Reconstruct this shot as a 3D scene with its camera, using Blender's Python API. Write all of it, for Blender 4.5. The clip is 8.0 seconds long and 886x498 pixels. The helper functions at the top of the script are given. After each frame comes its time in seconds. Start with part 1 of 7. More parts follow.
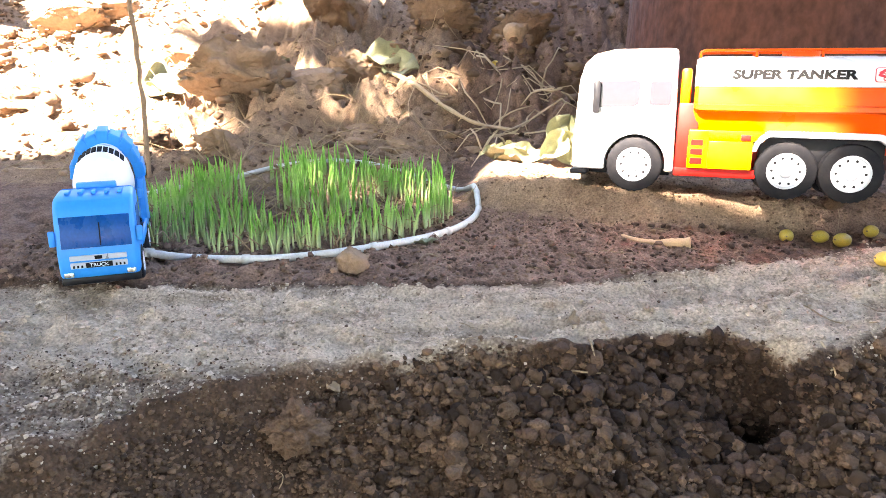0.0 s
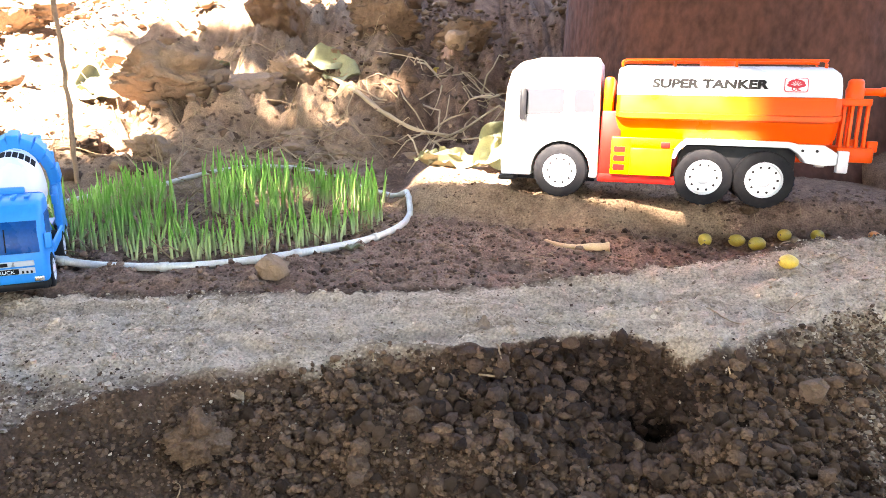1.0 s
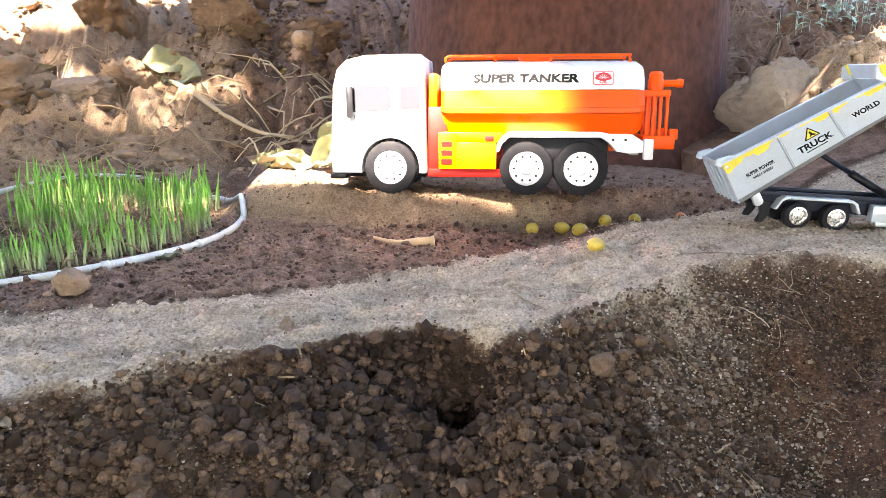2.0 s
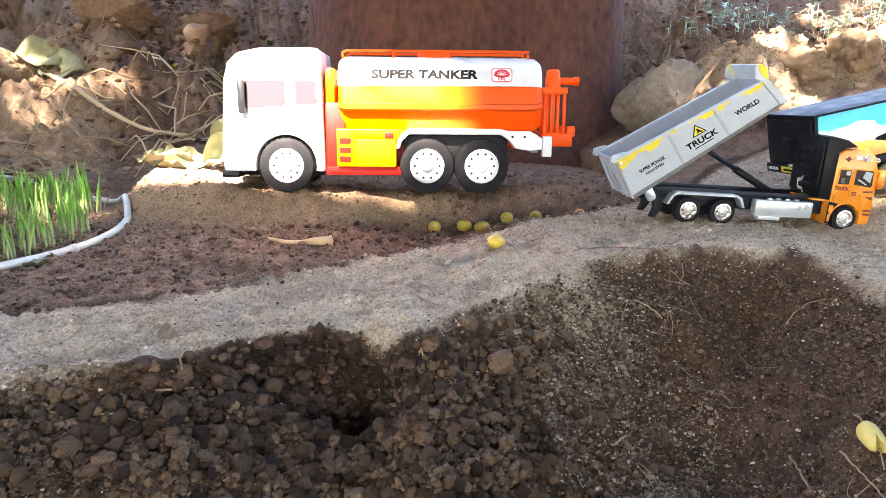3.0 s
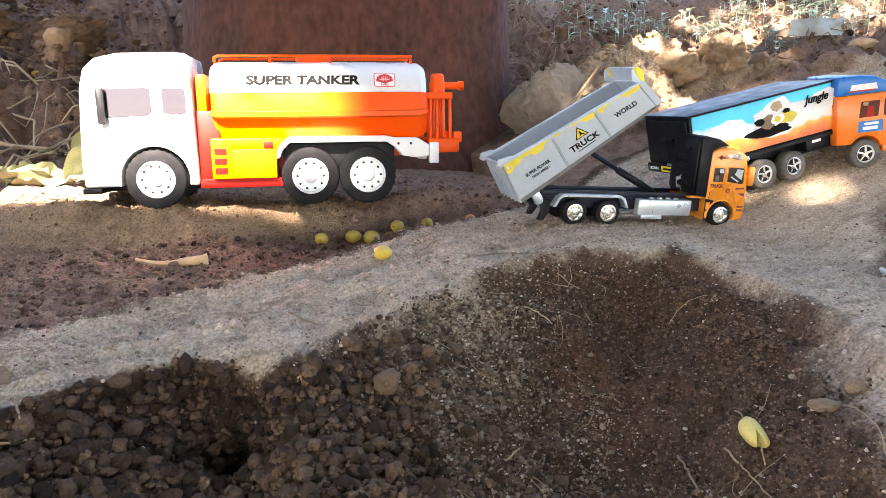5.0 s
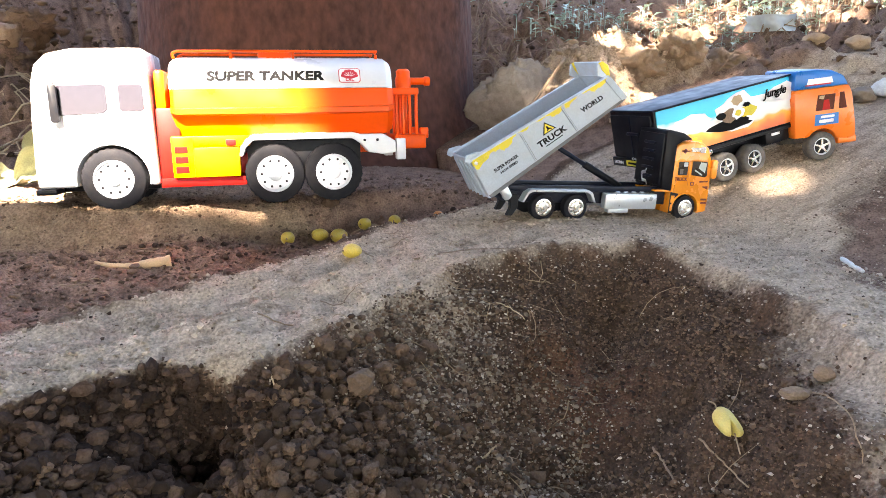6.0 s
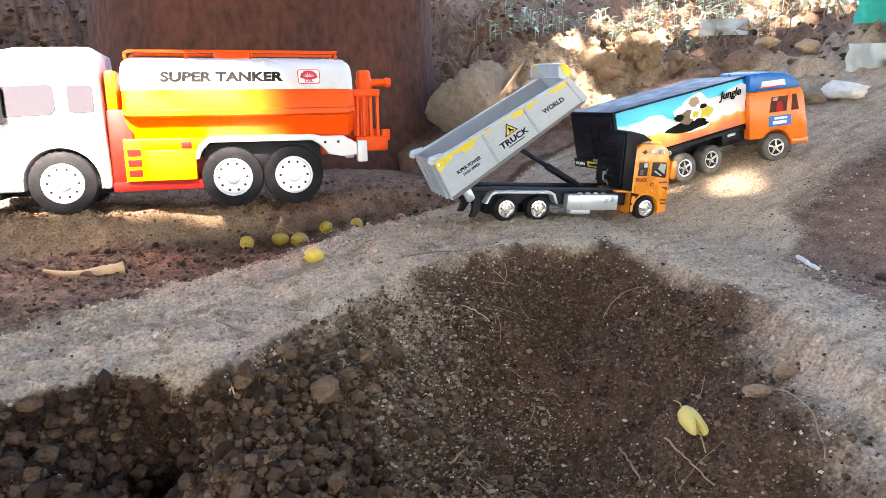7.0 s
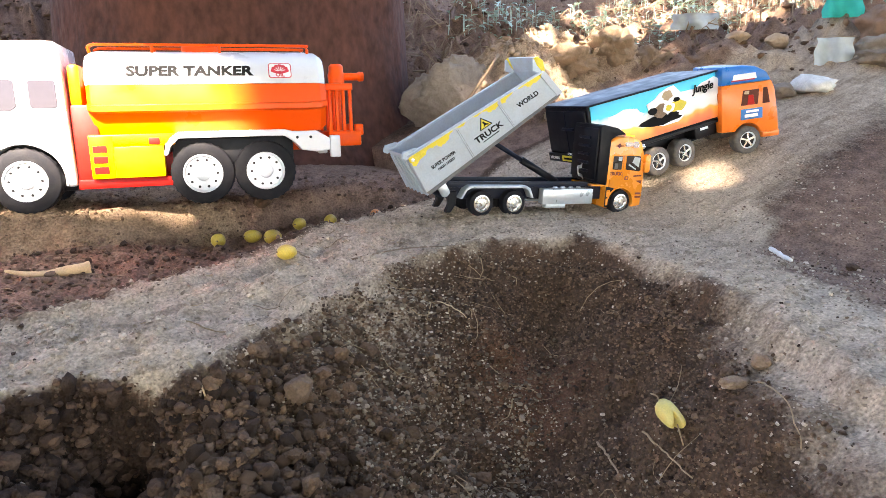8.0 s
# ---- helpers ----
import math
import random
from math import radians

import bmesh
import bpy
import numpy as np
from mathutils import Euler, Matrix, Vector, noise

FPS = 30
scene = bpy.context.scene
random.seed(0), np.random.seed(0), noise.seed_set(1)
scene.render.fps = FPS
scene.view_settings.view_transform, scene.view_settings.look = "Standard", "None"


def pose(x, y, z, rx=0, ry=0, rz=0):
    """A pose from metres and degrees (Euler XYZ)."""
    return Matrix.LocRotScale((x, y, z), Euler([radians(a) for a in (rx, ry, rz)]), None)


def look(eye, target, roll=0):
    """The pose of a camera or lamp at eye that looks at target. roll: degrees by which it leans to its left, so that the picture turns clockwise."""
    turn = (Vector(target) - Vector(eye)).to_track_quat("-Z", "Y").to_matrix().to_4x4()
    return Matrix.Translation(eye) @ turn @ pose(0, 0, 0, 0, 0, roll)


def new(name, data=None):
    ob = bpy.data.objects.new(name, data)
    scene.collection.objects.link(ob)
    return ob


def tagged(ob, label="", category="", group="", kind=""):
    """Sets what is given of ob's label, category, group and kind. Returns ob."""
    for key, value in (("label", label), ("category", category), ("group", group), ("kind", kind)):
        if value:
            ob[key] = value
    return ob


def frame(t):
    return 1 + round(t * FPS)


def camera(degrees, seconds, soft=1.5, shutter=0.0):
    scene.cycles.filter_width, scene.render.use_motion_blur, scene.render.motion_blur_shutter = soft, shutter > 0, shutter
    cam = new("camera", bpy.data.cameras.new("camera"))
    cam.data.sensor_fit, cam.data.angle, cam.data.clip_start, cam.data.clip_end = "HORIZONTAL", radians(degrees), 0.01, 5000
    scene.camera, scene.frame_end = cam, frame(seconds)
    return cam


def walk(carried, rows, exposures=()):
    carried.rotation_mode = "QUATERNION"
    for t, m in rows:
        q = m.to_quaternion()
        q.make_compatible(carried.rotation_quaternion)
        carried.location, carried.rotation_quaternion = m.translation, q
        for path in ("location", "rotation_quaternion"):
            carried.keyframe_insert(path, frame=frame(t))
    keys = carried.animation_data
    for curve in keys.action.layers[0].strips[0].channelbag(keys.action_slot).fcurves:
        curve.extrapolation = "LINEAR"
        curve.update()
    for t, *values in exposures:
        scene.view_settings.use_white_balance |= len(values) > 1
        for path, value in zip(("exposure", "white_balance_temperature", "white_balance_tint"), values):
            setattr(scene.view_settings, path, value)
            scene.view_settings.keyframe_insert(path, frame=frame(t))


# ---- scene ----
cam = camera(66.4, 8.0, soft=0.7)
PATH = [
    (0, (0.052, 0.007, 0.184), (-0.088, 1.927, -0.359), -0.2),
    (0.5, (0.069, 0.002, 0.189), (-0.027, 1.927, -0.345), -0.1),
    (1, (0.089, 0.006, 0.185), (0.071, 1.935, -0.342), 0.4),
    (1.5, (0.126, 0.011, 0.183), (0.271, 1.936, -0.338), 0.2),
    (2, (0.157, 0.004, 0.179), (0.464, 1.911, -0.341), -0.4),
    (2.2, (0.171, 0.019, 0.172), (0.574, 1.904, -0.360), 0.1),
    (3.3, (0.175, 0.017, 0.172), (0.755, 1.861, -0.340), 0.3),
    (3.5, (0.181, 0.026, 0.170), (0.782, 1.863, -0.343), 0.2),
    (4, (0.189, 0.028, 0.174), (0.851, 1.846, -0.332), -0.0),
    (4.5, (0.192, 0.032, 0.172), (0.938, 1.820, -0.325), 0.2),
    (5, (0.199, 0.036, 0.171), (1.021, 1.790, -0.329), 0.0),
    (6.5, (0.194, 0.048, 0.169), (1.159, 1.725, -0.337), -0.1),
    (7, (0.197, 0.051, 0.168), (1.214, 1.698, -0.334), -0.0),
    (7.5, (0.197, 0.055, 0.165), (1.245, 1.680, -0.348), 0.1),
    (8, (0.201, 0.056, 0.166), (1.276, 1.663, -0.348), -0.1),
]
EXPOSURE, KELVIN, TINT = 4.52, 7150, 16
walk(cam, [(t, look(eye, target, roll)) for t, eye, target, roll in PATH], exposures=[(t, EXPOSURE + d, KELVIN, TINT) for t, d in ((0.0, 0.45), (1.5, 0.45), (2.0, 0.42), (3.5, 0.2), (4.0, 0.2), (4.5, 0.06), (5.0, 0.0), (6.5, 0.12), (8.0, 0.1))])

# ---- daylight ----
SUN = Vector((-0.42, -0.50, 0.76)).normalized()
world = bpy.data.worlds.new("sky")
scene.world = world
world.use_nodes = True
wn = world.node_tree.nodes
sky = wn.new("ShaderNodeTexSky")
sky.sky_type, sky.sun_disc = "NISHITA", False
sky.sun_elevation = math.asin(SUN.z)
sky.sun_rotation = math.atan2(SUN.x, SUN.y)
world.node_tree.links.new(sky.outputs[0], wn["Background"].inputs[0])
wn["Background"].inputs[1].default_value = 0.0502
sun = new("sun", bpy.data.lights.new("sun", "SUN"))
sun.data.energy, sun.data.angle, sun.data.color = 5.0, radians(0.55), (1.0, 0.93, 0.82)
sun.matrix_world = look(SUN * 8, (0, 0, 0))


# ---- materials ----
def material(name, color, rough=0.6, metal=0.0, var=0.15, scale=40.0, bump=0.0, bscale=None, coat=0.0, dust=0.0, emit=None):
    """A principled surface with variation at two scales, fine relief and a film of dust."""
    m = bpy.data.materials.new(name)
    m.use_nodes = True
    nt = m.node_tree
    n, l = nt.nodes, nt.links
    p = n["Principled BSDF"]
    tc = n.new("ShaderNodeTexCoord")
    a = n.new("ShaderNodeTexNoise")
    a.inputs["Scale"].default_value, a.inputs["Detail"].default_value = scale, 6
    b = n.new("ShaderNodeTexNoise")
    b.inputs["Scale"].default_value, b.inputs["Detail"].default_value = scale * 9, 3
    for t in (a, b):
        l.new(tc.outputs["Object"], t.inputs["Vector"])
    add = n.new("ShaderNodeMath")
    add.operation = "ADD"
    l.new(a.outputs[0], add.inputs[0])
    l.new(b.outputs[0], add.inputs[1])
    r = n.new("ShaderNodeMapRange")
    r.inputs["From Min"].default_value, r.inputs["From Max"].default_value = 0.6, 1.4
    r.inputs["To Min"].default_value, r.inputs["To Max"].default_value = 1 - var, 1 + var
    l.new(add.outputs[0], r.inputs["Value"])
    mul = n.new("ShaderNodeVectorMath")
    mul.operation = "SCALE"
    mul.inputs[0].default_value = color
    l.new(r.outputs[0], mul.inputs["Scale"])
    out = mul.outputs[0]
    if dust:
        d = n.new("ShaderNodeTexNoise")
        d.inputs["Scale"].default_value, d.inputs["Detail"].default_value = scale * 1.7, 8
        l.new(tc.outputs["Object"], d.inputs["Vector"])
        dr = n.new("ShaderNodeMapRange")
        dr.inputs["From Min"].default_value, dr.inputs["From Max"].default_value = 0.42, 0.8
        dr.inputs["To Max"].default_value = dust
        l.new(d.outputs[0], dr.inputs["Value"])
        mx = n.new("ShaderNodeMix")
        mx.data_type = "RGBA"
        l.new(dr.outputs[0], mx.inputs[0])
        l.new(out, mx.inputs[6])
        mx.inputs[7].default_value = (0.34, 0.27, 0.2, 1)
        out = mx.outputs[2]
    l.new(out, p.inputs["Base Color"])
    rr = n.new("ShaderNodeMapRange")
    rr.inputs["From Min"].default_value, rr.inputs["From Max"].default_value = 0.3, 0.7
    rr.inputs["To Min"].default_value, rr.inputs["To Max"].default_value = max(rough - 0.1, 0.03), min(rough + 0.12, 1)
    l.new(a.outputs[0], rr.inputs["Value"])
    l.new(rr.outputs[0], p.inputs["Roughness"])
    p.inputs["Metallic"].default_value = metal
    p.inputs["Coat Weight"].default_value = coat
    p.inputs["Coat Roughness"].default_value = 0.22
    if bump:
        bp = n.new("ShaderNodeBump")
        bn = n.new("ShaderNodeTexNoise")
        bn.inputs["Scale"].default_value, bn.inputs["Detail"].default_value = bscale or scale * 4, 5
        l.new(tc.outputs["Object"], bn.inputs["Vector"])
        bp.inputs["Strength"].default_value, bp.inputs["Distance"].default_value = 0.8, bump
        l.new(bn.outputs[0], bp.inputs["Height"])
        l.new(bp.outputs[0], p.inputs["Normal"])
    return m


def ground_material():
    """Pale gravel on the track, dark crumbly soil beside it, tan earth on the banks; the zones are attributes of the sheet."""
    m = bpy.data.materials.new("ground")
    m.use_nodes = True
    nt = m.node_tree
    n, l = nt.nodes, nt.links
    p = n["Principled BSDF"]
    geo = n.new("ShaderNodeNewGeometry")

    def tex(scale, detail, kind="ShaderNodeTexNoise"):
        t = n.new(kind)
        t.inputs["Scale"].default_value = scale
        if kind == "ShaderNodeTexNoise":
            t.inputs["Detail"].default_value = detail
        l.new(geo.outputs["Position"], t.inputs["Vector"])
        return t

    def ramp(src, c0, c1, lo=0.3, hi=0.7):
        r = n.new("ShaderNodeValToRGB")
        r.color_ramp.elements[0].position, r.color_ramp.elements[1].position = lo, hi
        r.color_ramp.elements[0].color, r.color_ramp.elements[1].color = (*c0, 1), (*c1, 1)
        l.new(src, r.inputs[0])
        return r.outputs[0]

    def mix(f, a, b):
        x = n.new("ShaderNodeMix")
        x.data_type = "RGBA"
        l.new(f, x.inputs[0])
        l.new(a, x.inputs[6])
        l.new(b, x.inputs[7])
        return x.outputs[2]

    def zone(name, lo=0.35, hi=0.65, scale=45, reach=0.5):
        at = n.new("ShaderNodeAttribute")
        at.attribute_name = name
        add = n.new("ShaderNodeMath")
        add.operation = "MULTIPLY_ADD"
        speck = n.new("ShaderNodeMix")
        speck.inputs[0].default_value = 0.5
        l.new(tex(scale, 6).outputs[0], speck.inputs[2])
        l.new(tex(380, 2).outputs[0], speck.inputs[3])
        l.new(speck.outputs[0], add.inputs[0])
        add.inputs[1].default_value = reach
        l.new(at.outputs["Fac"], add.inputs[2])
        mr = n.new("ShaderNodeMapRange")
        mr.inputs["From Min"].default_value, mr.inputs["From Max"].default_value = lo + reach / 2, hi + reach / 2
        l.new(add.outputs[0], mr.inputs["Value"])
        return mr.outputs[0]

    big, mid, fine = tex(9, 4), tex(60, 6), tex(520, 3)
    soil = mix(fine.outputs[0], ramp(mid.outputs[0], (0.026, 0.0148, 0.0092), (0.14, 0.082, 0.05)), ramp(big.outputs[0], (0.055, 0.0318, 0.0192), (0.125, 0.073, 0.0445)))
    along = n.new("ShaderNodeMapping")
    along.inputs["Rotation"].default_value = (0, 0, radians(-14))
    along.inputs["Scale"].default_value = (14, 95, 30)
    l.new(geo.outputs["Position"], along.inputs[0])
    drag = n.new("ShaderNodeTexNoise")
    drag.inputs["Scale"].default_value, drag.inputs["Detail"].default_value = 1.0, 5
    l.new(along.outputs[0], drag.inputs["Vector"])
    road = mix(fine.outputs[0], ramp(mid.outputs[0], (0.29, 0.215, 0.148), (0.58, 0.452, 0.328)), ramp(big.outputs[0], (0.38, 0.287, 0.2), (0.61, 0.48, 0.35)))
    road = mix(drag.outputs[0], ramp(drag.outputs[0], (0.27, 0.2, 0.14), (0.55, 0.43, 0.32), 0.34, 0.56), road)
    ditch = mix(fine.outputs[0], ramp(mid.outputs[0], (0.075, 0.044, 0.032), (0.3, 0.19, 0.135)), ramp(big.outputs[0], (0.15, 0.092, 0.065), (0.28, 0.176, 0.125)))
    rust = mix(fine.outputs[0], ramp(mid.outputs[0], (0.07, 0.032, 0.018), (0.17, 0.085, 0.05)), ramp(big.outputs[0], (0.1, 0.048, 0.028), (0.15, 0.078, 0.046)))
    tan = mix(fine.outputs[0], ramp(mid.outputs[0], (0.12, 0.072, 0.046), (0.36, 0.24, 0.158)), ramp(big.outputs[0], (0.2, 0.125, 0.08), (0.4, 0.285, 0.19)))
    sand = mix(fine.outputs[0], ramp(mid.outputs[0], (0.24, 0.155, 0.1), (0.47, 0.345, 0.24)), ramp(big.outputs[0], (0.33, 0.23, 0.155), (0.5, 0.38, 0.27)))
    # near-black soil colour that paints in the shade below the track rim
    darkened = mix(fine.outputs[0], ramp(mid.outputs[0], (0.008, 0.0045, 0.003), (0.05, 0.029, 0.019)), ramp(big.outputs[0], (0.018, 0.01, 0.007), (0.045, 0.026, 0.017)))
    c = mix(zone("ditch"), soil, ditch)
    c = mix(zone("damp"), c, darkened)
    c = mix(zone("rust", 0.2, 0.8), c, rust)
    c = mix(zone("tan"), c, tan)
    c = mix(zone("sand"), c, sand)
    c = mix(zone("road", 0.3, 0.7, 70, 0.7), c, road)
    c = mix(zone("spill", 0.35, 0.75, 330, 0.8), c, road)
    fr = n.new("ShaderNodeMapRange")
    fr.inputs["From Min"].default_value, fr.inputs["From Max"].default_value = 0.32, 0.68
    fr.inputs["To Min"].default_value, fr.inputs["To Max"].default_value = 0.66, 1.27
    l.new(tex(420, 3).outputs[0], fr.inputs["Value"])
    sc = n.new("ShaderNodeVectorMath")
    sc.operation = "SCALE"
    l.new(c, sc.inputs[0])
    l.new(fr.outputs[0], sc.inputs["Scale"])
    l.new(sc.outputs[0], p.inputs["Base Color"])
    p.inputs["Roughness"].default_value = 0.95
    p.inputs["Specular IOR Level"].default_value = 0.15
    h = n.new("ShaderNodeMath")
    h.operation = "ADD"
    l.new(mid.outputs[0], h.inputs[0])
    hm = n.new("ShaderNodeMath")
    hm.operation = "MULTIPLY"
    l.new(fine.outputs[0], hm.inputs[0])
    hm.inputs[1].default_value = 0.9
    l.new(hm.outputs[0], h.inputs[1])
    bp = n.new("ShaderNodeBump")
    bp.inputs["Strength"].default_value, bp.inputs["Distance"].default_value = 1.0, 0.0035
    l.new(h.outputs[0], bp.inputs["Height"])
    l.new(bp.outputs[0], p.inputs["Normal"])
    return m


def crumb_material(name, dark, light, bump=0.0015, bscale=500):
    """Earth or stone lumps that vary from lump to lump."""
    m = material(name, light, 0.95, 0, 0.3, 90, bump, bscale)
    n, l = m.node_tree.nodes, m.node_tree.links
    p = n["Principled BSDF"]
    p.inputs["Specular IOR Level"].default_value = 0.15
    old = p.inputs["Base Color"].links[0].from_socket
    geo = n.new("ShaderNodeNewGeometry")
    oi = n.new("ShaderNodeObjectInfo")
    add = n.new("ShaderNodeMath")
    add.operation = "ADD"
    l.new(geo.outputs["Random Per Island"], add.inputs[0])
    l.new(oi.outputs["Random"], add.inputs[1])
    fr = n.new("ShaderNodeMath")
    fr.operation = "FRACT"
    l.new(add.outputs[0], fr.inputs[0])
    mx = n.new("ShaderNodeMix")
    mx.data_type = "RGBA"
    l.new(fr.outputs[0], mx.inputs[0])
    k = [d / b for d, b in zip(dark, light)]
    mul = n.new("ShaderNodeVectorMath")
    mul.operation = "MULTIPLY"
    l.new(old, mul.inputs[0])
    mul.inputs[1].default_value = k
    l.new(mul.outputs[0], mx.inputs[6])
    l.new(old, mx.inputs[7])
    l.new(mx.outputs[2], p.inputs["Base Color"])
    return m


def bed_material():
    """Grey painted metal of the tipper bed with flaking yellow along its upper rim."""
    m = material("bed_grey", (0.35, 0.4, 0.45), 0.42, 0.2, 0.1, 60, 0.0002, 300, dust=0.25)
    n, l = m.node_tree.nodes, m.node_tree.links
    p = n["Principled BSDF"]
    old = p.inputs["Base Color"].links[0].from_socket
    tc = n.new("ShaderNodeTexCoord")
    sep = n.new("ShaderNodeSeparateXYZ")
    l.new(tc.outputs["Object"], sep.inputs[0])
    no = n.new("ShaderNodeTexNoise")
    no.inputs["Scale"].default_value, no.inputs["Detail"].default_value = 70, 3
    l.new(tc.outputs["Object"], no.inputs["Vector"])
    ma = n.new("ShaderNodeMath")
    ma.operation = "MULTIPLY_ADD"
    l.new(no.outputs[0], ma.inputs[0])
    ma.inputs[1].default_value = 0.036
    taper = n.new("ShaderNodeMath")
    taper.operation = "MULTIPLY_ADD"
    l.new(sep.outputs["X"], taper.inputs[0])
    taper.inputs[1].default_value = 0.072
    l.new(sep.outputs["Z"], taper.inputs[2])
    l.new(taper.outputs[0], ma.inputs[2])
    mr = n.new("ShaderNodeMapRange")
    mr.inputs["From Min"].default_value, mr.inputs["From Max"].default_value = 0.0625, 0.064
    l.new(ma.outputs[0], mr.inputs["Value"])
    outer = n.new("ShaderNodeMath")
    outer.operation = "ABSOLUTE"
    l.new(sep.outputs["Y"], outer.inputs[0])
    side = n.new("ShaderNodeMath")
    side.operation = "GREATER_THAN"
    side.inputs[1].default_value = 0.0322
    l.new(outer.outputs[0], side.inputs[0])
    both = n.new("ShaderNodeMath")
    both.operation = "MULTIPLY"
    l.new(mr.outputs[0], both.inputs[0])
    l.new(side.outputs[0], both.inputs[1])
    mx = n.new("ShaderNodeMix")
    mx.data_type = "RGBA"
    l.new(both.outputs[0], mx.inputs[0])
    l.new(old, mx.inputs[6])
    mx.inputs[7].default_value = (0.62, 0.5, 0.03, 1)
    l.new(mx.outputs[2], p.inputs["Base Color"])
    return m


def panel_material():
    """Printed side of the box body: sky blue above, white cloud edge, orange ground."""
    m = bpy.data.materials.new("printed_panel")
    m.use_nodes = True
    n, l = m.node_tree.nodes, m.node_tree.links
    p = n["Principled BSDF"]
    tc = n.new("ShaderNodeTexCoord")
    sep = n.new("ShaderNodeSeparateXYZ")
    l.new(tc.outputs["Object"], sep.inputs[0])
    no = n.new("ShaderNodeTexNoise")
    no.inputs["Scale"].default_value, no.inputs["Detail"].default_value = 28, 2
    l.new(tc.outputs["Object"], no.inputs["Vector"])
    ma = n.new("ShaderNodeMath")
    ma.operation = "MULTIPLY_ADD"
    l.new(no.outputs[0], ma.inputs[0])
    ma.inputs[1].default_value = 0.035
    l.new(sep.outputs["Z"], ma.inputs[2])
    mr = n.new("ShaderNodeMapRange")
    mr.inputs["From Min"].default_value, mr.inputs["From Max"].default_value = 0.065, 0.13
    l.new(ma.outputs[0], mr.inputs["Value"])
    r = n.new("ShaderNodeValToRGB")
    stops = ((0.0, (0.7, 0.1, 0.04)), (0.2, (0.85, 0.24, 0.05)), (0.32, (0.9, 0.45, 0.08)), (0.38, (0.8, 0.78, 0.72)), (0.6, (0.8, 0.85, 0.85)), (0.68, (0.03, 0.66, 0.86)), (1.0, (0.01, 0.54, 0.82)))
    while len(r.color_ramp.elements) < len(stops):
        r.color_ramp.elements.new(0.5)
    for e, (at, c) in zip(r.color_ramp.elements, stops):
        e.position, e.color = at, (*c, 1)
    l.new(mr.outputs[0], r.inputs[0])
    l.new(r.outputs[0], p.inputs["Base Color"])
    p.inputs["Roughness"].default_value = 0.35
    return m


def bark_material():
    m = material("bark", (0.078, 0.033, 0.024), 0.85, 0, 0.6, 9, 0.012, 26)
    n, l = m.node_tree.nodes, m.node_tree.links
    tc = next(x for x in n if x.bl_idname == "ShaderNodeTexCoord")
    mp = n.new("ShaderNodeMapping")
    mp.inputs["Scale"].default_value = (1, 1, 0.62)
    l.new(tc.outputs["Object"], mp.inputs[0])
    for x in n:
        if x.bl_idname == "ShaderNodeTexNoise":
            l.new(mp.outputs[0], x.inputs["Vector"])
    return m


def blade_material():
    """Green blades that pale towards their white lower stems."""
    m = crumb_material("blade", (0.13, 0.33, 0.05), (0.33, 0.56, 0.14))
    n, l = m.node_tree.nodes, m.node_tree.links
    p = n["Principled BSDF"]
    old = p.inputs["Base Color"].links[0].from_socket
    geo = n.new("ShaderNodeNewGeometry")
    sep = n.new("ShaderNodeSeparateXYZ")
    l.new(geo.outputs["Position"], sep.inputs[0])
    mr = n.new("ShaderNodeMapRange")
    mr.inputs["From Min"].default_value, mr.inputs["From Max"].default_value = -0.014, 0.012
    l.new(sep.outputs["Z"], mr.inputs["Value"])
    mx = n.new("ShaderNodeMix")
    mx.data_type = "RGBA"
    l.new(mr.outputs[0], mx.inputs[0])
    mx.inputs[6].default_value = (0.5, 0.52, 0.3, 1)
    l.new(old, mx.inputs[7])
    l.new(mx.outputs[2], p.inputs["Base Color"])
    return m


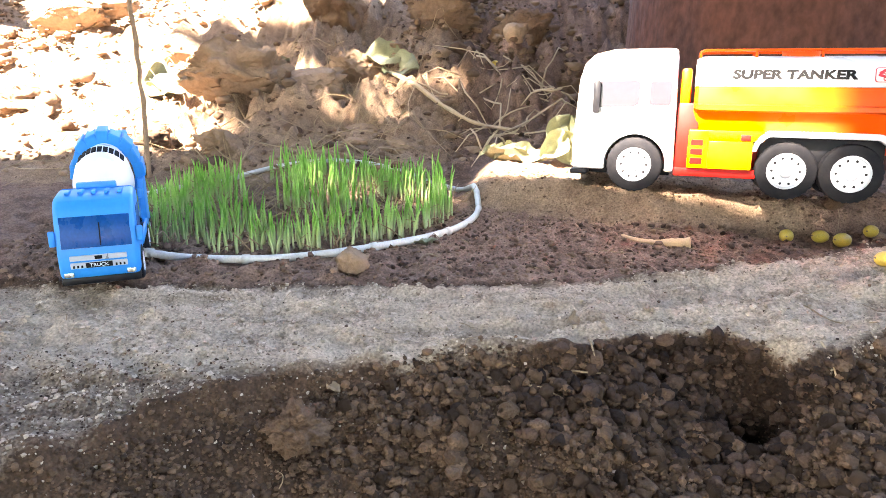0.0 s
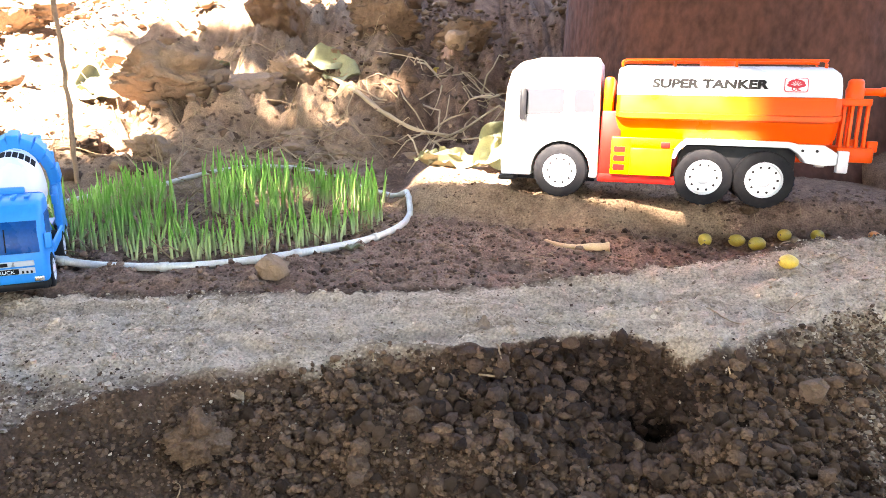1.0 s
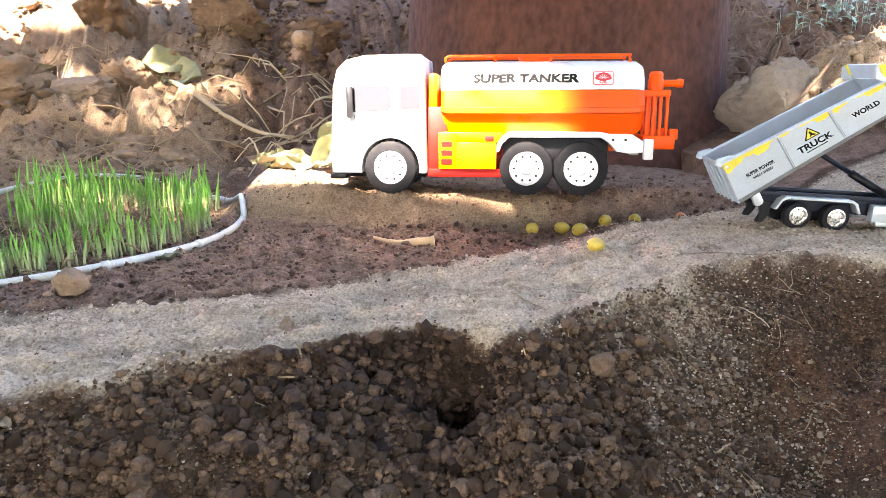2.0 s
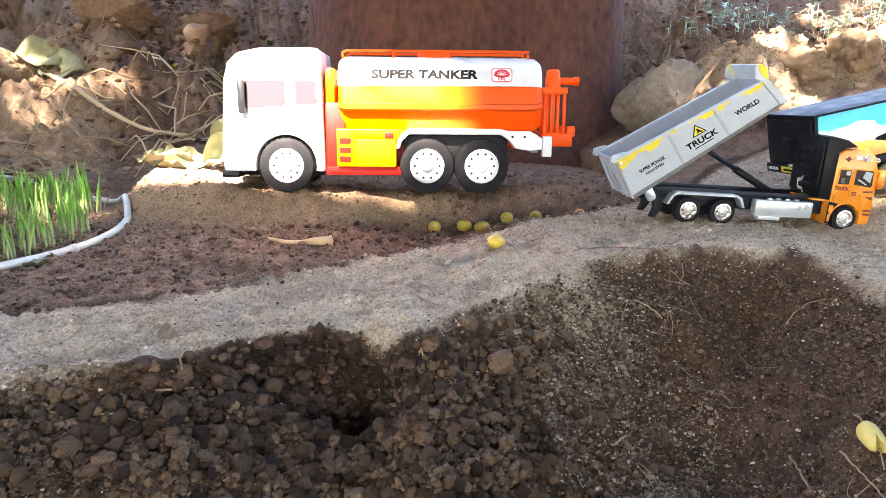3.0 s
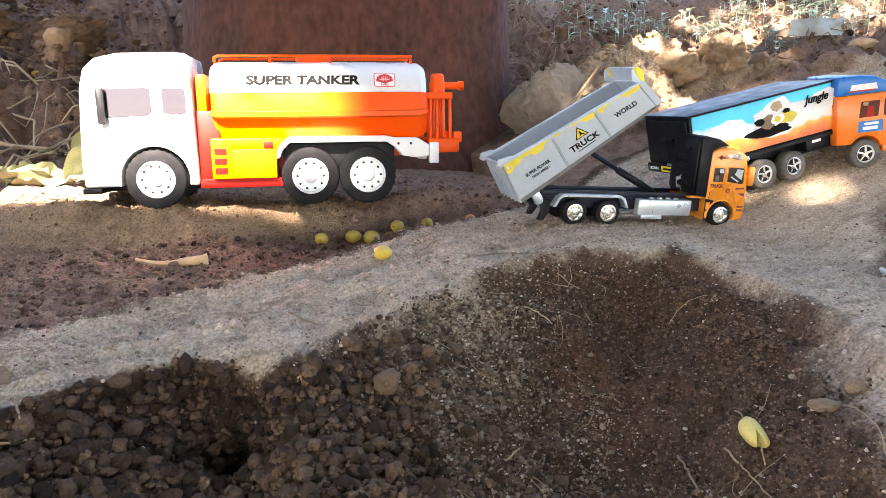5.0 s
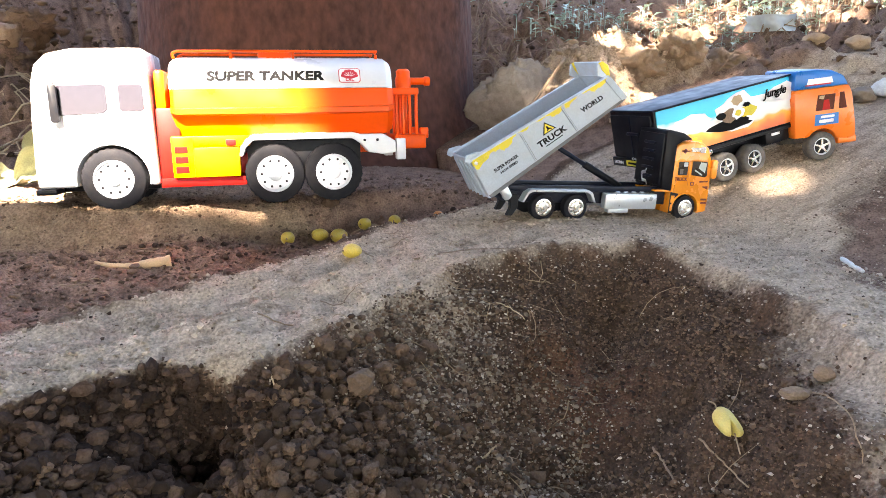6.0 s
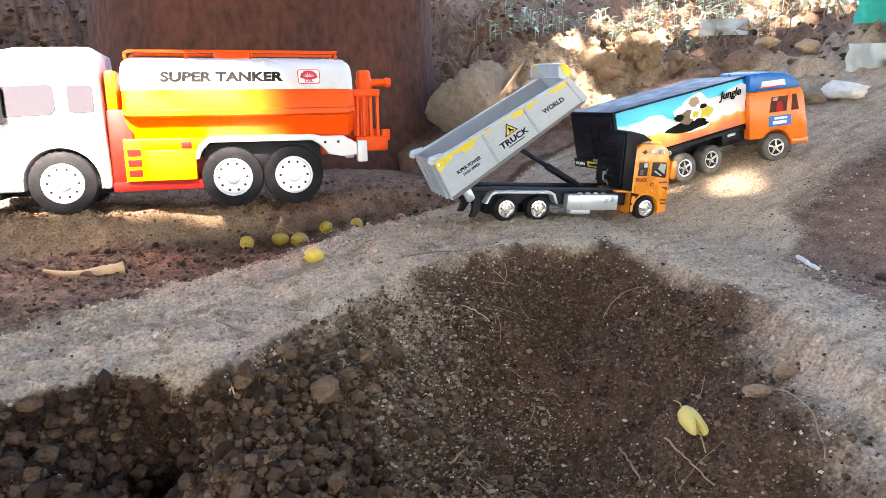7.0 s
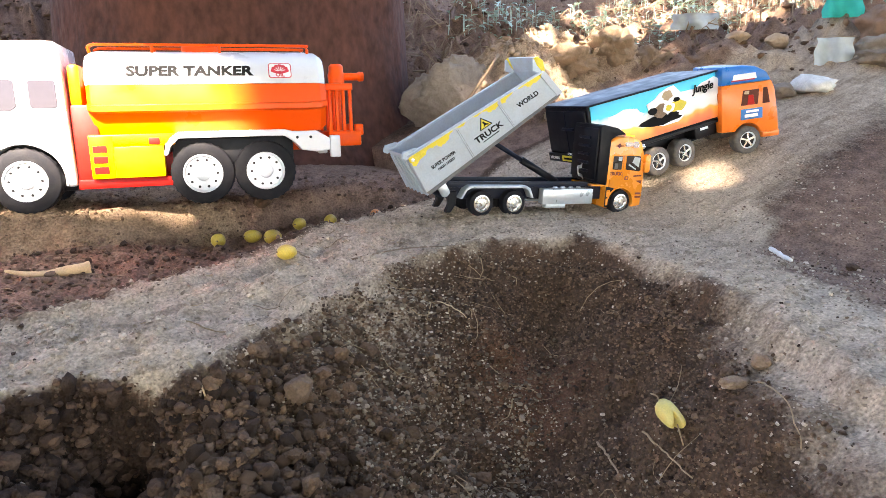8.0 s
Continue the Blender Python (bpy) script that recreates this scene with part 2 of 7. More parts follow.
M = dict(
    ground=ground_material(),
    ditch=crumb_material("ditch_lump", (0.06, 0.036, 0.025), (0.27, 0.172, 0.12)),
    # darker copy of the clod earth, for lumps in the rim's shade
    damp=crumb_material("shaded_lump", (0.02, 0.0115, 0.008), (0.12, 0.072, 0.048), 0.004, 330),
    clod=crumb_material("clod_lump", (0.043, 0.025, 0.0148), (0.198, 0.12, 0.073), 0.006, 330),
    mixed=crumb_material("mixed_crumb", (0.034, 0.019, 0.012), (0.2, 0.124, 0.077)),
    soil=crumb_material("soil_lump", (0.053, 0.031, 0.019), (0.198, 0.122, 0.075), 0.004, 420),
    tan=crumb_material("tan_lump", (0.08, 0.048, 0.031), (0.29, 0.195, 0.128), 0.006, 110),
    speck=crumb_material("speck_crumb", (0.06, 0.041, 0.029), (0.31, 0.235, 0.168), 0.002, 500),
    sand=crumb_material("sand_lump", (0.24, 0.165, 0.11), (0.46, 0.335, 0.225)),
    grit=crumb_material("grit", (0.18, 0.135, 0.1), (0.55, 0.45, 0.35)),
    dust=crumb_material("dust_crumb", (0.26, 0.2, 0.145), (0.58, 0.46, 0.345)),
    rock=crumb_material("rock", (0.17, 0.132, 0.1), (0.3, 0.242, 0.192), 0.005, 120),
    pale_rock=crumb_material("pale_rock", (0.45, 0.42, 0.38), (0.7, 0.68, 0.64)),
    straw=material("straw", (0.3, 0.205, 0.115), 0.8, 0, 0.4, 60),
    root=material("root", (0.24, 0.16, 0.1), 0.85, 0, 0.4, 80),
    root_skin=material("root_skin", (0.5, 0.33, 0.18), 0.75, 0, 0.25, 90),
    pale_stick=material("pale_stick", (0.44, 0.32, 0.19), 0.75, 0, 0.25, 90),
    dry_leaf=material("dry_leaf", (0.2, 0.198, 0.11), 0.7, 0, 0.35, 60),
    blade=blade_material(),
    weed=material("weed", (0.42, 0.54, 0.44), 0.6, 0, 0.3, 20),
    leaf=material("leaf", (0.06, 0.12, 0.03), 0.5, 0, 0.3, 20),
    fruit=material("fruit", (0.62, 0.42, 0.05), 0.38, 0, 0.25, 120, 0.0003, 400, dust=0.35),
    split_skin=material("split_skin", (0.62, 0.48, 0.12), 0.5, 0, 0.22, 130, 0.0004, 300, dust=0.25),
    orange_fruit=material("orange_fruit", (0.62, 0.22, 0.05), 0.45, 0, 0.2, 90, dust=0.3),
    bark=bark_material(),
    white=material("white_plastic", (0.66, 0.67, 0.69), 0.3, 0, 0.04, 30, coat=0.2),
    orange_red=material("orange_red_plastic", (0.86, 0.085, 0.002), 0.36, 0, 0.06, 30, coat=0.04),
    red=material("red_plastic", (0.42, 0.008, 0.005), 0.42, 0, 0.1, 30),
    yellow=material("yellow_plastic", (0.88, 0.42, 0.002), 0.38, 0, 0.06, 30, coat=0.04),
    cab_inside=material("cab_inside", (0.11, 0.028, 0.014), 0.6, 0, 0.3, 60),
    dim=material("dim_interior", (0.035, 0.026, 0.02), 0.3, 0, 0.2, 60, coat=0.3),
    glass=material("smoked_glass", (0.02, 0.0155, 0.021), 0.09, 0, 0.1, 20),
    black=material("black_plastic", (0.005, 0.0055, 0.008), 0.42, 0, 0.2, 50, dust=0.03),
    navy=material("dark_chassis", (0.007, 0.01, 0.021), 0.4, 0, 0.2, 50, dust=0.04),
    tyre=material("tyre_rubber", (0.009, 0.009, 0.012), 0.75, 0, 0.25, 60, 0.0004, 300, dust=0.03),
    rubber_grey=material("grey_rubber", (0.1, 0.095, 0.092), 0.8, 0, 0.25, 60, dust=0.4),
    rim_white=material("white_rim", (0.6, 0.62, 0.66), 0.3, 0.1, 0.05, 40),
    chrome=material("chrome", (0.75, 0.74, 0.72), 0.22, 1.0, 0.1, 80, dust=0.2),
    silver=material("silver_paint", (0.5, 0.54, 0.57), 0.35, 0.5, 0.08, 60, dust=0.1),
    bed=bed_material(),
    bed_inside=material("bed_inside", (0.42, 0.5, 0.57), 0.45, 0.2, 0.12, 60, dust=0.3),
    bed_dark=material("bed_underside", (0.12, 0.125, 0.13), 0.5, 0.3, 0.15, 60, dust=0.3),
    flake=material("yellow_flake", (0.66, 0.53, 0.03), 0.5, 0, 0.2, 90),
    amber=material("amber_cab", (0.82, 0.265, 0.012), 0.28, 0.1, 0.06, 40, coat=0.5, dust=0.08),
    ink=material("black_ink", (0.003, 0.003, 0.0035), 0.8, 0, 0.1, 50),
    red_ink=material("red_ink", (0.6, 0.03, 0.05), 0.45, 0, 0.1, 50),
    maroon=material("maroon_ink", (0.16, 0.02, 0.01), 0.5, 0, 0.1, 50),
    white_ink=material("white_ink", (0.8, 0.8, 0.8), 0.5, 0, 0.05, 50),
    blue=material("blue_plastic", (0.0, 0.235, 0.66), 0.45, 0, 0.08, 30),
    blue_glass=material("blue_glass", (0.0, 0.06, 0.24), 0.3, 0, 0.2, 40),
    azure=material("azure_print", (0.01, 0.16, 0.5), 0.35, 0, 0.08, 40),
    panel=panel_material(),
    orange=material("orange_cab", (0.9, 0.2, 0.02), 0.32, 0, 0.06, 40, coat=0.3),
    hoop=material("hoop_steel", (0.55, 0.54, 0.5), 0.5, 0.3, 0.25, 70, dust=0.35),
    teal=material("teal_cloth", (0.01, 0.42, 0.36), 0.8, 0, 0.15, 8),
    pale_cloth=material("pale_sack", (0.42, 0.46, 0.46), 0.8, 0, 0.15, 8),
)

for dull in ("black", "navy", "tyre", "dim", "ink", "rubber_grey", "blue_glass", "cab_inside", "bark", "orange_red", "red", "yellow"):
    M[dull].node_tree.nodes["Principled BSDF"].inputs["Specular IOR Level"].default_value = 0.2

# ---- mesh helpers ----
def part(name, bm, mat, parent=None, label="", sharp=35):
    """Links a bmesh as one mesh object, under a thing or a part."""
    for f in bm.faces:
        f.smooth = True
    for e in bm.edges:
        if len(e.link_faces) == 2 and e.calc_face_angle(0) > radians(sharp):
            e.smooth = False
    me = bpy.data.meshes.new(name)
    bm.to_mesh(me)
    bm.free()
    me.materials.append(M[mat])
    ob = new(name, me)
    ob.parent = parent
    return tagged(ob, label)


def bare(name, verts, faces, mat, parent=None, label="", smooth=False):
    """Links plain arrays of vertices and faces as one mesh object."""
    me = bpy.data.meshes.new(name)
    me.from_pydata(verts, [], faces)
    me.materials.append(M[mat])
    if smooth:
        me.polygons.foreach_set("use_smooth", [True] * len(me.polygons))
    ob = new(name, me)
    ob.parent = parent
    return tagged(ob, label)


def box(lo, hi, bevel=0.001, seg=2):
    bm = bmesh.new()
    bmesh.ops.create_cube(bm, size=1)
    for v in bm.verts:
        v.co = [(a + b) / 2 + c * (b - a) for a, b, c in zip(lo, hi, v.co)]
    if bevel:
        bmesh.ops.bevel(bm, geom=bm.edges[:], offset=bevel, segments=seg, affect="EDGES", profile=0.5)
    return bm


def prism(outline, y0, y1, bevel=0.001, seg=2, top=1.0):
    """An outline in x, z carried from y0 to y1."""
    bm = bmesh.new()
    a = [bm.verts.new((x, y0, z)) for x, z in outline]
    b = [bm.verts.new((x, y1, z)) for x, z in outline]
    bm.faces.new(a)
    bm.faces.new(b[::-1])
    k = len(outline)
    for i in range(k):
        bm.faces.new((a[i], b[i], b[(i + 1) % k], a[(i + 1) % k]))
    bmesh.ops.recalc_face_normals(bm, faces=bm.faces[:])
    if bevel:
        bmesh.ops.bevel(bm, geom=bm.edges[:], offset=bevel, segments=seg, affect="EDGES", profile=0.5)
    return bm


def lathe(profile, seg=32, axis="y", at=(0, 0, 0), tread=0.0):
    """A profile of (radius, along) spun round an axis; tread: depth of the blocks on rings marked by a third value."""
    bm = bmesh.new()
    rings = []
    for r, h, *mark in profile:
        ring = []
        for i in range(seg):
            a = 2 * math.pi * i / seg
            q = r - (tread if mark and (i + mark[0]) % 2 else 0)
            u, v = q * math.cos(a), q * math.sin(a)
            co = {"y": (u, h, v), "z": (u, v, h), "x": (h, u, v)}[axis]
            ring.append(bm.verts.new(Vector(co) + Vector(at)))
        rings.append(ring)
    for p, q in zip(rings, rings[1:]):
        for i in range(seg):
            bm.faces.new((p[i], p[(i + 1) % seg], q[(i + 1) % seg], q[i]))
    for ring, flip in ((rings[0], True), (rings[-1], False)):
        bm.faces.new(ring[::-1] if flip else ring)
    bmesh.ops.recalc_face_normals(bm, faces=bm.faces[:])
    return bm


def tube_data(points, radii, sides=6):
    """Vertices and faces of a tapering tube along points."""
    pts = [Vector(p) for p in points]
    verts, faces = [], []
    for i, p in enumerate(pts):
        d = (pts[min(i + 1, len(pts) - 1)] - pts[max(i - 1, 0)]).normalized()
        side = d.cross(Vector((0.3, 0.2, 1)) if abs(d.z) < 0.9 else Vector((1, 0, 0))).normalized()
        up = side.cross(d)
        r = radii[i] if isinstance(radii, (list, tuple)) else radii
        for k in range(sides):
            a = 2 * math.pi * k / sides
            verts.append(p + r * (math.cos(a) * side + math.sin(a) * up))
    for i in range(len(pts) - 1):
        for k in range(sides):
            a, b = i * sides + k, i * sides + (k + 1) % sides
            faces.append((a, b, b + sides, a + sides))
    faces.append(tuple(range(sides))[::-1])
    faces.append(tuple(range(len(verts) - sides, len(verts))))
    return verts, faces


def tube(name, points, radii, mat, parent=None, sides=8, label=""):
    v, f = tube_data(points, radii, sides)
    return bare(name, v, f, mat, parent, label, True)


def arc(points, n=8):
    """A smooth line through points (Catmull-Rom)."""
    p = [Vector(q) for q in points]
    p = [2 * p[0] - p[1]] + p + [2 * p[-1] - p[-2]]
    out = []
    for i in range(1, len(p) - 2):
        for k in range(n):
            t = k / n
            out.append(0.5 * (2 * p[i] + (p[i + 1] - p[i - 1]) * t + (2 * p[i - 1] - 5 * p[i] + 4 * p[i + 1] - p[i + 2]) * t * t + (3 * p[i] - p[i - 1] - 3 * p[i + 1] + p[i + 2]) * t ** 3))
    return out + [p[-2]]


def lettering(text, size, m, mat, parent, name="lettering", width=None, depth=0.0002, slant=0.0, bold=0.0):
    """Words as a thin mesh; m carries the letters' plane (x along the line, y up) to its place."""
    cu = bpy.data.curves.new(name, "FONT")
    cu.body, cu.size, cu.extrude, cu.align_x, cu.shear, cu.offset = text, size, depth, "CENTER", slant, bold
    tmp = bpy.data.objects.new(name, cu)
    scene.collection.objects.link(tmp)
    bpy.context.view_layer.update()
    me = bpy.data.meshes.new_from_object(tmp.evaluated_get(bpy.context.evaluated_depsgraph_get()))
    bpy.data.objects.remove(tmp)
    bpy.data.curves.remove(cu)
    if width:
        xs = [v.co.x for v in me.vertices]
        me.transform(Matrix.Diagonal((width / (max(xs) - min(xs)), 1, 1, 1)))
    me.transform(m)
    me.materials.clear()
    me.materials.append(M[mat])
    ob = new(name, me)
    ob.parent = parent
    return ob


def on_side(x, y, z, left=False, turn=0.0):
    """The plane of a truck's side: letters run forward on the right side, backward on the left."""
    return pose(x, y, z) @ (pose(0, 0, 0, 0, 0, 180) if left else Matrix()) @ pose(0, 0, 0, 0, -turn, 0) @ pose(0, 0, 0, 90)


def rounded(x0, z0, x1, z1, r, n=4):
    out = []
    for cx, cz, a0 in ((x1 - r, z1 - r, 0), (x0 + r, z1 - r, 90), (x0 + r, z0 + r, 180), (x1 - r, z0 + r, 270)):
        for k in range(n + 1):
            a = radians(a0 + 90 * k / n)
            out.append((cx + r * math.cos(a), cz + r * math.sin(a)))
    return out


def thing(name, m, label, category, group=""):
    ob = new(name)
    ob.empty_display_size = 0.02
    ob.matrix_world = m
    return tagged(ob, label, category, group)


# ---- the lie of the land ----
def lattice(ix, iy, seed):
    h = (ix.astype(np.int64) * 374761393 + iy.astype(np.int64) * 668265263 + seed * 1442695041) & 0xFFFFFFFF
    h = ((h ^ (h >> 13)) * 1274126177) & 0xFFFFFFFF
    return ((h ^ (h >> 16)) & 0xFFFF) / 65535.0


def grain(x, y, cell, seed=0):
    """Smooth value noise from -1 to 1 with the given cell in metres."""
    u, v = x / cell, y / cell
    ix, iy = np.floor(u), np.floor(v)
    fu, fv = u - ix, v - iy
    fu, fv = fu * fu * (3 - 2 * fu), fv * fv * (3 - 2 * fv)
    a, b = lattice(ix, iy, seed), lattice(ix + 1, iy, seed)
    c, d = lattice(ix, iy + 1, seed), lattice(ix + 1, iy + 1, seed)
    return 2 * ((a * (1 - fu) + b * fu) * (1 - fv) + (c * (1 - fu) + d * fu) * fv) - 1


def lumps(x, y, cell, seed=0):
    """Broken, clod-like relief: folded noise at three scales."""
    s = 0
    for k in range(3):
        s = s + (1 - 2 * np.abs(grain(x + 3.1 * k, y - 1.7 * k, cell / 2.1 ** k, seed + k))) * 0.52 ** k
    return s


def step(a, b, v):
    t = np.clip((v - a) / (b - a), 0, 1)
    return t * t * (3 - 2 * t)


def near_edge(x):
    return np.interp(x, [-1.2, -0.4, -0.26, -0.16, -0.095, 0.0, 0.07, 0.12, 0.15, 0.18, 0.223, 0.25, 0.272, 0.3, 0.345, 0.4, 0.5, 0.6, 0.7, 0.8], [0.0, 0.12, 0.24, 0.37, 0.43, 0.462, 0.472, 0.47, 0.474, 0.486, 0.494, 0.476, 0.448, 0.464, 0.494, 0.522, 0.55, 0.565, 0.53, 0.45])


def far_edge(x):
    return np.interp(x, [-1.5, -0.4, 0.07, 0.2, 0.3, 0.4, 0.5, 0.6, 0.72, 0.85], [0.58, 0.59, 0.585, 0.605, 0.642, 0.683, 0.726, 0.75, 0.79, 0.86])


def pit_edge(y):
    return np.interp(y, [-1, 0.1, 0.25, 0.35, 0.45, 0.55], [0.4, 0.53, 0.61, 0.66, 0.69, 0.69])


def hollow(x, y):
    """Distance inside the dug hollow in front of the track."""
    wob = 0.006 * grain(x, y, 0.05, 5)
    return np.minimum(near_edge(x) - y, pit_edge(y) - x) + wob


def right_q(x, y):
    return 0.75 * x + 0.66 * y


def right_bank(x, y):
    q = right_q(x, y)
    return np.interp(q, [1.3, 1.42, 1.52, 1.7, 2.2, 3.2, 6.0, 12.0, 40], [0.0, 0.06, 0.12, 0.17, 0.33, 0.56, 1.05, 1.7, 1.7]) * step(-0.1, 0.25, y - 0.45 - 0.1 * x)


def side_slope(x, y):
    slope = 0.038 + 0.267 * (x - 0.99) + 0.139 * (y - 0.64)
    slope = np.where(slope > 0.2, 0.2 + 0.35 * (slope - 0.2), slope)
    return np.minimum(slope, 1.6)


def heap_height(x, y):
    """How far the sand heap beyond the box lorry stands above the slope."""
    crest = np.interp(x, [0.86, 0.92, 0.98, 1.04, 1.2, 1.36, 1.44, 1.53], [0.0, 0.105, 0.175, 0.198, 0.21, 0.212, 0.19, 0.08])
    foot = 0.885 + 0.02 * grain(x, y, 0.12, 30)
    whole = crest * (0.25 + 0.75 * step(foot, foot + 0.17, y)) * step(1.34, 1.14, y)
    inside_foot = step(foot - 0.03, foot + 0.02, y) * (whole > 0.001)
    return inside_foot * np.maximum(whole - np.maximum(np.maximum(side_slope(x, y), right_bank(x, y) - 0.02), 0), 0)


def crisp(x):
    """Where the rim of the track has broken off cleanly."""
    return step(0.06, 0.12, x) * step(0.3, 0.275, x)


def sown(x, y):
    """How far pale grit has trickled down: strong under the bend of the track."""
    s = hollow(x, y)
    tongue = np.exp(-(((x - 0.435) / 0.075) ** 2 + ((y - 0.475) / 0.075) ** 2) ** 1.5)
    patchy = 0.55 + 0.45 * grain(x, y, 0.045, 76) + 0.3 * grain(x, y, 0.018, 77)
    return np.clip(patchy * (tongue * 0.7 + 0.6 * step(0.065, 0.0, s) * step(0.25, 0.31, x) * (1 - 0.8 * step(0.53, 0.57, x)) + 0.1 * step(0.16, 0.03, s) + 0.3 * step(0.3, 0.38, x) * step(0.6, 0.46, x) * step(0.5, 0.38, y)) + 0.25 * step(0.02, -0.005, s), 0, 1) * (1 - 0.85 * crisp(x))


def rim_shade(x, y):
    """Freshly dug places under the rim of the track, shade painted in soil colour."""
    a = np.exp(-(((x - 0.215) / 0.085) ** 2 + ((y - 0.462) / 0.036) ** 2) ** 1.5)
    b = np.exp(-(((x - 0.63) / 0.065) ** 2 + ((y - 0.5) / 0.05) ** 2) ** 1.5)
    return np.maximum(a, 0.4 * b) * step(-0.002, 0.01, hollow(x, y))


def land(x, y, rough=True):
    """Height of the ground."""
    x, y = np.asarray(x, float), np.asarray(y, float)
    track = np.interp(x, [-3, -0.6, -0.1, 0.1, 0.3, 0.5, 0.66, 0.75, 0.83, 0.95, 1.2], [-0.04, -0.03, -0.022, -0.014, -0.008, 0.002, 0.005, 0.0, -0.014, -0.05, -0.1])
    slope = side_slope(x, y)
    k = 0.012
    top = np.maximum(track, slope) + k * np.exp(-np.abs(track - slope) / k) * 0.5
    s = hollow(x, y)
    z = top - 0.018 * step(0.0, 0.022, s) - 0.1 * step(0.0, 0.2, s) - 0.016 * step(0.0, 0.02, s) * np.exp(-((x - 0.215) / 0.07) ** 2) * step(0.12, 0.05, s) - 0.045 * np.exp(-(((x - 0.243) / 0.022) ** 2 + ((y - 0.45) / 0.019) ** 2))
    beyond = y - far_edge(x)
    floor = np.interp(x, [-2, 0.0, 0.26, 0.38, 0.56, 0.68, 0.8, 1.0], [-0.018, -0.016, -0.013, -0.028, -0.027, -0.008, 0.0, 0.04])
    z = np.where(beyond > 0, z + (np.maximum(floor, np.where(x > 0.75, slope, -1)) - z) * step(0, 0.05, beyond), z)
    # the mound on which the tanker stands
    brow = np.interp(x, [-0.1, 0.02, 0.1, 0.2, 0.3, 0.4, 0.6], [1.0, 0.95, 0.885, 0.845, 0.835, 0.835, 0.84]) + 0.006 * grain(x, y, 0.05, 8)
    mound = step(-0.01, 0.03, y - brow) * step(0.0, 0.06, x - 0.0)
    z = z + mound * (np.interp(x, [0.0, 0.1, 0.25, 0.36, 0.46, 0.7], [0.026, 0.026, 0.022, 0.012, 0.010, 0.03]) - z) * step(0.85, 0.55, x)
    # banks
    left = np.interp(y - 0.25 * np.maximum(x - 0.3, 0), [1.08, 1.2, 1.43, 1.65, 2.0, 3.0, 6.0, 12.0, 40], [0.0, 0.04, 0.1, 0.18, 0.33, 0.6, 1.05, 1.7, 1.7])
    q = right_q(x, y)
    right = right_bank(x, y)
    bank = np.maximum(left, np.where(x > 0.5, right, 0))
    z = np.where(bank > 0.001, np.maximum(z, bank - 0.02), z)
    heap = heap_height(x, y)
    z = z + heap
    if rough:
        on_bank = step(0.0, 0.12, bank)
        z = z + on_bank * (0.04 * lumps(x, y, 0.26, 11) - 0.032 * lumps(x, y, 0.1, 21) - 0.014 * lumps(x, y, 0.036, 23) - 0.005 * lumps(x, y, 0.015, 24)) * (1 - 0.6 * step(0.01, 0.06, heap)) * (1 - 0.7 * (x > 0.75) * step(1.8, 1.55, q))
        z = z + step(0.0, 0.03, heap) * (0.02 - 0.026 * lumps(x, y, 0.13, 33) - 0.014 * lumps(x, y, 0.045, 35) - 0.006 * lumps(x, y, 0.017, 36))
        loose = step(0.0, 0.03, s) + step(0.0, 0.03, beyond) * (1 - mound) * (1 - on_bank)
        z = z + np.clip(loose, 0, 1) * (0.0045 * (lumps(x, y, 0.035, 41) - 0.5) + 0.0025 * grain(x, y, 0.011, 44)) + 0.009 * step(0.015, 0.05, s) * grain(x, y, 0.06, 45)
        calm = np.clip(1 - loose - on_bank, 0, 1)
        calm = calm * (1 - 0.68 * step(0.56, 0.66, x))
        z = z + calm * (0.0045 * grain(x, y * 2.4, 0.07, 51) + 0.0032 * grain(x, y * 2.2, 0.026, 52) + 0.0024 * (lumps(x, y, 0.022, 53) - 0.6) + 0.0018 * (lumps(x, y, 0.0135, 57) - 0.6) + 0.0022 * grain(x * 0.2, y - 0.17 * x, 0.0105, 58) + 0.0012 * grain(x, y, 0.009, 54))
        rut = np.exp(-((y - 0.56 - 0.25 * np.maximum(x - 0.2, 0)) / 0.02) ** 2) + np.exp(-((y - 0.49 - 0.25 * np.maximum(x - 0.2, 0)) / 0.02) ** 2)
        z = z - calm * 0.003 * rut * step(0.75, 0.6, x)
    return z


def at_ground(x, y, up=0.0):
    return float(land(np.array([x]), np.array([y]))[0]) + up


def spread(lo, hi, fine, far, growth=1.16):
    """Coordinates that are dense from lo to hi and grow apart beyond."""
    mid = np.arange(lo, hi, fine)
    out, d = [], fine
    while not out or out[-1] < far:
        d *= growth
        out.append((out[-1] if out else 0) + d)
    out = np.array(out)
    return np.concatenate([lo - out[::-1], mid, mid[-1] + out])


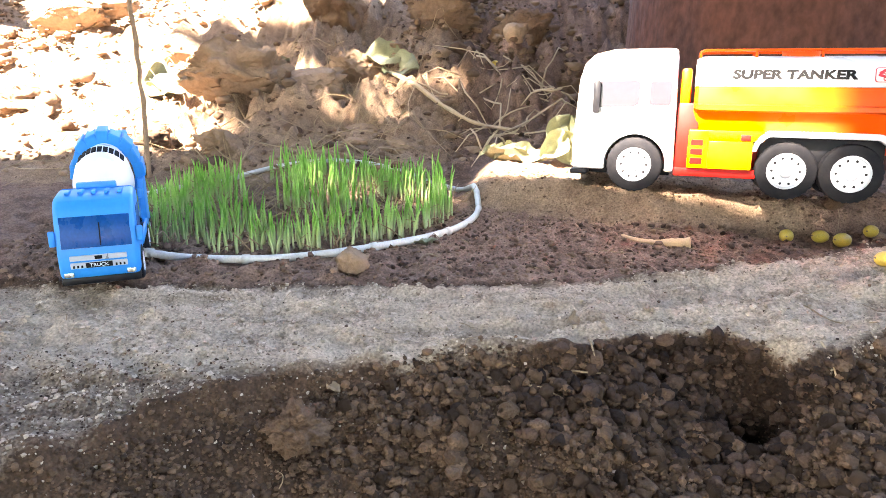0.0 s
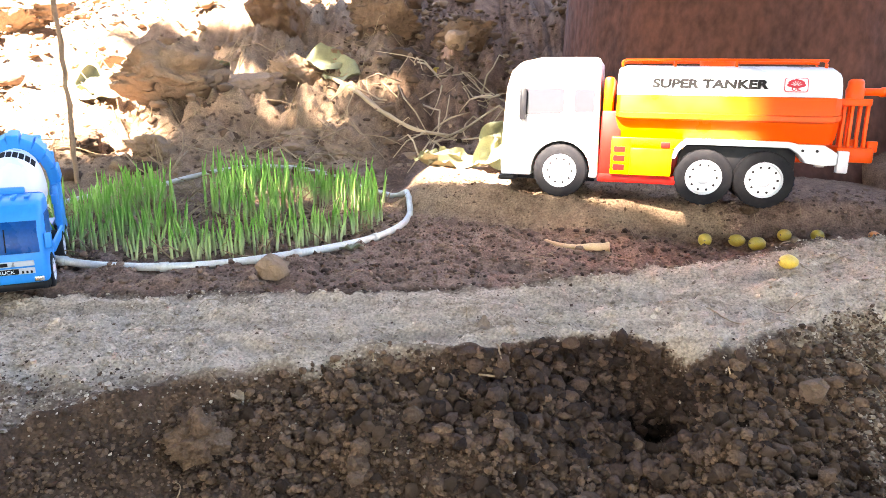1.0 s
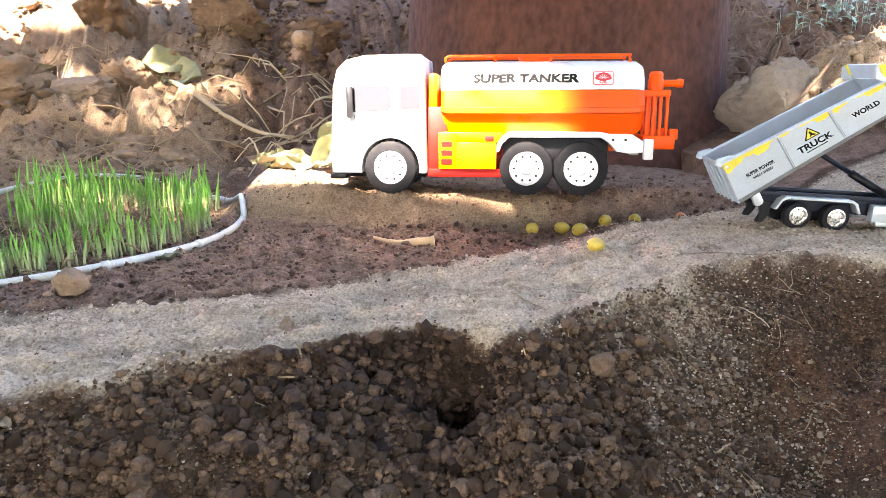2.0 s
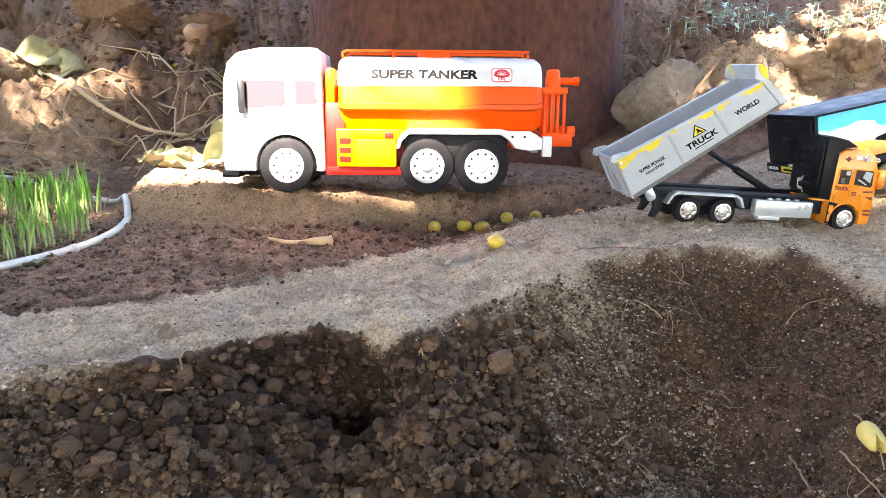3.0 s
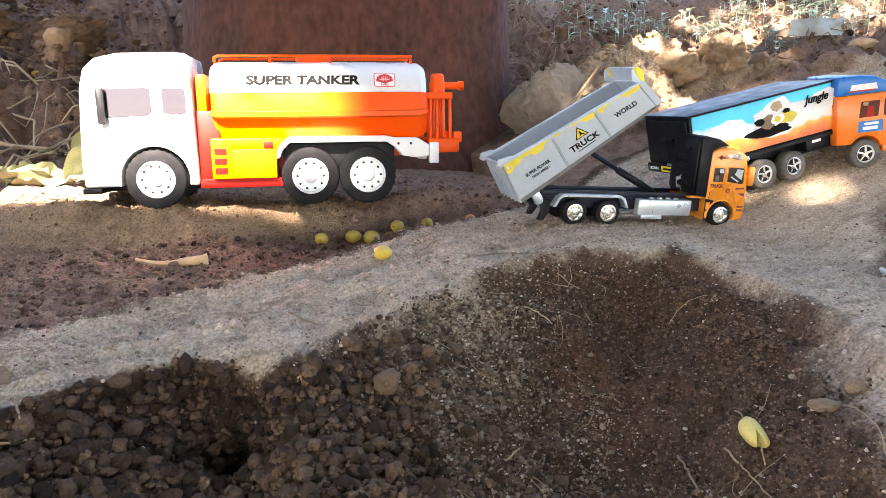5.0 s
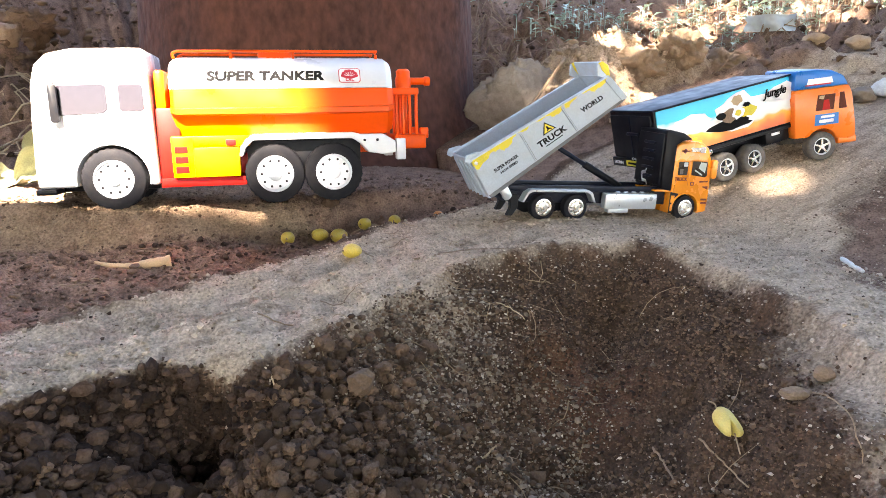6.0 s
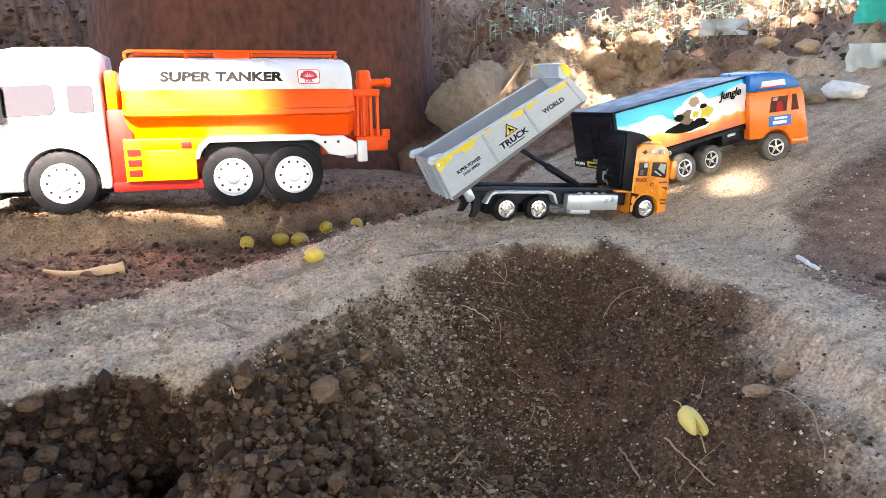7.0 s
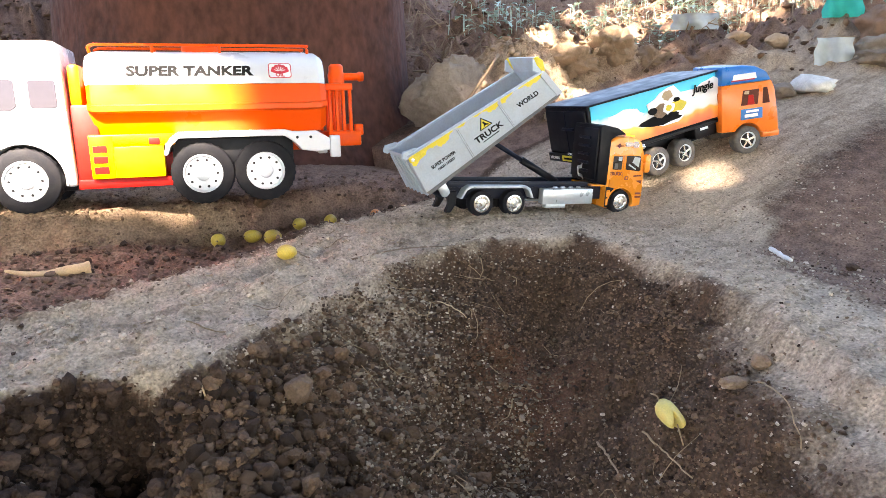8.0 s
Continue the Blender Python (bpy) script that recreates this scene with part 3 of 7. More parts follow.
def build_ground():
    xs, ys = spread(-0.6, 1.4, 0.0042, 400, 1.2), spread(0.18, 1.6, 0.0042, 400, 1.2)
    gx, gy = np.meshgrid(xs, ys)
    z = land(gx, gy)
    nx, ny = len(xs), len(ys)
    me = bpy.data.meshes.new("ground")
    me.vertices.add(nx * ny)
    me.vertices.foreach_set("co", np.stack([gx, gy, z], -1).ravel())
    i = (np.arange(ny - 1)[:, None] * nx + np.arange(nx - 1)[None]).ravel()
    quads = np.stack([i, i + 1, i + nx + 1, i + nx], -1)
    me.loops.add(quads.size)
    me.loops.foreach_set("vertex_index", quads.ravel())
    me.polygons.add(len(quads))
    me.polygons.foreach_set("loop_start", np.arange(0, quads.size, 4))
    me.polygons.foreach_set("use_smooth", np.ones(len(quads), bool))
    me.update()
    s, beyond = hollow(gx, gy), gy - far_edge(gx)
    q = right_q(gx, gy)
    clean = crisp(gx)
    road = step(0.028 - 0.02 * clean, -0.022 + 0.016 * clean, s + 0.012 * (1 - 0.7 * clean) * grain(gx, gy, 0.03, 63)) * step(0.03, -0.025, beyond + 0.01 * grain(gx, gy, 0.05, 61))
    side = (gx - gy) * 0.7071
    patch = step(0.25, 0.345, side + 0.05 * grain(gx, gy, 0.07, 62)) * step(0.75, 0.5, side) * step(0.57, 0.45, gy)
    side_edge = np.interp(gy, [0.0, 0.2, 0.24, 0.267, 0.334, 0.383, 0.42, 0.5], [0.42, 0.515, 0.553, 0.571, 0.619, 0.662, 0.69, 0.7])
    road = np.maximum(road, 0.68 * step(-0.06, 0.06, gx - side_edge + 0.02 * grain(gx, gy, 0.05, 64)) * step(0.5, 0.42, gy))
    spill = 0.62 * sown(gx, gy) * step(0.03, -0.025, beyond) * step(-0.01, 0.01, s)
    rust = np.exp(-(((gx - 0.53) / 0.062) ** 2 + ((gy - 0.425) / 0.06) ** 2) ** 1.5) * 0.85
    road = road * (1 - 0.55 * step(-0.02, -0.14, gx) * step(0.47, 0.4, gy))
    # rim shade painted as darker soil; the dark patch is deepened too
    damp = np.maximum(rim_shade(gx, gy), 0.22 * patch)
    ditch = np.maximum(step(0.0, 0.03, beyond) * step(1.2, 1.0, gy), 0.72 * patch)
    road = road * (1 - 0.8 * patch) * (1 - 0.4 * step(0.85, 1.15, gx))
    road = np.maximum(road, step(1.0, 1.12, gx) * step(0.08, -0.02, q - 1.36) * 0.5 * (1 - patch))
    tan = np.clip(step(1.03, 1.14, gy - 0.25 * np.maximum(gx - 0.3, 0)) + 0.42 * step(1.3, 1.4, q) * (gx > 0.6), 0, 1)
    tan = np.where(gx > 0.75, np.minimum(tan, 0.55 - 0.25 * step(1.55, 1.7, q) + 0.3 * step(2.2, 3.0, q)), tan)
    ditch = np.maximum(ditch, step(1.5, 1.7, q) * (gx > 0.75))
    # shade on the bank by the tree is painted in: less tan, more brown
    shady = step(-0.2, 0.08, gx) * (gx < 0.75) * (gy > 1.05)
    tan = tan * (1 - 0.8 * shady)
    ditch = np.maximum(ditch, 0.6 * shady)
    brow = np.interp(gx, [-0.1, 0.02, 0.1, 0.2, 0.3, 0.4, 0.6], [1.0, 0.95, 0.885, 0.845, 0.835, 0.835, 0.84])
    sand = step(-0.02, 0.0, gy - brow) * step(-0.01, 0.03, gx) * step(0.5, 0.38, gx) * step(1.04, 0.98, gy)
    tan = np.maximum(tan, 0.9 * sand)
    sand = np.maximum(0.3 * sand, step(0.0, 0.02, heap_height(gx, gy)))
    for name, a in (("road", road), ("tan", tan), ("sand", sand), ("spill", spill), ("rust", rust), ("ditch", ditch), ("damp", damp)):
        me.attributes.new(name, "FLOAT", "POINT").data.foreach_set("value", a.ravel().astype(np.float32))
    me.materials.append(M["ground"])
    return tagged(new("ground", me), "bare earth with a pale gravel track between dark dug soil", "ground", kind="structure")


build_ground()

# ---- loose earth ----
def lump_templates(n, level, rng):
    out = []
    for _ in range(n):
        bm = bmesh.new()
        if level:
            bmesh.ops.create_icosphere(bm, subdivisions=level, radius=1)
        else:
            bmesh.ops.create_cube(bm, size=1.3)
            bmesh.ops.triangulate(bm, faces=bm.faces[:])
        off = Vector(rng.uniform(-50, 50, 3))
        for v in bm.verts:
            d = v.co.normalized()
            k = 1 + 0.42 * noise.noise(d * 1.5 + off) + 0.46 * noise.noise(d * 3.2 + off) + 0.32 * noise.noise(d * 7 + off) + 0.12 * noise.cell(d * 2.2 + off)
            v.co = d * k
        for _ in range(4):
            a = Vector(rng.normal(size=3)).normalized()
            for v in bm.verts:
                v.co -= a * max(v.co.dot(a) - 0.66, 0) * 0.9
        v = np.array([w.co[:] for w in bm.verts])
        f = np.array([[w.index for w in t.verts] for t in bm.faces])
        bm.free()
        out.append((v, f))
    return out


RNG = np.random.default_rng(7)
SMALL, MEDIUM, TINY = lump_templates(10, 1, RNG), lump_templates(12, 2, RNG), lump_templates(10, 0, RNG)


def scatter(name, xy, size, mat, label, category, templates=SMALL, sink=0.25, flat=0.75):
    """Many lumps joined into one mesh of loose stuff, resting on the ground."""
    n = len(xy)
    z = land(xy[:, 0], xy[:, 1])
    V, F, base = [], [], 0
    pick = RNG.integers(0, len(templates), n)
    for t, (tv, tf) in enumerate(templates):
        idx = np.nonzero(pick == t)[0]
        if not len(idx):
            continue
        k = len(idx)
        ang = RNG.uniform(0, 2 * np.pi, k)
        tilt = RNG.uniform(0, 2 * np.pi, k)
        sc = size[idx][:, None, None] * RNG.uniform(0.7, 1.25, (k, 1, 3)) * np.array([1, 1, flat])
        v = tv[None] * np.ones((k, 1, 1))
        c, s = np.cos(tilt)[:, None], np.sin(tilt)[:, None]
        v = np.stack([v[..., 0], v[..., 1] * c - v[..., 2] * s, v[..., 1] * s + v[..., 2] * c], -1) * sc
        c, s = np.cos(ang)[:, None], np.sin(ang)[:, None]
        v = np.stack([v[..., 0] * c - v[..., 1] * s, v[..., 0] * s + v[..., 1] * c, v[..., 2]], -1)
        v += np.stack([xy[idx, 0], xy[idx, 1], z[idx] + size[idx] * flat * (1 - 2 * sink) * 0.8], -1)[:, None]
        V.append(v.reshape(-1, 3))
        F.append((tf[None] + (base + np.arange(k) * len(tv))[:, None, None]).reshape(-1, 3))
        base += k * len(tv)
    V, F = np.concatenate(V), np.concatenate(F)
    me = bpy.data.meshes.new(name)
    me.vertices.add(len(V))
    me.vertices.foreach_set("co", V.ravel())
    me.loops.add(F.size)
    me.loops.foreach_set("vertex_index", F.ravel())
    me.polygons.add(len(F))
    me.polygons.foreach_set("loop_start", np.arange(0, F.size, 3))
    me.polygons.foreach_set("use_smooth", np.full(len(F), templates is not TINY))
    me.update()
    me.materials.append(M[mat])
    return tagged(new(name, me), label, category, kind="stuff")


def field(n, x0, x1, y0, y1, keep):
    """n random places in a rectangle where keep(x, y) lets them stand."""
    x, y = RNG.uniform(x0, x1, n), RNG.uniform(y0, y1, n)
    ok = RNG.uniform(0, 1, n) < keep(x, y)
    return np.stack([x[ok], y[ok]], -1)


def power(n, lo, hi, a=2.2):
    u = RNG.uniform(0, 1, n)
    return lo * (1 + u * ((hi / lo) ** (1 - a) - 1)) ** (1 / (1 - a))


inside = lambda x, y: step(-0.004, 0.02, hollow(x, y) + 0.008 * grain(x, y, 0.02, 70))
coarse = lambda x, y: step(0.003, 0.016, hollow(x, y)) * step(0.44, 0.28, x) * (0.35 + 0.65 * step(-0.4, 0.5, grain(x, y, 0.08, 71))) * step(-0.12, 0.06, x) * (1 - 0.9 * np.exp(-(((x - 0.243) / 0.02) ** 2 + ((y - 0.446) / 0.017) ** 2)))
xy = field(76000, -0.3, 0.56, 0.2, 0.59, lambda x, y: step(0.0, 0.022, hollow(x, y) + 0.012 * grain(x, y, 0.025, 70)) * (y > 0.29 - 0.14 * (x > 0.4)) * step(0.56, 0.33, x + 0.04 * grain(x, y, 0.05, 74)) * (1 - 0.6 * sown(x, y)))
# crumbs under the rim take the darker colour that stands for shade
darkened = RNG.uniform(0, 1, len(xy)) < rim_shade(xy[:, 0], xy[:, 1]) * 1.2
scatter("damp_crumbs", xy[darkened], power(int(darkened.sum()), 0.0008, 0.0034, 2.3), "damp", "crumbs under the rim of the track, coloured dark for the shade there", "soil", sink=0.1)
xy = xy[~darkened]
size = power(len(xy), 0.0008, 0.0034, 2.3)
scatter("soil_crumbs", xy[size > 0.0014], size[size > 0.0014], "soil", "dark brown crumbly soil lying in the dug hollow", "soil", sink=0.1)
scatter("soil_grains", xy[size <= 0.0014], size[size <= 0.0014], "soil", "fine brown grains of soil in the dug hollow", "soil", TINY, sink=0.1)
xy = field(64000, 0.28, 0.72, 0.18, 0.58, lambda x, y: step(0.0, 0.03, hollow(x, y) + 0.012 * grain(x, y, 0.025, 70)) * step(0.27, 0.5, x + 0.04 * grain(x, y, 0.05, 74)) * (1 - 0.97 * step(-0.05, 0.02, x - np.interp(y, [0.2, 0.24, 0.334, 0.383, 0.45], [0.515, 0.553, 0.619, 0.662, 0.7]))) * (1 - 0.6 * np.exp(-(((x - 0.535 + 0.2 * (0.4 - y)) / 0.06) ** 2 + ((y - 0.385) / 0.085) ** 2) ** 1.5)))
scatter("fine_crumbs", xy, power(len(xy), 0.0006, 0.0026, 2.5), "mixed", "fine brown and pale crumbs on the slope of the hollow", "soil", TINY, sink=0.08)
xy = field(7500, 0.3, 0.6, 0.31, 0.55, lambda x, y: step(0.0, 0.02, hollow(x, y)) * step(0.32, 0.38, x) * (1 - 0.95 * step(0.48, 0.53, x + 0.03 * grain(x, y, 0.04, 79))) * (0.25 + 0.75 * step(-0.5, 0.3, grain(x, y, 0.035, 80))))
scatter("slope_crumbs", xy, power(len(xy), 0.0011, 0.0031, 2.6), "speck", "pale and brown crumbs on the slope of the hollow", "soil", sink=0.12)
xy = field(13000, -0.2, 0.6, 0.29, 0.56, coarse)
# clods there get the same painted shade
darkened = RNG.uniform(0, 1, len(xy)) < rim_shade(xy[:, 0], xy[:, 1])
scatter("damp_clods", xy[darkened], power(int(darkened.sum()), 0.0019, 0.0048, 2.4), "damp", "clods under the rim of the track, coloured dark for the shade there", "soil", MEDIUM, sink=0.12, flat=0.9)
xy = xy[~darkened]
size = power(len(xy), 0.002, 0.0056, 2.3)
deep = (hollow(xy[:, 0], xy[:, 1]) > 0.022) & (xy[:, 0] < 0.4)
big = np.argsort(-size * deep)[:240]
CLODS = []
for tv, tf in MEDIUM:
    me = bpy.data.meshes.new("clod")
    me.from_pydata(tv.tolist(), [], tf.tolist())
    me.polygons.foreach_set("use_smooth", np.ones(len(tf), bool))
    me.materials.append(M["clod"])
    CLODS.append(me)
for k, i in enumerate(big):
    (x, y), r = xy[i], float(size[i]) * 1.05
    ob = new("clod", CLODS[k % len(CLODS)])
    ob.matrix_world = pose(x, y, at_ground(x, y) + r * 0.55, *RNG.uniform(0, 360, 3)) @ Matrix.Diagonal((r * 1.05, r * 0.95, r * 0.85, 1))
    tagged(ob, "rounded brown clod lying among crumbs in the hollow", "clod", "clods in the hollow")
xy, size = np.delete(xy, big, 0), np.delete(size, big)
scatter("soil_clods", xy, size, "clod", "rounded brown clods heaped below the gravel track", "soil", MEDIUM, sink=0.12, flat=0.9)
# clods below the rim, dark in colour to stand for its shade
xy = field(1500, 0.07, 0.31, 0.395, 0.5, lambda x, y: step(0.002, 0.012, hollow(x, y)) * (0.3 + 0.7 * step(0.3, 0.7, rim_shade(x, y))) * (1 - 0.9 * np.exp(-(((x - 0.243) / 0.02) ** 2 + ((y - 0.446) / 0.017) ** 2))))
scatter("rim_clods", xy, power(len(xy), 0.0026, 0.0068, 2.2), "damp", "clods fallen from the broken rim, coloured dark for its shade", "soil", MEDIUM, sink=0.1, flat=0.9)
xy = field(100000, -0.3, 0.72, 0.2, 0.62, lambda x, y: inside(x, y) * np.clip(0.9 * sown(x, y) + 0.3 * step(0.36, 0.42, x) * step(0.56, 0.5, x) * step(0.3, 0.36, y) * step(-0.5, 0.4, grain(x, y, 0.03, 78)), 0.02, 1))
scatter("pale_crumbs", xy, power(len(xy), 0.0005, 0.0019, 2.5), "grit", "pale grit trickled down into the hollow", "gravel", TINY, sink=0.05)
xy = field(62000, -0.4, 1.1, 0.2, 0.85, lambda x, y: (1 - 0.9 * step(0.26, 0.32, (x - y) * 0.7071) * step(0.6, 0.5, y)) * step(0.01, -0.02, hollow(x, y)) * step(0.02, -0.02, y - far_edge(x)))
scatter("track_grit", xy, power(len(xy), 0.0007, 0.003, 2.7), "dust", "pale grit and crumbs of the worn track", "gravel", TINY, sink=0.3)
xy = field(9000, -0.35, 0.72, 0.2, 0.62, lambda x, y: step(-0.03, 0.0, hollow(x, y)) * step(0.028, 0.006, hollow(x, y) + 0.012 * grain(x, y, 0.025, 70)) * (1 - 0.85 * crisp(x)))
scatter("rim_grit", xy, power(len(xy), 0.0006, 0.0022, 2.5), "grit", "pale crumbs along the rim of the hollow", "gravel", TINY, sink=0.2)
xy = field(9000, -0.45, 1.2, 0.2, 0.85, lambda x, y: step(0.01, -0.02, hollow(x, y)) * step(0.02, -0.02, y - far_edge(x)) * (0.25 + 0.75 * step(0.05, 0.0, np.minimum(-hollow(x, y), far_edge(x) - y))))
xy = np.concatenate([xy, field(9000, -0.45, 0.02, 0.2, 0.48, lambda x, y: step(0.01, -0.02, hollow(x, y)) * step(0.0, -0.14, x) * step(0.48, 0.4, y))])
scatter("track_crumbs", xy, power(len(xy), 0.0005, 0.0018, 2.7), "mixed", "brown crumbs strewn along the track edges", "soil", TINY, sink=0.3)
ditch = lambda x, y: step(-0.005, 0.02, y - far_edge(x)) * step(1.0, 0.8, y) * step(0.8, 0.65, x) * (1 - step(0.82, 0.85, y) * step(0.02, 0.06, x) * step(0.42, 0.38, x) * 0.95)
xy = field(15000, -0.5, 0.8, 0.57, 1.0, ditch)
scatter("ditch_crumbs", xy, power(len(xy), 0.001, 0.005, 2.6), "ditch", "loose reddish-brown crumbs of soil along the track", "soil")
xy = field(3000, 0.02, 0.45, 0.83, 1.02, lambda x, y: step(0.0, 0.01, x) * 0.9)
scatter("mound_grit", xy, power(len(xy), 0.0008, 0.003, 2.6), "tan", "tan grit on the earthen mound", "earth")
bankside = lambda x, y: step(1.08, 1.2, y - 0.25 * np.maximum(x - 0.3, 0)) * (0.35 + 0.65 * step(-0.3, 0.4, grain(x, y, 0.2, 81)))
xy = field(2600, -1.6, 0.5, 1.05, 2.8, bankside)
scatter("bank_clods", xy, power(len(xy), 0.006, 0.03, 2.4), "tan", "dry tan clods of broken earth on the bank", "earth", MEDIUM, sink=0.4, flat=0.6)
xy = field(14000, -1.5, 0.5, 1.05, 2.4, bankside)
# crumbs near the tree get the darker earth colour for its shade
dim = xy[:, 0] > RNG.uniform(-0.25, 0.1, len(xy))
scatter("brown_crumbs", xy[dim], power(int(dim.sum()), 0.002, 0.012, 2.3), "soil", "brown crumbs of earth beside the tree, darkened to stand for shade", "earth")
xy = xy[~dim]
scatter("bank_crumbs", xy, power(len(xy), 0.002, 0.008, 2.4), "tan", "dry crumbs of earth on the bank", "earth")
xy = field(1600, 0.8, 2.6, 0.6, 2.6, lambda x, y: step(1.5, 1.65, right_q(x, y)) * (1 - step(0.0, 0.02, heap_height(x, y))))
scatter("debris_clods", xy, power(len(xy), 0.003, 0.014, 2.5), "ditch", "brown earth and debris on the far bank", "earth", MEDIUM, sink=0.35)
xy = field(4200, 0.9, 1.6, 0.85, 1.3, lambda x, y: step(0.0, 0.03, heap_height(x, y)))
xy0 = field(4000, 0.8, 2.4, 0.75, 2.2, lambda x, y: step(1.5, 1.65, right_q(x, y)) * (1 - step(0.0, 0.02, heap_height(x, y))))
scatter("debris_crumbs", xy0, power(len(xy0), 0.002, 0.009, 2.4), "soil", "dark crumbs and rubble on the far bank", "earth")
scatter("heap_lumps", xy, power(len(xy), 0.002, 0.011, 2.6), "sand", "pale lumps of dry sand on the heap", "sand", MEDIUM, sink=0.4)
xy = field(7000, 0.66, 1.4, 0.1, 0.6, lambda x, y: step(0.27, 0.33, (x - y) * 0.7071) * step(0.66, 0.5, (x - y) * 0.7071) * step(0.56, 0.46, y))
scatter("dark_crumbs", xy, power(len(xy), 0.0006, 0.002, 2.6), "ditch", "dark crumbs of soil beside the track", "soil")

BOULDER_SEED = [0]
BROKEN = [False]


def boulder(name, x, y, r, mat, label, category="stone", squash=(1, 1, 0.75), rough=0.3, sink=0.25, turn=0.0, level=4, facets=False, group=""):
    """One stone or clod with a broken outline."""
    BOULDER_SEED[0] += 1
    bm = bmesh.new()
    bmesh.ops.create_icosphere(bm, subdivisions=level, radius=1)
    off = Vector((BOULDER_SEED[0] * 7.3, BOULDER_SEED[0] * 3.1, 1.7))
    cut = random.Random(BOULDER_SEED[0])
    planes = [Vector((cut.gauss(0, 1), cut.gauss(0, 1), cut.gauss(0, 1))).normalized() for _ in range(9)] if facets else []
    for v in bm.verts:
        d = v.co.normalized()
        k = 1 + rough * (noise.noise(d * 1.4 + off) + 0.55 * noise.noise(d * 3.3 + off) - 0.3 * abs(noise.noise(d * 7 + off)) + 0.26 * noise.noise(d * 15 + off) - 0.2 * abs(noise.noise(d * 22 + off)) + 0.16 * noise.noise(d * 38 + off))
        if BROKEN[0]:
            k = 1 + rough * (0.9 * noise.noise(d * 1.3 + off) + 0.75 * noise.fractal(d * 3.0 + off, 0.75, 2.1, 6) - 0.5 * abs(noise.noise(d * 5 + off)))
        elif facets:
            c = noise.cell_vector(d * 1.6 + off)
            k *= 0.9 + 0.12 * c.x
        p = d * k
        for a in planes:
            p -= a * max(p.dot(a) - (0.66 + 0.05 * noise.noise(d * 6 + off)), 0) * 0.92
        v.co = Vector([a * b * r for a, b in zip(p, squash)])
    ob = part(name, bm, mat, None, label, sharp=60)
    ob.matrix_world = pose(x, y, at_ground(x, y) + r * squash[2] * (1 - 2 * sink), 0, 0, turn)
    return tagged(ob, label, category, group)


# ---- vehicles ----
def reshape(t, change, bed=None):
    """Stretch the meshes of a thing's own parts (not its wheels); bed: the same for parts that are tilted."""
    for o in t.children:
        if o.type != "MESH" or o.name.startswith("wheel") and o.children:
            continue
        tilted = abs(o.matrix_local[0][0]) < 0.99
        fn = bed if tilted else change
        if fn:
            for v in o.data.vertices:
                v.co = fn(*v.co)


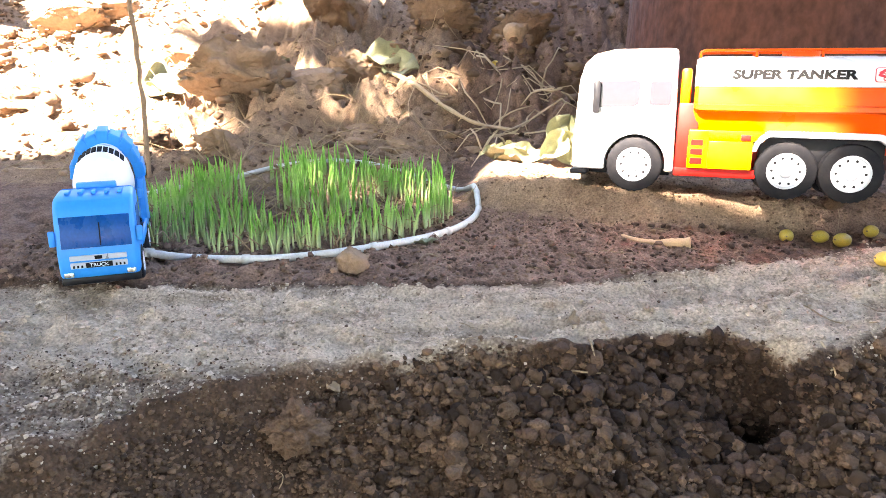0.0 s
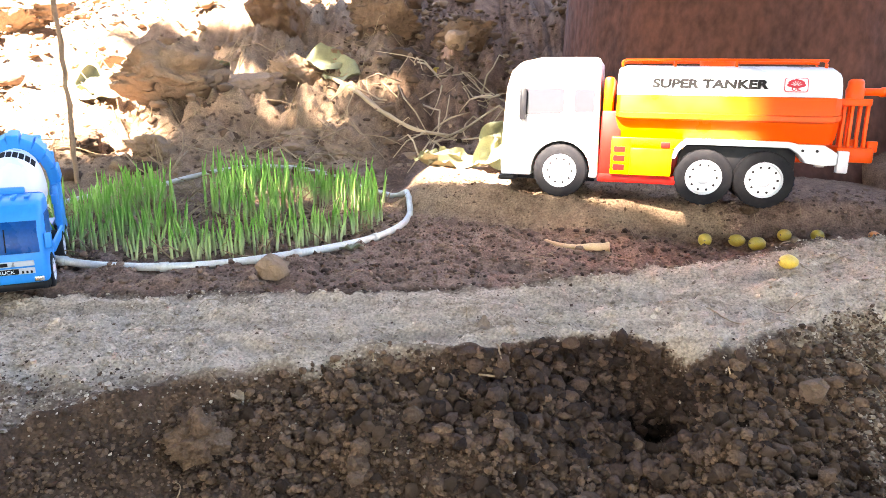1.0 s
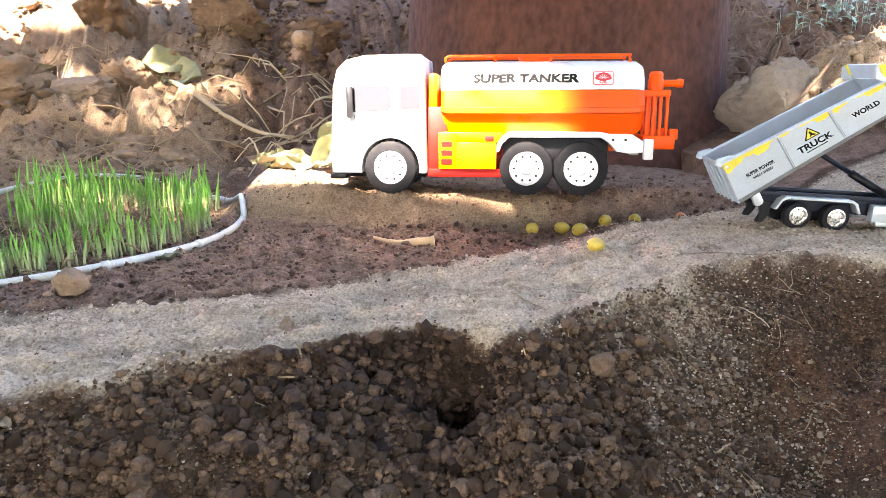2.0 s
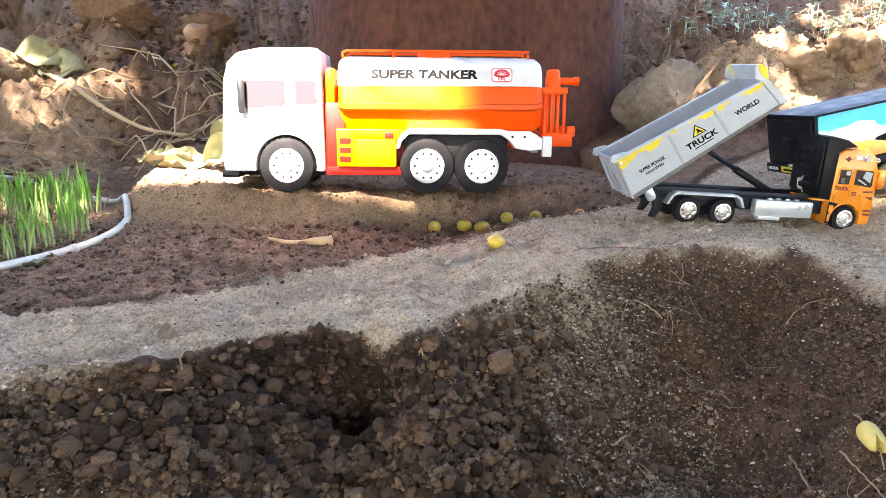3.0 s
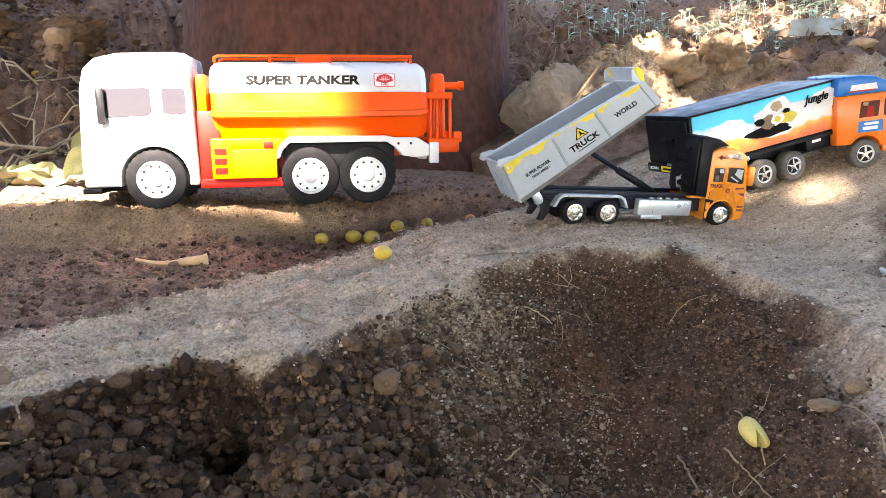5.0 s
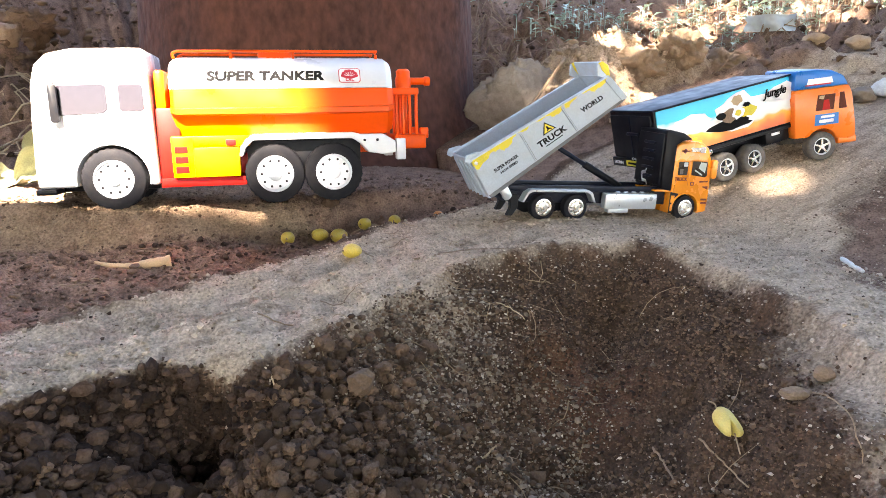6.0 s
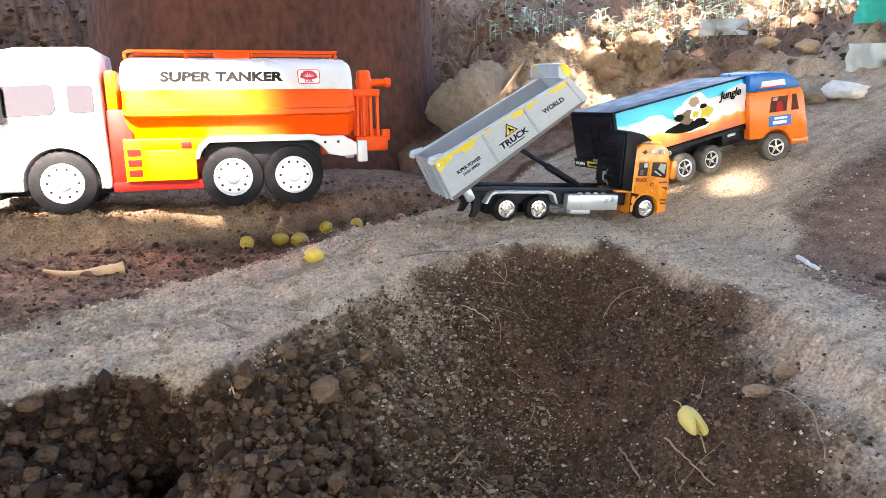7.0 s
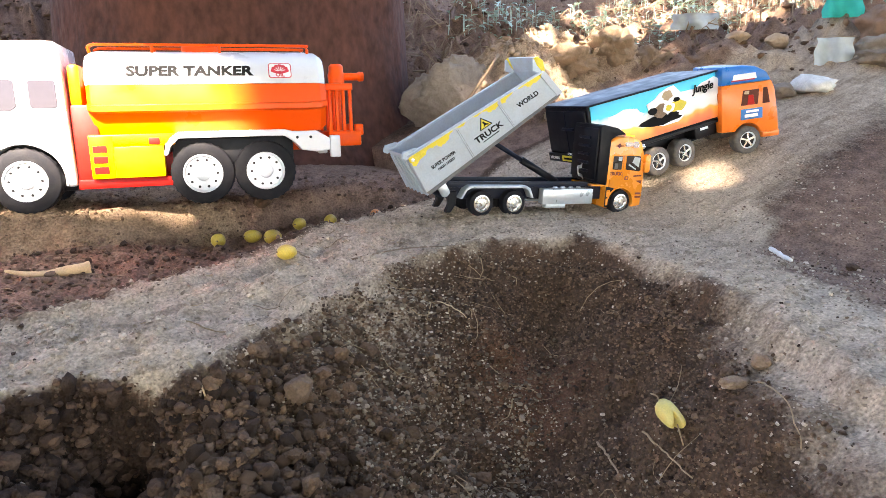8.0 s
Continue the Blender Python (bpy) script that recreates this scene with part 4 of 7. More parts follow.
def wheel(parent, x, y, z, r, w, out, tyre="tyre", rim="rim_white", style="holes", tread=0.0006, rim_r=0.62):
    """A tyre with tread blocks; its rim faces out (+1 or -1 along y)."""
    o = out
    prof = [(r * 0.5, -w / 2), (r * 0.82, -w / 2), (r * 0.95, -w * 0.44), (r, -w * 0.36, 0), (r, -w * 0.06, 0), (r, w * 0.06, 1), (r, w * 0.36, 1), (r * 0.95, w * 0.44), (r * 0.82, w / 2), (r * rim_r, w / 2), (r * rim_r, w * 0.36), (r * 0.2, w * 0.36)]
    bm = lathe([(p[0], p[1] * o, *p[2:]) for p in prof], 56, tread=tread)
    t = part("wheel", bm, tyre, parent, sharp=40)
    t.location = (x, y, z)
    a, e = r * rim_r, w * 0.36
    if style == "holes":
        dish = [(a, e), (a, e + w * 0.13), (a * 0.92, e + w * 0.15), (a * 0.86, e + w * 0.06), (a * 0.5, e + w * 0.07), (a * 0.4, e + w * 0.05), (a * 0.33, e + w * 0.16), (a * 0.22, e + w * 0.18), (a * 0.05, e + w * 0.18)]
    elif style == "chrome":
        dish = [(a, e), (a, e + w * 0.2), (a * 0.88, e + w * 0.22), (a * 0.8, e + w * 0.02), (a * 0.62, e + w * 0.03), (a * 0.58, e + w * 0.14), (a * 0.45, e + w * 0.16), (a * 0.36, e + w * 0.06), (a * 0.3, e + w * 0.2), (a * 0.06, e + w * 0.22)]
    else:
        dish = [(a, e), (a, e + w * 0.1), (a * 0.9, e + w * 0.11), (a * 0.84, e + w * 0.01), (a * 0.1, e + w * 0.01)]
    rm = part("rim", lathe([(p, q * o) for p, q in dish], 36), rim, t, sharp=30)
    holes = 10 if style == "holes" else 8 if style == "chrome" else 0
    bm = bmesh.new()
    if holes:
        hr, hd = (0.07, 0.72) if style == "holes" else (0.06, 0.7)
        for k in range(holes):
            g = 2 * math.pi * k / holes
            c = lathe([(a * hr * 1.0, (e + w * 0.01) * o), (a * hr, (e + w * (0.078 if style == "holes" else 0.045)) * o)], 10, at=(a * hd * math.cos(g), 0, a * hd * math.sin(g)))
            me = bpy.data.meshes.new("tmp")
            c.to_mesh(me)
            c.free()
            bm.from_mesh(me)
            bpy.data.meshes.remove(me)
        part("rim_holes", bm, "black", t)
    else:
        for k in range(5):
            g = 2 * math.pi * k / 5
            c = box((-a * 0.11, min(e, e + w * 0.1) if o > 0 else -(e + w * 0.1), a * 0.1), (a * 0.11, e + w * 0.1 if o > 0 else -e, a * 0.92), a * 0.03, 1)
            c.transform(Matrix.Rotation(g, 4, "Y"))
            me = bpy.data.meshes.new("tmp")
            c.to_mesh(me)
            c.free()
            bm.from_mesh(me)
            bpy.data.meshes.remove(me)
        part("spokes", bm, "chrome", t)
        part("rim_well", lathe([(a * 0.86, (e + w * 0.012) * o), (a * 0.86, (e + w * 0.016) * o)], 28), "black", t)
        part("hub", lathe([(a * 0.26, e * o), (a * 0.26, (e + w * 0.12) * o), (a * 0.18, (e + w * 0.16) * o)], 16), "chrome", t)
    return t


def arch(cx, cz, r0, r1, a0, a1, y0, y1, n=14, bevel=0.0005):
    """A wheel-arch band between two radii."""
    out = [(cx + r1 * math.cos(radians(a0 + (a1 - a0) * k / n)), cz + r1 * math.sin(radians(a0 + (a1 - a0) * k / n))) for k in range(n + 1)]
    out += [(cx + r0 * math.cos(radians(a1 + (a0 - a1) * k / n)), cz + r0 * math.sin(radians(a1 + (a0 - a1) * k / n))) for k in range(n + 1)]
    return prism(out, y0, y1, bevel, 1)


def build_tanker(m):
    t = thing("toy_tanker_truck", m, "large white and orange-red plastic toy tanker lorry on the sandy mound", "toy truck")
    W = 0.055
    # cab, front wheel at x = 0
    cz = 0.034
    ca = [(0.083, 0.026), (0.084, 0.05), (0.081, 0.10), (0.078, 0.135), (0.071, 0.16), (0.056, 0.174), (0.03, 0.181), (-0.03, 0.182), (-0.042, 0.181), (-0.045, 0.1), (-0.047, 0.026)]
    hole = [(-0.037 * math.cos(radians(a)), cz + 0.037 * math.sin(radians(a))) for a in range(-12, 193, 12)]
    part("cab", prism(ca + hole, -W + 0.002, W - 0.002, 0.004, 3), "white", t, "glossy white plastic cab")
    part("cab_core", box((-0.043, -0.03, 0.02), (0.06, 0.03, 0.075), 0.002), "black", t)
    for s in (1, -1):
        y = s * (W - 0.002)
        def plate(name, outline, mat, d=0.0008, deep=0.002):
            return part(name, prism(outline, y - s * deep, y + s * d, 0.0004, 1), mat, t)
        plate("door_window", [(0.055, 0.107), (0.056, 0.134), (0.004, 0.136), (-0.001, 0.134), (-0.001, 0.109), (0.004, 0.105), (0.05, 0.103)], "glass")
        plate("rear_window", rounded(-0.038, 0.107, -0.013, 0.135, 0.003), "glass")
        plate("door_line", [(-0.004, 0.072), (-0.003, 0.072), (-0.003, 0.15), (-0.004, 0.15)], "silver", 0.0003)
        part("wheel_arch_trim", arch(0, cz, 0.0372, 0.0392, -10, 190, y - s * 0.001, y + s * 0.0012, 22), "white", t)
        part("mirror", prism(rounded(0.0455, 0.096, 0.0555, 0.136, 0.003), y + s * 0.003, y + s * 0.007, 0.0012, 2), "black", t, "dark wing mirror")
        tube("mirror_arm", [(0.049, y - s * 0.001, 0.135), (0.049, y + s * 0.005, 0.136)], 0.0013, "black", t)
        part("cab_step", box((0.045, y - 0.001, 0.034), (0.074, y + 0.001, 0.042), 0.0006), "silver", t)
    part("windscreen", prism([(0.0815, 0.105), (0.0785, 0.14), (0.0770, 0.14), (0.08, 0.105)], -0.046, 0.046, 0.0004, 1), "glass", t)
    part("bumper", box((0.06, -W, 0.019), (0.086, W, 0.0255), 0.002), "black", t)
    # frame and tank
    part("chassis", box((-0.262, -0.03, 0.034), (0.05, 0.03, 0.058), 0.001), "red", t)
    part("tail_beam", box((-0.316, -0.03, 0.055), (-0.262, 0.03, 0.068), 0.001), "orange_red", t)
    part("side_skirt", box((-0.145, -W + 0.006, 0.0225), (-0.0475, W - 0.006, 0.0325), 0.001), "red", t)
    part("cab_joint", box((-0.072, -0.046, 0.03), (-0.0475, 0.046, 0.11), 0.002), "red", t)
    part("upper_joint", box((-0.06, -0.044, 0.108), (-0.048, 0.044, 0.152), 0.004), "orange_red", t)

    def ring(x, grow, sec):
        return [(x, y * grow, 0.125 + (z - 0.125) * grow) for y, z in sec]
    half = [(0.0, 0.1695), (0.016, 0.1685), (0.03, 0.165), (0.041, 0.158), (0.0485, 0.1475), (0.0515, 0.1365), (0.052, 0.1302)]
    low = [(0.0518, 0.1298), (0.0535, 0.118), (0.054, 0.1095), (0.059, 0.108), (0.059, 0.1025), (0.052, 0.1005), (0.047, 0.088), (0.04, 0.076)]
    def shell(name, sec, mat, x0, x1, label=""):
        full = [(-y, z) for y, z in sec[::-1]] + [p for p in sec if p[0] > 0 or True]
        rings = [ring(x0, 0.9, full), ring(x0 - 0.004, 0.975, full), ring(x0 - 0.009, 1, full), ring(x1 + 0.02, 1, full), ring(x1 + 0.007, 0.97, full), ring(x1, 0.86, full)]
        v, f, k = [c for r in rings for c in r], [], len(full)
        for i in range(5):
            for j in range(k):
                f.append((i * k + j, i * k + (j + 1) % k, (i + 1) * k + (j + 1) % k, (i + 1) * k + j))
        f += [tuple(range(k))[::-1], tuple(range(5 * k, 6 * k))]
        bm = bmesh.new()
        vs = [bm.verts.new(c) for c in v]
        for q in f:
            try:
                bm.faces.new([vs[i] for i in q])
            except ValueError:
                pass
        bmesh.ops.remove_doubles(bm, verts=bm.verts[:], dist=1e-6)
        bmesh.ops.recalc_face_normals(bm, faces=bm.faces[:])
        return part(name, bm, mat, t, label, sharp=28)
    shell("tank_top", half, "white", -0.064, -0.312, "white upper half of the tank")
    shell("tank_body", low, "orange_red", -0.0645, -0.3125, "orange-red lower half of the tank")
    for s in (1, -1):
        tube("top_rail", arc([(-0.068, s * 0.022, 0.166), (-0.07, s * 0.022, 0.1745), (-0.1, s * 0.022, 0.1755), (-0.28, s * 0.022, 0.1755), (-0.295, s * 0.022, 0.174), (-0.297, s * 0.022, 0.166)], 5), 0.0018, "orange_red", t)
        for x in (-0.13, -0.2):
            tube("rail_post", [(x, s * 0.022, 0.164), (x, s * 0.022, 0.1755)], 0.0016, "orange_red", t)
        y = s * 0.0545
        # side locker with its steps
        part("side_locker", box((-0.134, min(y, y - s * 0.02), 0.033), (-0.085, max(y, y - s * 0.02), 0.066), 0.001), "yellow", t, "yellow side locker")
        part("step_panel", box((-0.085, min(y - s * 0.0005, y - s * 0.02), 0.033), (-0.062, max(y - s * 0.0005, y - s * 0.02), 0.078), 0.001), "yellow", t)
        for k in range(3):
            part("step_slot", box((-0.079, min(y - s * 0.003, y + s * 0.0003), 0.038 + 0.011 * k), (-0.065, max(y - s * 0.003, y + s * 0.0003), 0.0455 + 0.011 * k), 0.0006, 1), "red", t)
        # orange ledge painted yellow: the sun on it is put into the colour
        part("side_ledge", box((-0.146, min(y - s * 0.001, y - s * 0.02), 0.0665), (-0.062, max(y - s * 0.001, y - s * 0.02), 0.0785), 0.001), "yellow", t)
        part("latch", box((-0.131, min(y, y - s * 0.012), 0.0675), (-0.12, max(y + s * 0.0012, y - s * 0.012), 0.0745), 0.0006), "red", t)
        # mudguard over the two rear axles
        g = [(-0.136, 0.066), (-0.142, 0.074), (-0.15, 0.0795), (-0.262, 0.0795), (-0.272, 0.077), (-0.298, 0.077), (-0.313, 0.068), (-0.313, 0.055), (-0.298, 0.053), (-0.28, 0.056)]
        g += [(-0.279 + 0.0, 0.058), (-0.272, 0.066), (-0.262, 0.0725), (-0.15, 0.0725), (-0.141, 0.064), (-0.138, 0.055), (-0.134, 0.055)]
        part("mudguard", prism(g, y - s * 0.028, y + s * 0.0015, 0.0008, 1), "white", t, "white mudguard")
        part("wheel_housing", box((-0.272, min(y - s * 0.03, y - s * 0.012), 0.036), (-0.142, max(y - s * 0.03, y - s * 0.012), 0.0715), 0.001), "black", t)
        for x in (-0.276, -0.291):
            part("rivet", lathe([(0.0016, y + s * 0.001), (0.0016, y + s * 0.0025), (0.0008, y + s * 0.003)], 10, at=(x, 0, 0.07)), "black", t)
        part("tail_bracket", box((-0.325, min(y - s * 0.01, y + s * 0.001), 0.046), (-0.3135, max(y - s * 0.01, y + s * 0.001), 0.071), 0.0015), "white", t)
        for x in (0.0, -0.172, -0.239):
            wheel(t, x, s * (0.055 - 0.0115), cz, 0.034, 0.023, s, tread=0.0013)
    part("hatch", lathe([(0.02, 0.168), (0.021, 0.175), (0.018, 0.178), (0.012, 0.1785), (0.003, 0.179)], 28, "z", (-0.18, 0, 0)), "orange_red", t)
    # pump rack at the tail
    part("tail_plate", box((-0.352, -0.045, 0.058), (-0.3135, 0.045, 0.075), 0.002), "orange_red", t)
    for s in (1, -1):
        for x in (-0.318, -0.326, -0.334, -0.342):
            part("rack_bar", box((x - 0.0018, s * 0.036 - 0.003, 0.074), (x + 0.0018, s * 0.036 + 0.003, 0.124), 0.0008), "orange_red", t)
        part("rack_beam", box((-0.345, s * 0.036 - 0.004, 0.122), (-0.3135, s * 0.036 + 0.004, 0.130), 0.0012), "orange_red", t)
        part("rack_foot", box((-0.356, s * 0.036 - 0.005, 0.07), (-0.346, s * 0.036 + 0.005, 0.083), 0.0015), "orange_red", t)
    part("pump_head", lathe([(0.009, 0.126), (0.01, 0.14), (0.0085, 0.144), (0.0085, 0.15), (0.006, 0.153)], 18, "z", (-0.328, 0.03, 0)), "orange_red", t)
    part("pump_spout", lathe([(0.0055, -0.36), (0.006, -0.355), (0.0045, -0.353), (0.0045, -0.33)], 14, "x", (0, 0.03, 0.138)), "orange_red", t)
    # print on the tank
    for s in (1, -1):
        def on_tank(x):
            return pose(x, s * 0.0502, 0.1425) @ (pose(0, 0, 0, 0, 0, 180) if s > 0 else Matrix()) @ pose(0, 0, 0, 74)
        lettering("SUPER TANKER", 0.0152, on_tank(-0.168) @ pose(0, -0.0036, 0.0004), "ink", t, "tank_lettering", 0.129, slant=0.06, bold=0.00075)
        mm = on_tank(-0.262) @ pose(0, 0.0015, 0.0006)
        logo = part("emblem_plate", prism(rounded(-0.0125, -0.0088, 0.0125, 0.0088, 0.003), -0.0002, 0.0002, 0), "red_ink", t)
        logo.data.transform(mm @ pose(0, 0, 0, -90))
        face = part("emblem_ground", prism(rounded(-0.0116, -0.008, 0.0116, 0.008, 0.0025), -0.0002, 0.0002, 0), "white_ink", t)
        face.data.transform(mm @ pose(0, 0, 0.0003) @ pose(0, 0, 0, -90))
        fan = [(-0.0022, -0.0042), (0.0022, -0.0042)]
        for i in range(29):
            g = radians(-14 + 208 * i / 28)
            far = 1 if i % 4 else 0.9
            fan.append((0.0098 * math.cos(g) * far, -0.0005 + 0.0078 * math.sin(g) * far))
        shell_ob = part("emblem_shape", prism(fan, -0.0002, 0.0002, 0), "red_ink", t)
        shell_ob.data.transform(mm @ pose(0, 0, 0.0006) @ pose(0, 0, 0, -90))
        for i in range(6):
            g = radians(23 + 26.8 * i)
            ray = part("emblem_ray", prism([(-0.0003, 0.0015), (0.0003, 0.0015), (0.0003, 0.0064), (-0.0003, 0.0064)], -0.0002, 0.0002, 0), "white_ink", t)
            ray.data.transform(mm @ pose(0, -0.0018, 0.0009) @ Matrix.Rotation(g - math.pi / 2, 4, "Z") @ pose(0, 0, 0, -90))
        lettering("OIL", 0.0062, mm @ pose(0, -0.0072, 0.0006), "red_ink", t, "emblem_lettering", bold=0.0002)
    reshape(t, lambda x, y, z: (0.05 + (x - 0.05) * 0.8 if x > 0.05 else x, y, z if z < 0.14 else 0.14 + (z - 0.14) * (0.8 if x > -0.048 else 0.93)))
    return t


def build_tipper(m):
    """Orange tipper lorry with a raised grey bed; x = 0 at the rearmost axle."""
    t = thing("toy_tipper_truck", m, "orange die-cast toy tipper lorry with raised worn grey bed", "toy truck")
    W, R = 0.029, 0.015
    for s in (1, -1):
        for x in (0.0, 0.041):
            wheel(t, x, s * (W - 0.006), R, R, 0.012, s, rim="chrome", style="chrome", tread=0.0005, rim_r=0.66)
        wheel(t, 0.1880, s * (W - 0.006), R, R, 0.012, s, rim="chrome", style="chrome", tread=0.0005, rim_r=0.66)
    part("chassis", prism([(-0.048, 0.022), (-0.03, 0.02), (0.15, 0.018), (0.2, 0.016), (0.2, 0.03), (0.15, 0.036), (-0.04, 0.036), (-0.048, 0.03)], -0.017, 0.017, 0.001, 1), "navy", t, "dark chassis frame")
    for s in (1, -1):
        part("frame_rail", box((-0.04, s * 0.018 - 0.0015, 0.034), (0.15, s * 0.018 + 0.0015, 0.041), 0.0008), "navy", t)
        part("tail_hook", prism([(-0.041, 0.004), (-0.034, 0.004), (-0.028, 0.014), (-0.028, 0.03), (-0.04, 0.03), (-0.037, 0.014)], s * 0.018 - 0.0035, s * 0.018 + 0.0035, 0.001, 1), "black", t)
        y = s * W
        g = [(-0.027, 0.022), (-0.021, 0.034), (-0.016, 0.0375), (0.055, 0.0375), (0.061, 0.034), (0.066, 0.022), (0.063, 0.022), (0.058, 0.032), (0.053, 0.0345), (-0.014, 0.0345), (-0.019, 0.032), (-0.024, 0.022)]
        part("mudguard", prism(g, y - s * 0.012, y + s * 0.001, 0.0006, 1), "silver", t, "silver mudguard")
        part("side_tank", box((0.078, min(y, y - s * 0.011), 0.014), (0.138, max(y, y - s * 0.011), 0.033), 0.0012), "silver", t, "silver side box")
        part("side_tank_foot", box((0.083, min(y - s * 0.001, y - s * 0.01), 0.009), (0.108, max(y - s * 0.001, y - s * 0.01), 0.0145), 0.001), "silver", t)
        part("tank_recess", box((0.086, min(y - s * 0.009, y - s * 0.002), 0.0325), (0.135, max(y - s * 0.009, y - s * 0.002), 0.0336), 0.0003, 1), "bed_dark", t)
        for k in range(4):
            part("tank_clip", box((0.092 + 0.01 * k, min(y - s * 0.006, y - s * 0.003), 0.033), (0.097 + 0.01 * k, max(y - s * 0.006, y - s * 0.003), 0.0355), 0.0005, 1), "silver", t)
    # cab
    fx = 0.18
    body = [(0.157, 0.008), (0.163, 0.008)]
    body += [(fx - 0.0185 * math.cos(radians(a)), R + 0.0185 * math.sin(radians(a))) for a in range(-15, 196, 15)]
    body += [(0.199, 0.007), (0.213, 0.008), (0.2145, 0.03), (0.2135, 0.055), (0.211, 0.078), (0.206, 0.092), (0.197, 0.0985), (0.184, 0.1005), (0.164, 0.0985), (0.157, 0.094)]
    part("cab", prism(body, -W + 0.001, W - 0.001, 0.0028, 3), "amber", t, "glossy amber-orange cab")
    part("cab_floor", box((0.135, -W + 0.002, 0.036), (0.158, W - 0.002, 0.0385), 0.0008), "amber", t)
    part("wheel_well", box((0.163, -0.016, 0.012), (0.198, 0.016, 0.03), 0.001), "black", t)
    fair = [(0.142, 0.04), (0.1575, 0.037), (0.1575, 0.095), (0.166, 0.1005), (0.180, 0.1025), (0.166, 0.110), (0.145, 0.1135), (0.1405, 0.112)]
    part("fairing", prism(fair, -W + 0.0005, W - 0.0005, 0.0016, 2), "black", t, "black fairing behind the cab")
    part("fairing_frame", box((0.1385, -W + 0.003, 0.044), (0.1412, W - 0.003, 0.108), 0.0008), "black", t)
    for k in range(5):
        part("fairing_slat", box((0.1368, -0.012, 0.052 + 0.0105 * k), (0.139, 0.012, 0.0555 + 0.0105 * k), 0.0007), "navy", t)
    tube("air_hose", arc([(0.1375, -0.004, 0.042), (0.134, -0.005, 0.05), (0.135, -0.002, 0.058), (0.1375, 0.0, 0.062)], 5), 0.0007, "silver", t)
    for s in (1, -1):
        y = s * (W - 0.001)
        def plate(name, outline, mat, d=0.0005, label=""):
            return part(name, prism(outline, y - s * 0.001, y + s * d, 0.0003, 1), mat, t, label)
        plate("rear_window_frame", rounded(0.1615, 0.056, 0.179, 0.0765, 0.002), "amber", 0.0006)
        plate("rear_window", rounded(0.1632, 0.0577, 0.1772, 0.0748, 0.0012), "dim", 0.0009)
        plate("door_window_frame", [(0.1815, 0.0565), (0.206, 0.0535), (0.2085, 0.056), (0.207, 0.0755), (0.2045, 0.0772), (0.1825, 0.0772), (0.1812, 0.075)], "amber", 0.0006)
        plate("door_window", [(0.1832, 0.058), (0.204, 0.0555), (0.2065, 0.0575), (0.2052, 0.0745), (0.2035, 0.0756), (0.1838, 0.0756), (0.183, 0.0745)], "dim", 0.0009)
        plate("seat_shape", rounded(0.1655, 0.0585, 0.171, 0.066, 0.0012), "rubber_grey", 0.001)
        plate("seat_shape", rounded(0.1705, 0.0685, 0.1765, 0.0742, 0.001), "pale_cloth", 0.001)
        plate("wheel_shape", [(0.1865, 0.0635), (0.1985, 0.0575), (0.1995, 0.059), (0.188, 0.0655)], "pale_cloth", 0.001)
        plate("light_shape", [(0.192, 0.067), (0.203, 0.0605), (0.2045, 0.0735), (0.195, 0.0747)], "pale_cloth", 0.00095)
        plate("roof_rail", rounded(0.178, 0.0875, 0.196, 0.0925, 0.002), "chrome", 0.0022, "chrome roof ornament")
        plate("rail_knob", rounded(0.19, 0.0862, 0.1985, 0.0938, 0.0022), "chrome", 0.0028)
        plate("door_line", [(0.1797, 0.044), (0.1802, 0.044), (0.1802, 0.08), (0.1797, 0.08)], "maroon", 0.0002)
        plate("side_handle", rounded(0.1835, 0.0445, 0.189, 0.0492, 0.0006), "maroon", 0.0006)
        plate("handle_inset", rounded(0.1848, 0.0456, 0.1877, 0.0481, 0.0004), "amber", 0.0009)
        plate("vent", [(0.197, 0.0485), (0.2095, 0.0492), (0.2095, 0.0512), (0.197, 0.0505)], "maroon", 0.0004)
        plate("flash", [(0.201, 0.0435), (0.2105, 0.0395), (0.2105, 0.0442)], "maroon", 0.0004)
        for k in range(2):
            plate("fog_slot", rounded(0.2025, 0.021 + 0.0045 * k, 0.2115, 0.0235 + 0.0045 * k, 0.0008), "maroon", 0.0004)
        plate("step_back", [(0.1573, 0.009), (0.1615, 0.009), (0.169, 0.034), (0.1573, 0.036)], "black", 0.0003)
        for k in range(2):
            plate("step", rounded(0.1582, 0.0115 + 0.011 * k, 0.1612 + 0.0022 * k, 0.0205 + 0.011 * k, 0.0006), "amber", 0.0008)
        plate("badge", [(0.1705, 0.0845), (0.174, 0.088), (0.1705, 0.0915), (0.167, 0.088)], "maroon", 0.0004)
        part("arch_lip", arch(fx, R, 0.0187, 0.0208, -8, 188, y - s * 0.001, y + s * 0.0012, 18), "amber", t)
        part("wing_mirror", prism(rounded(0.211, 0.054, 0.2195, 0.078, 0.003), s * (W - 0.001) - 0.003, s * (W - 0.001) + 0.003, 0.0014, 2), "amber", t)
        part("corner_lamp", lathe([(0.003, 0.2095), (0.0034, 0.214), (0.002, 0.2155)], 12, "x", (0, s * 0.02, 0.087)), "chrome", t)
        d = on_side(0.169, y + s * 0.0007, 0.0505, s > 0)
        lettering("TRUCK", 0.0062, d, "maroon", t, "door_lettering", 0.0185, bold=0.0002)
        lettering("DIECAST", 0.0028, on_side(0.1707, y + s * 0.0007, 0.0869, s > 0), "maroon", t, "badge_lettering")
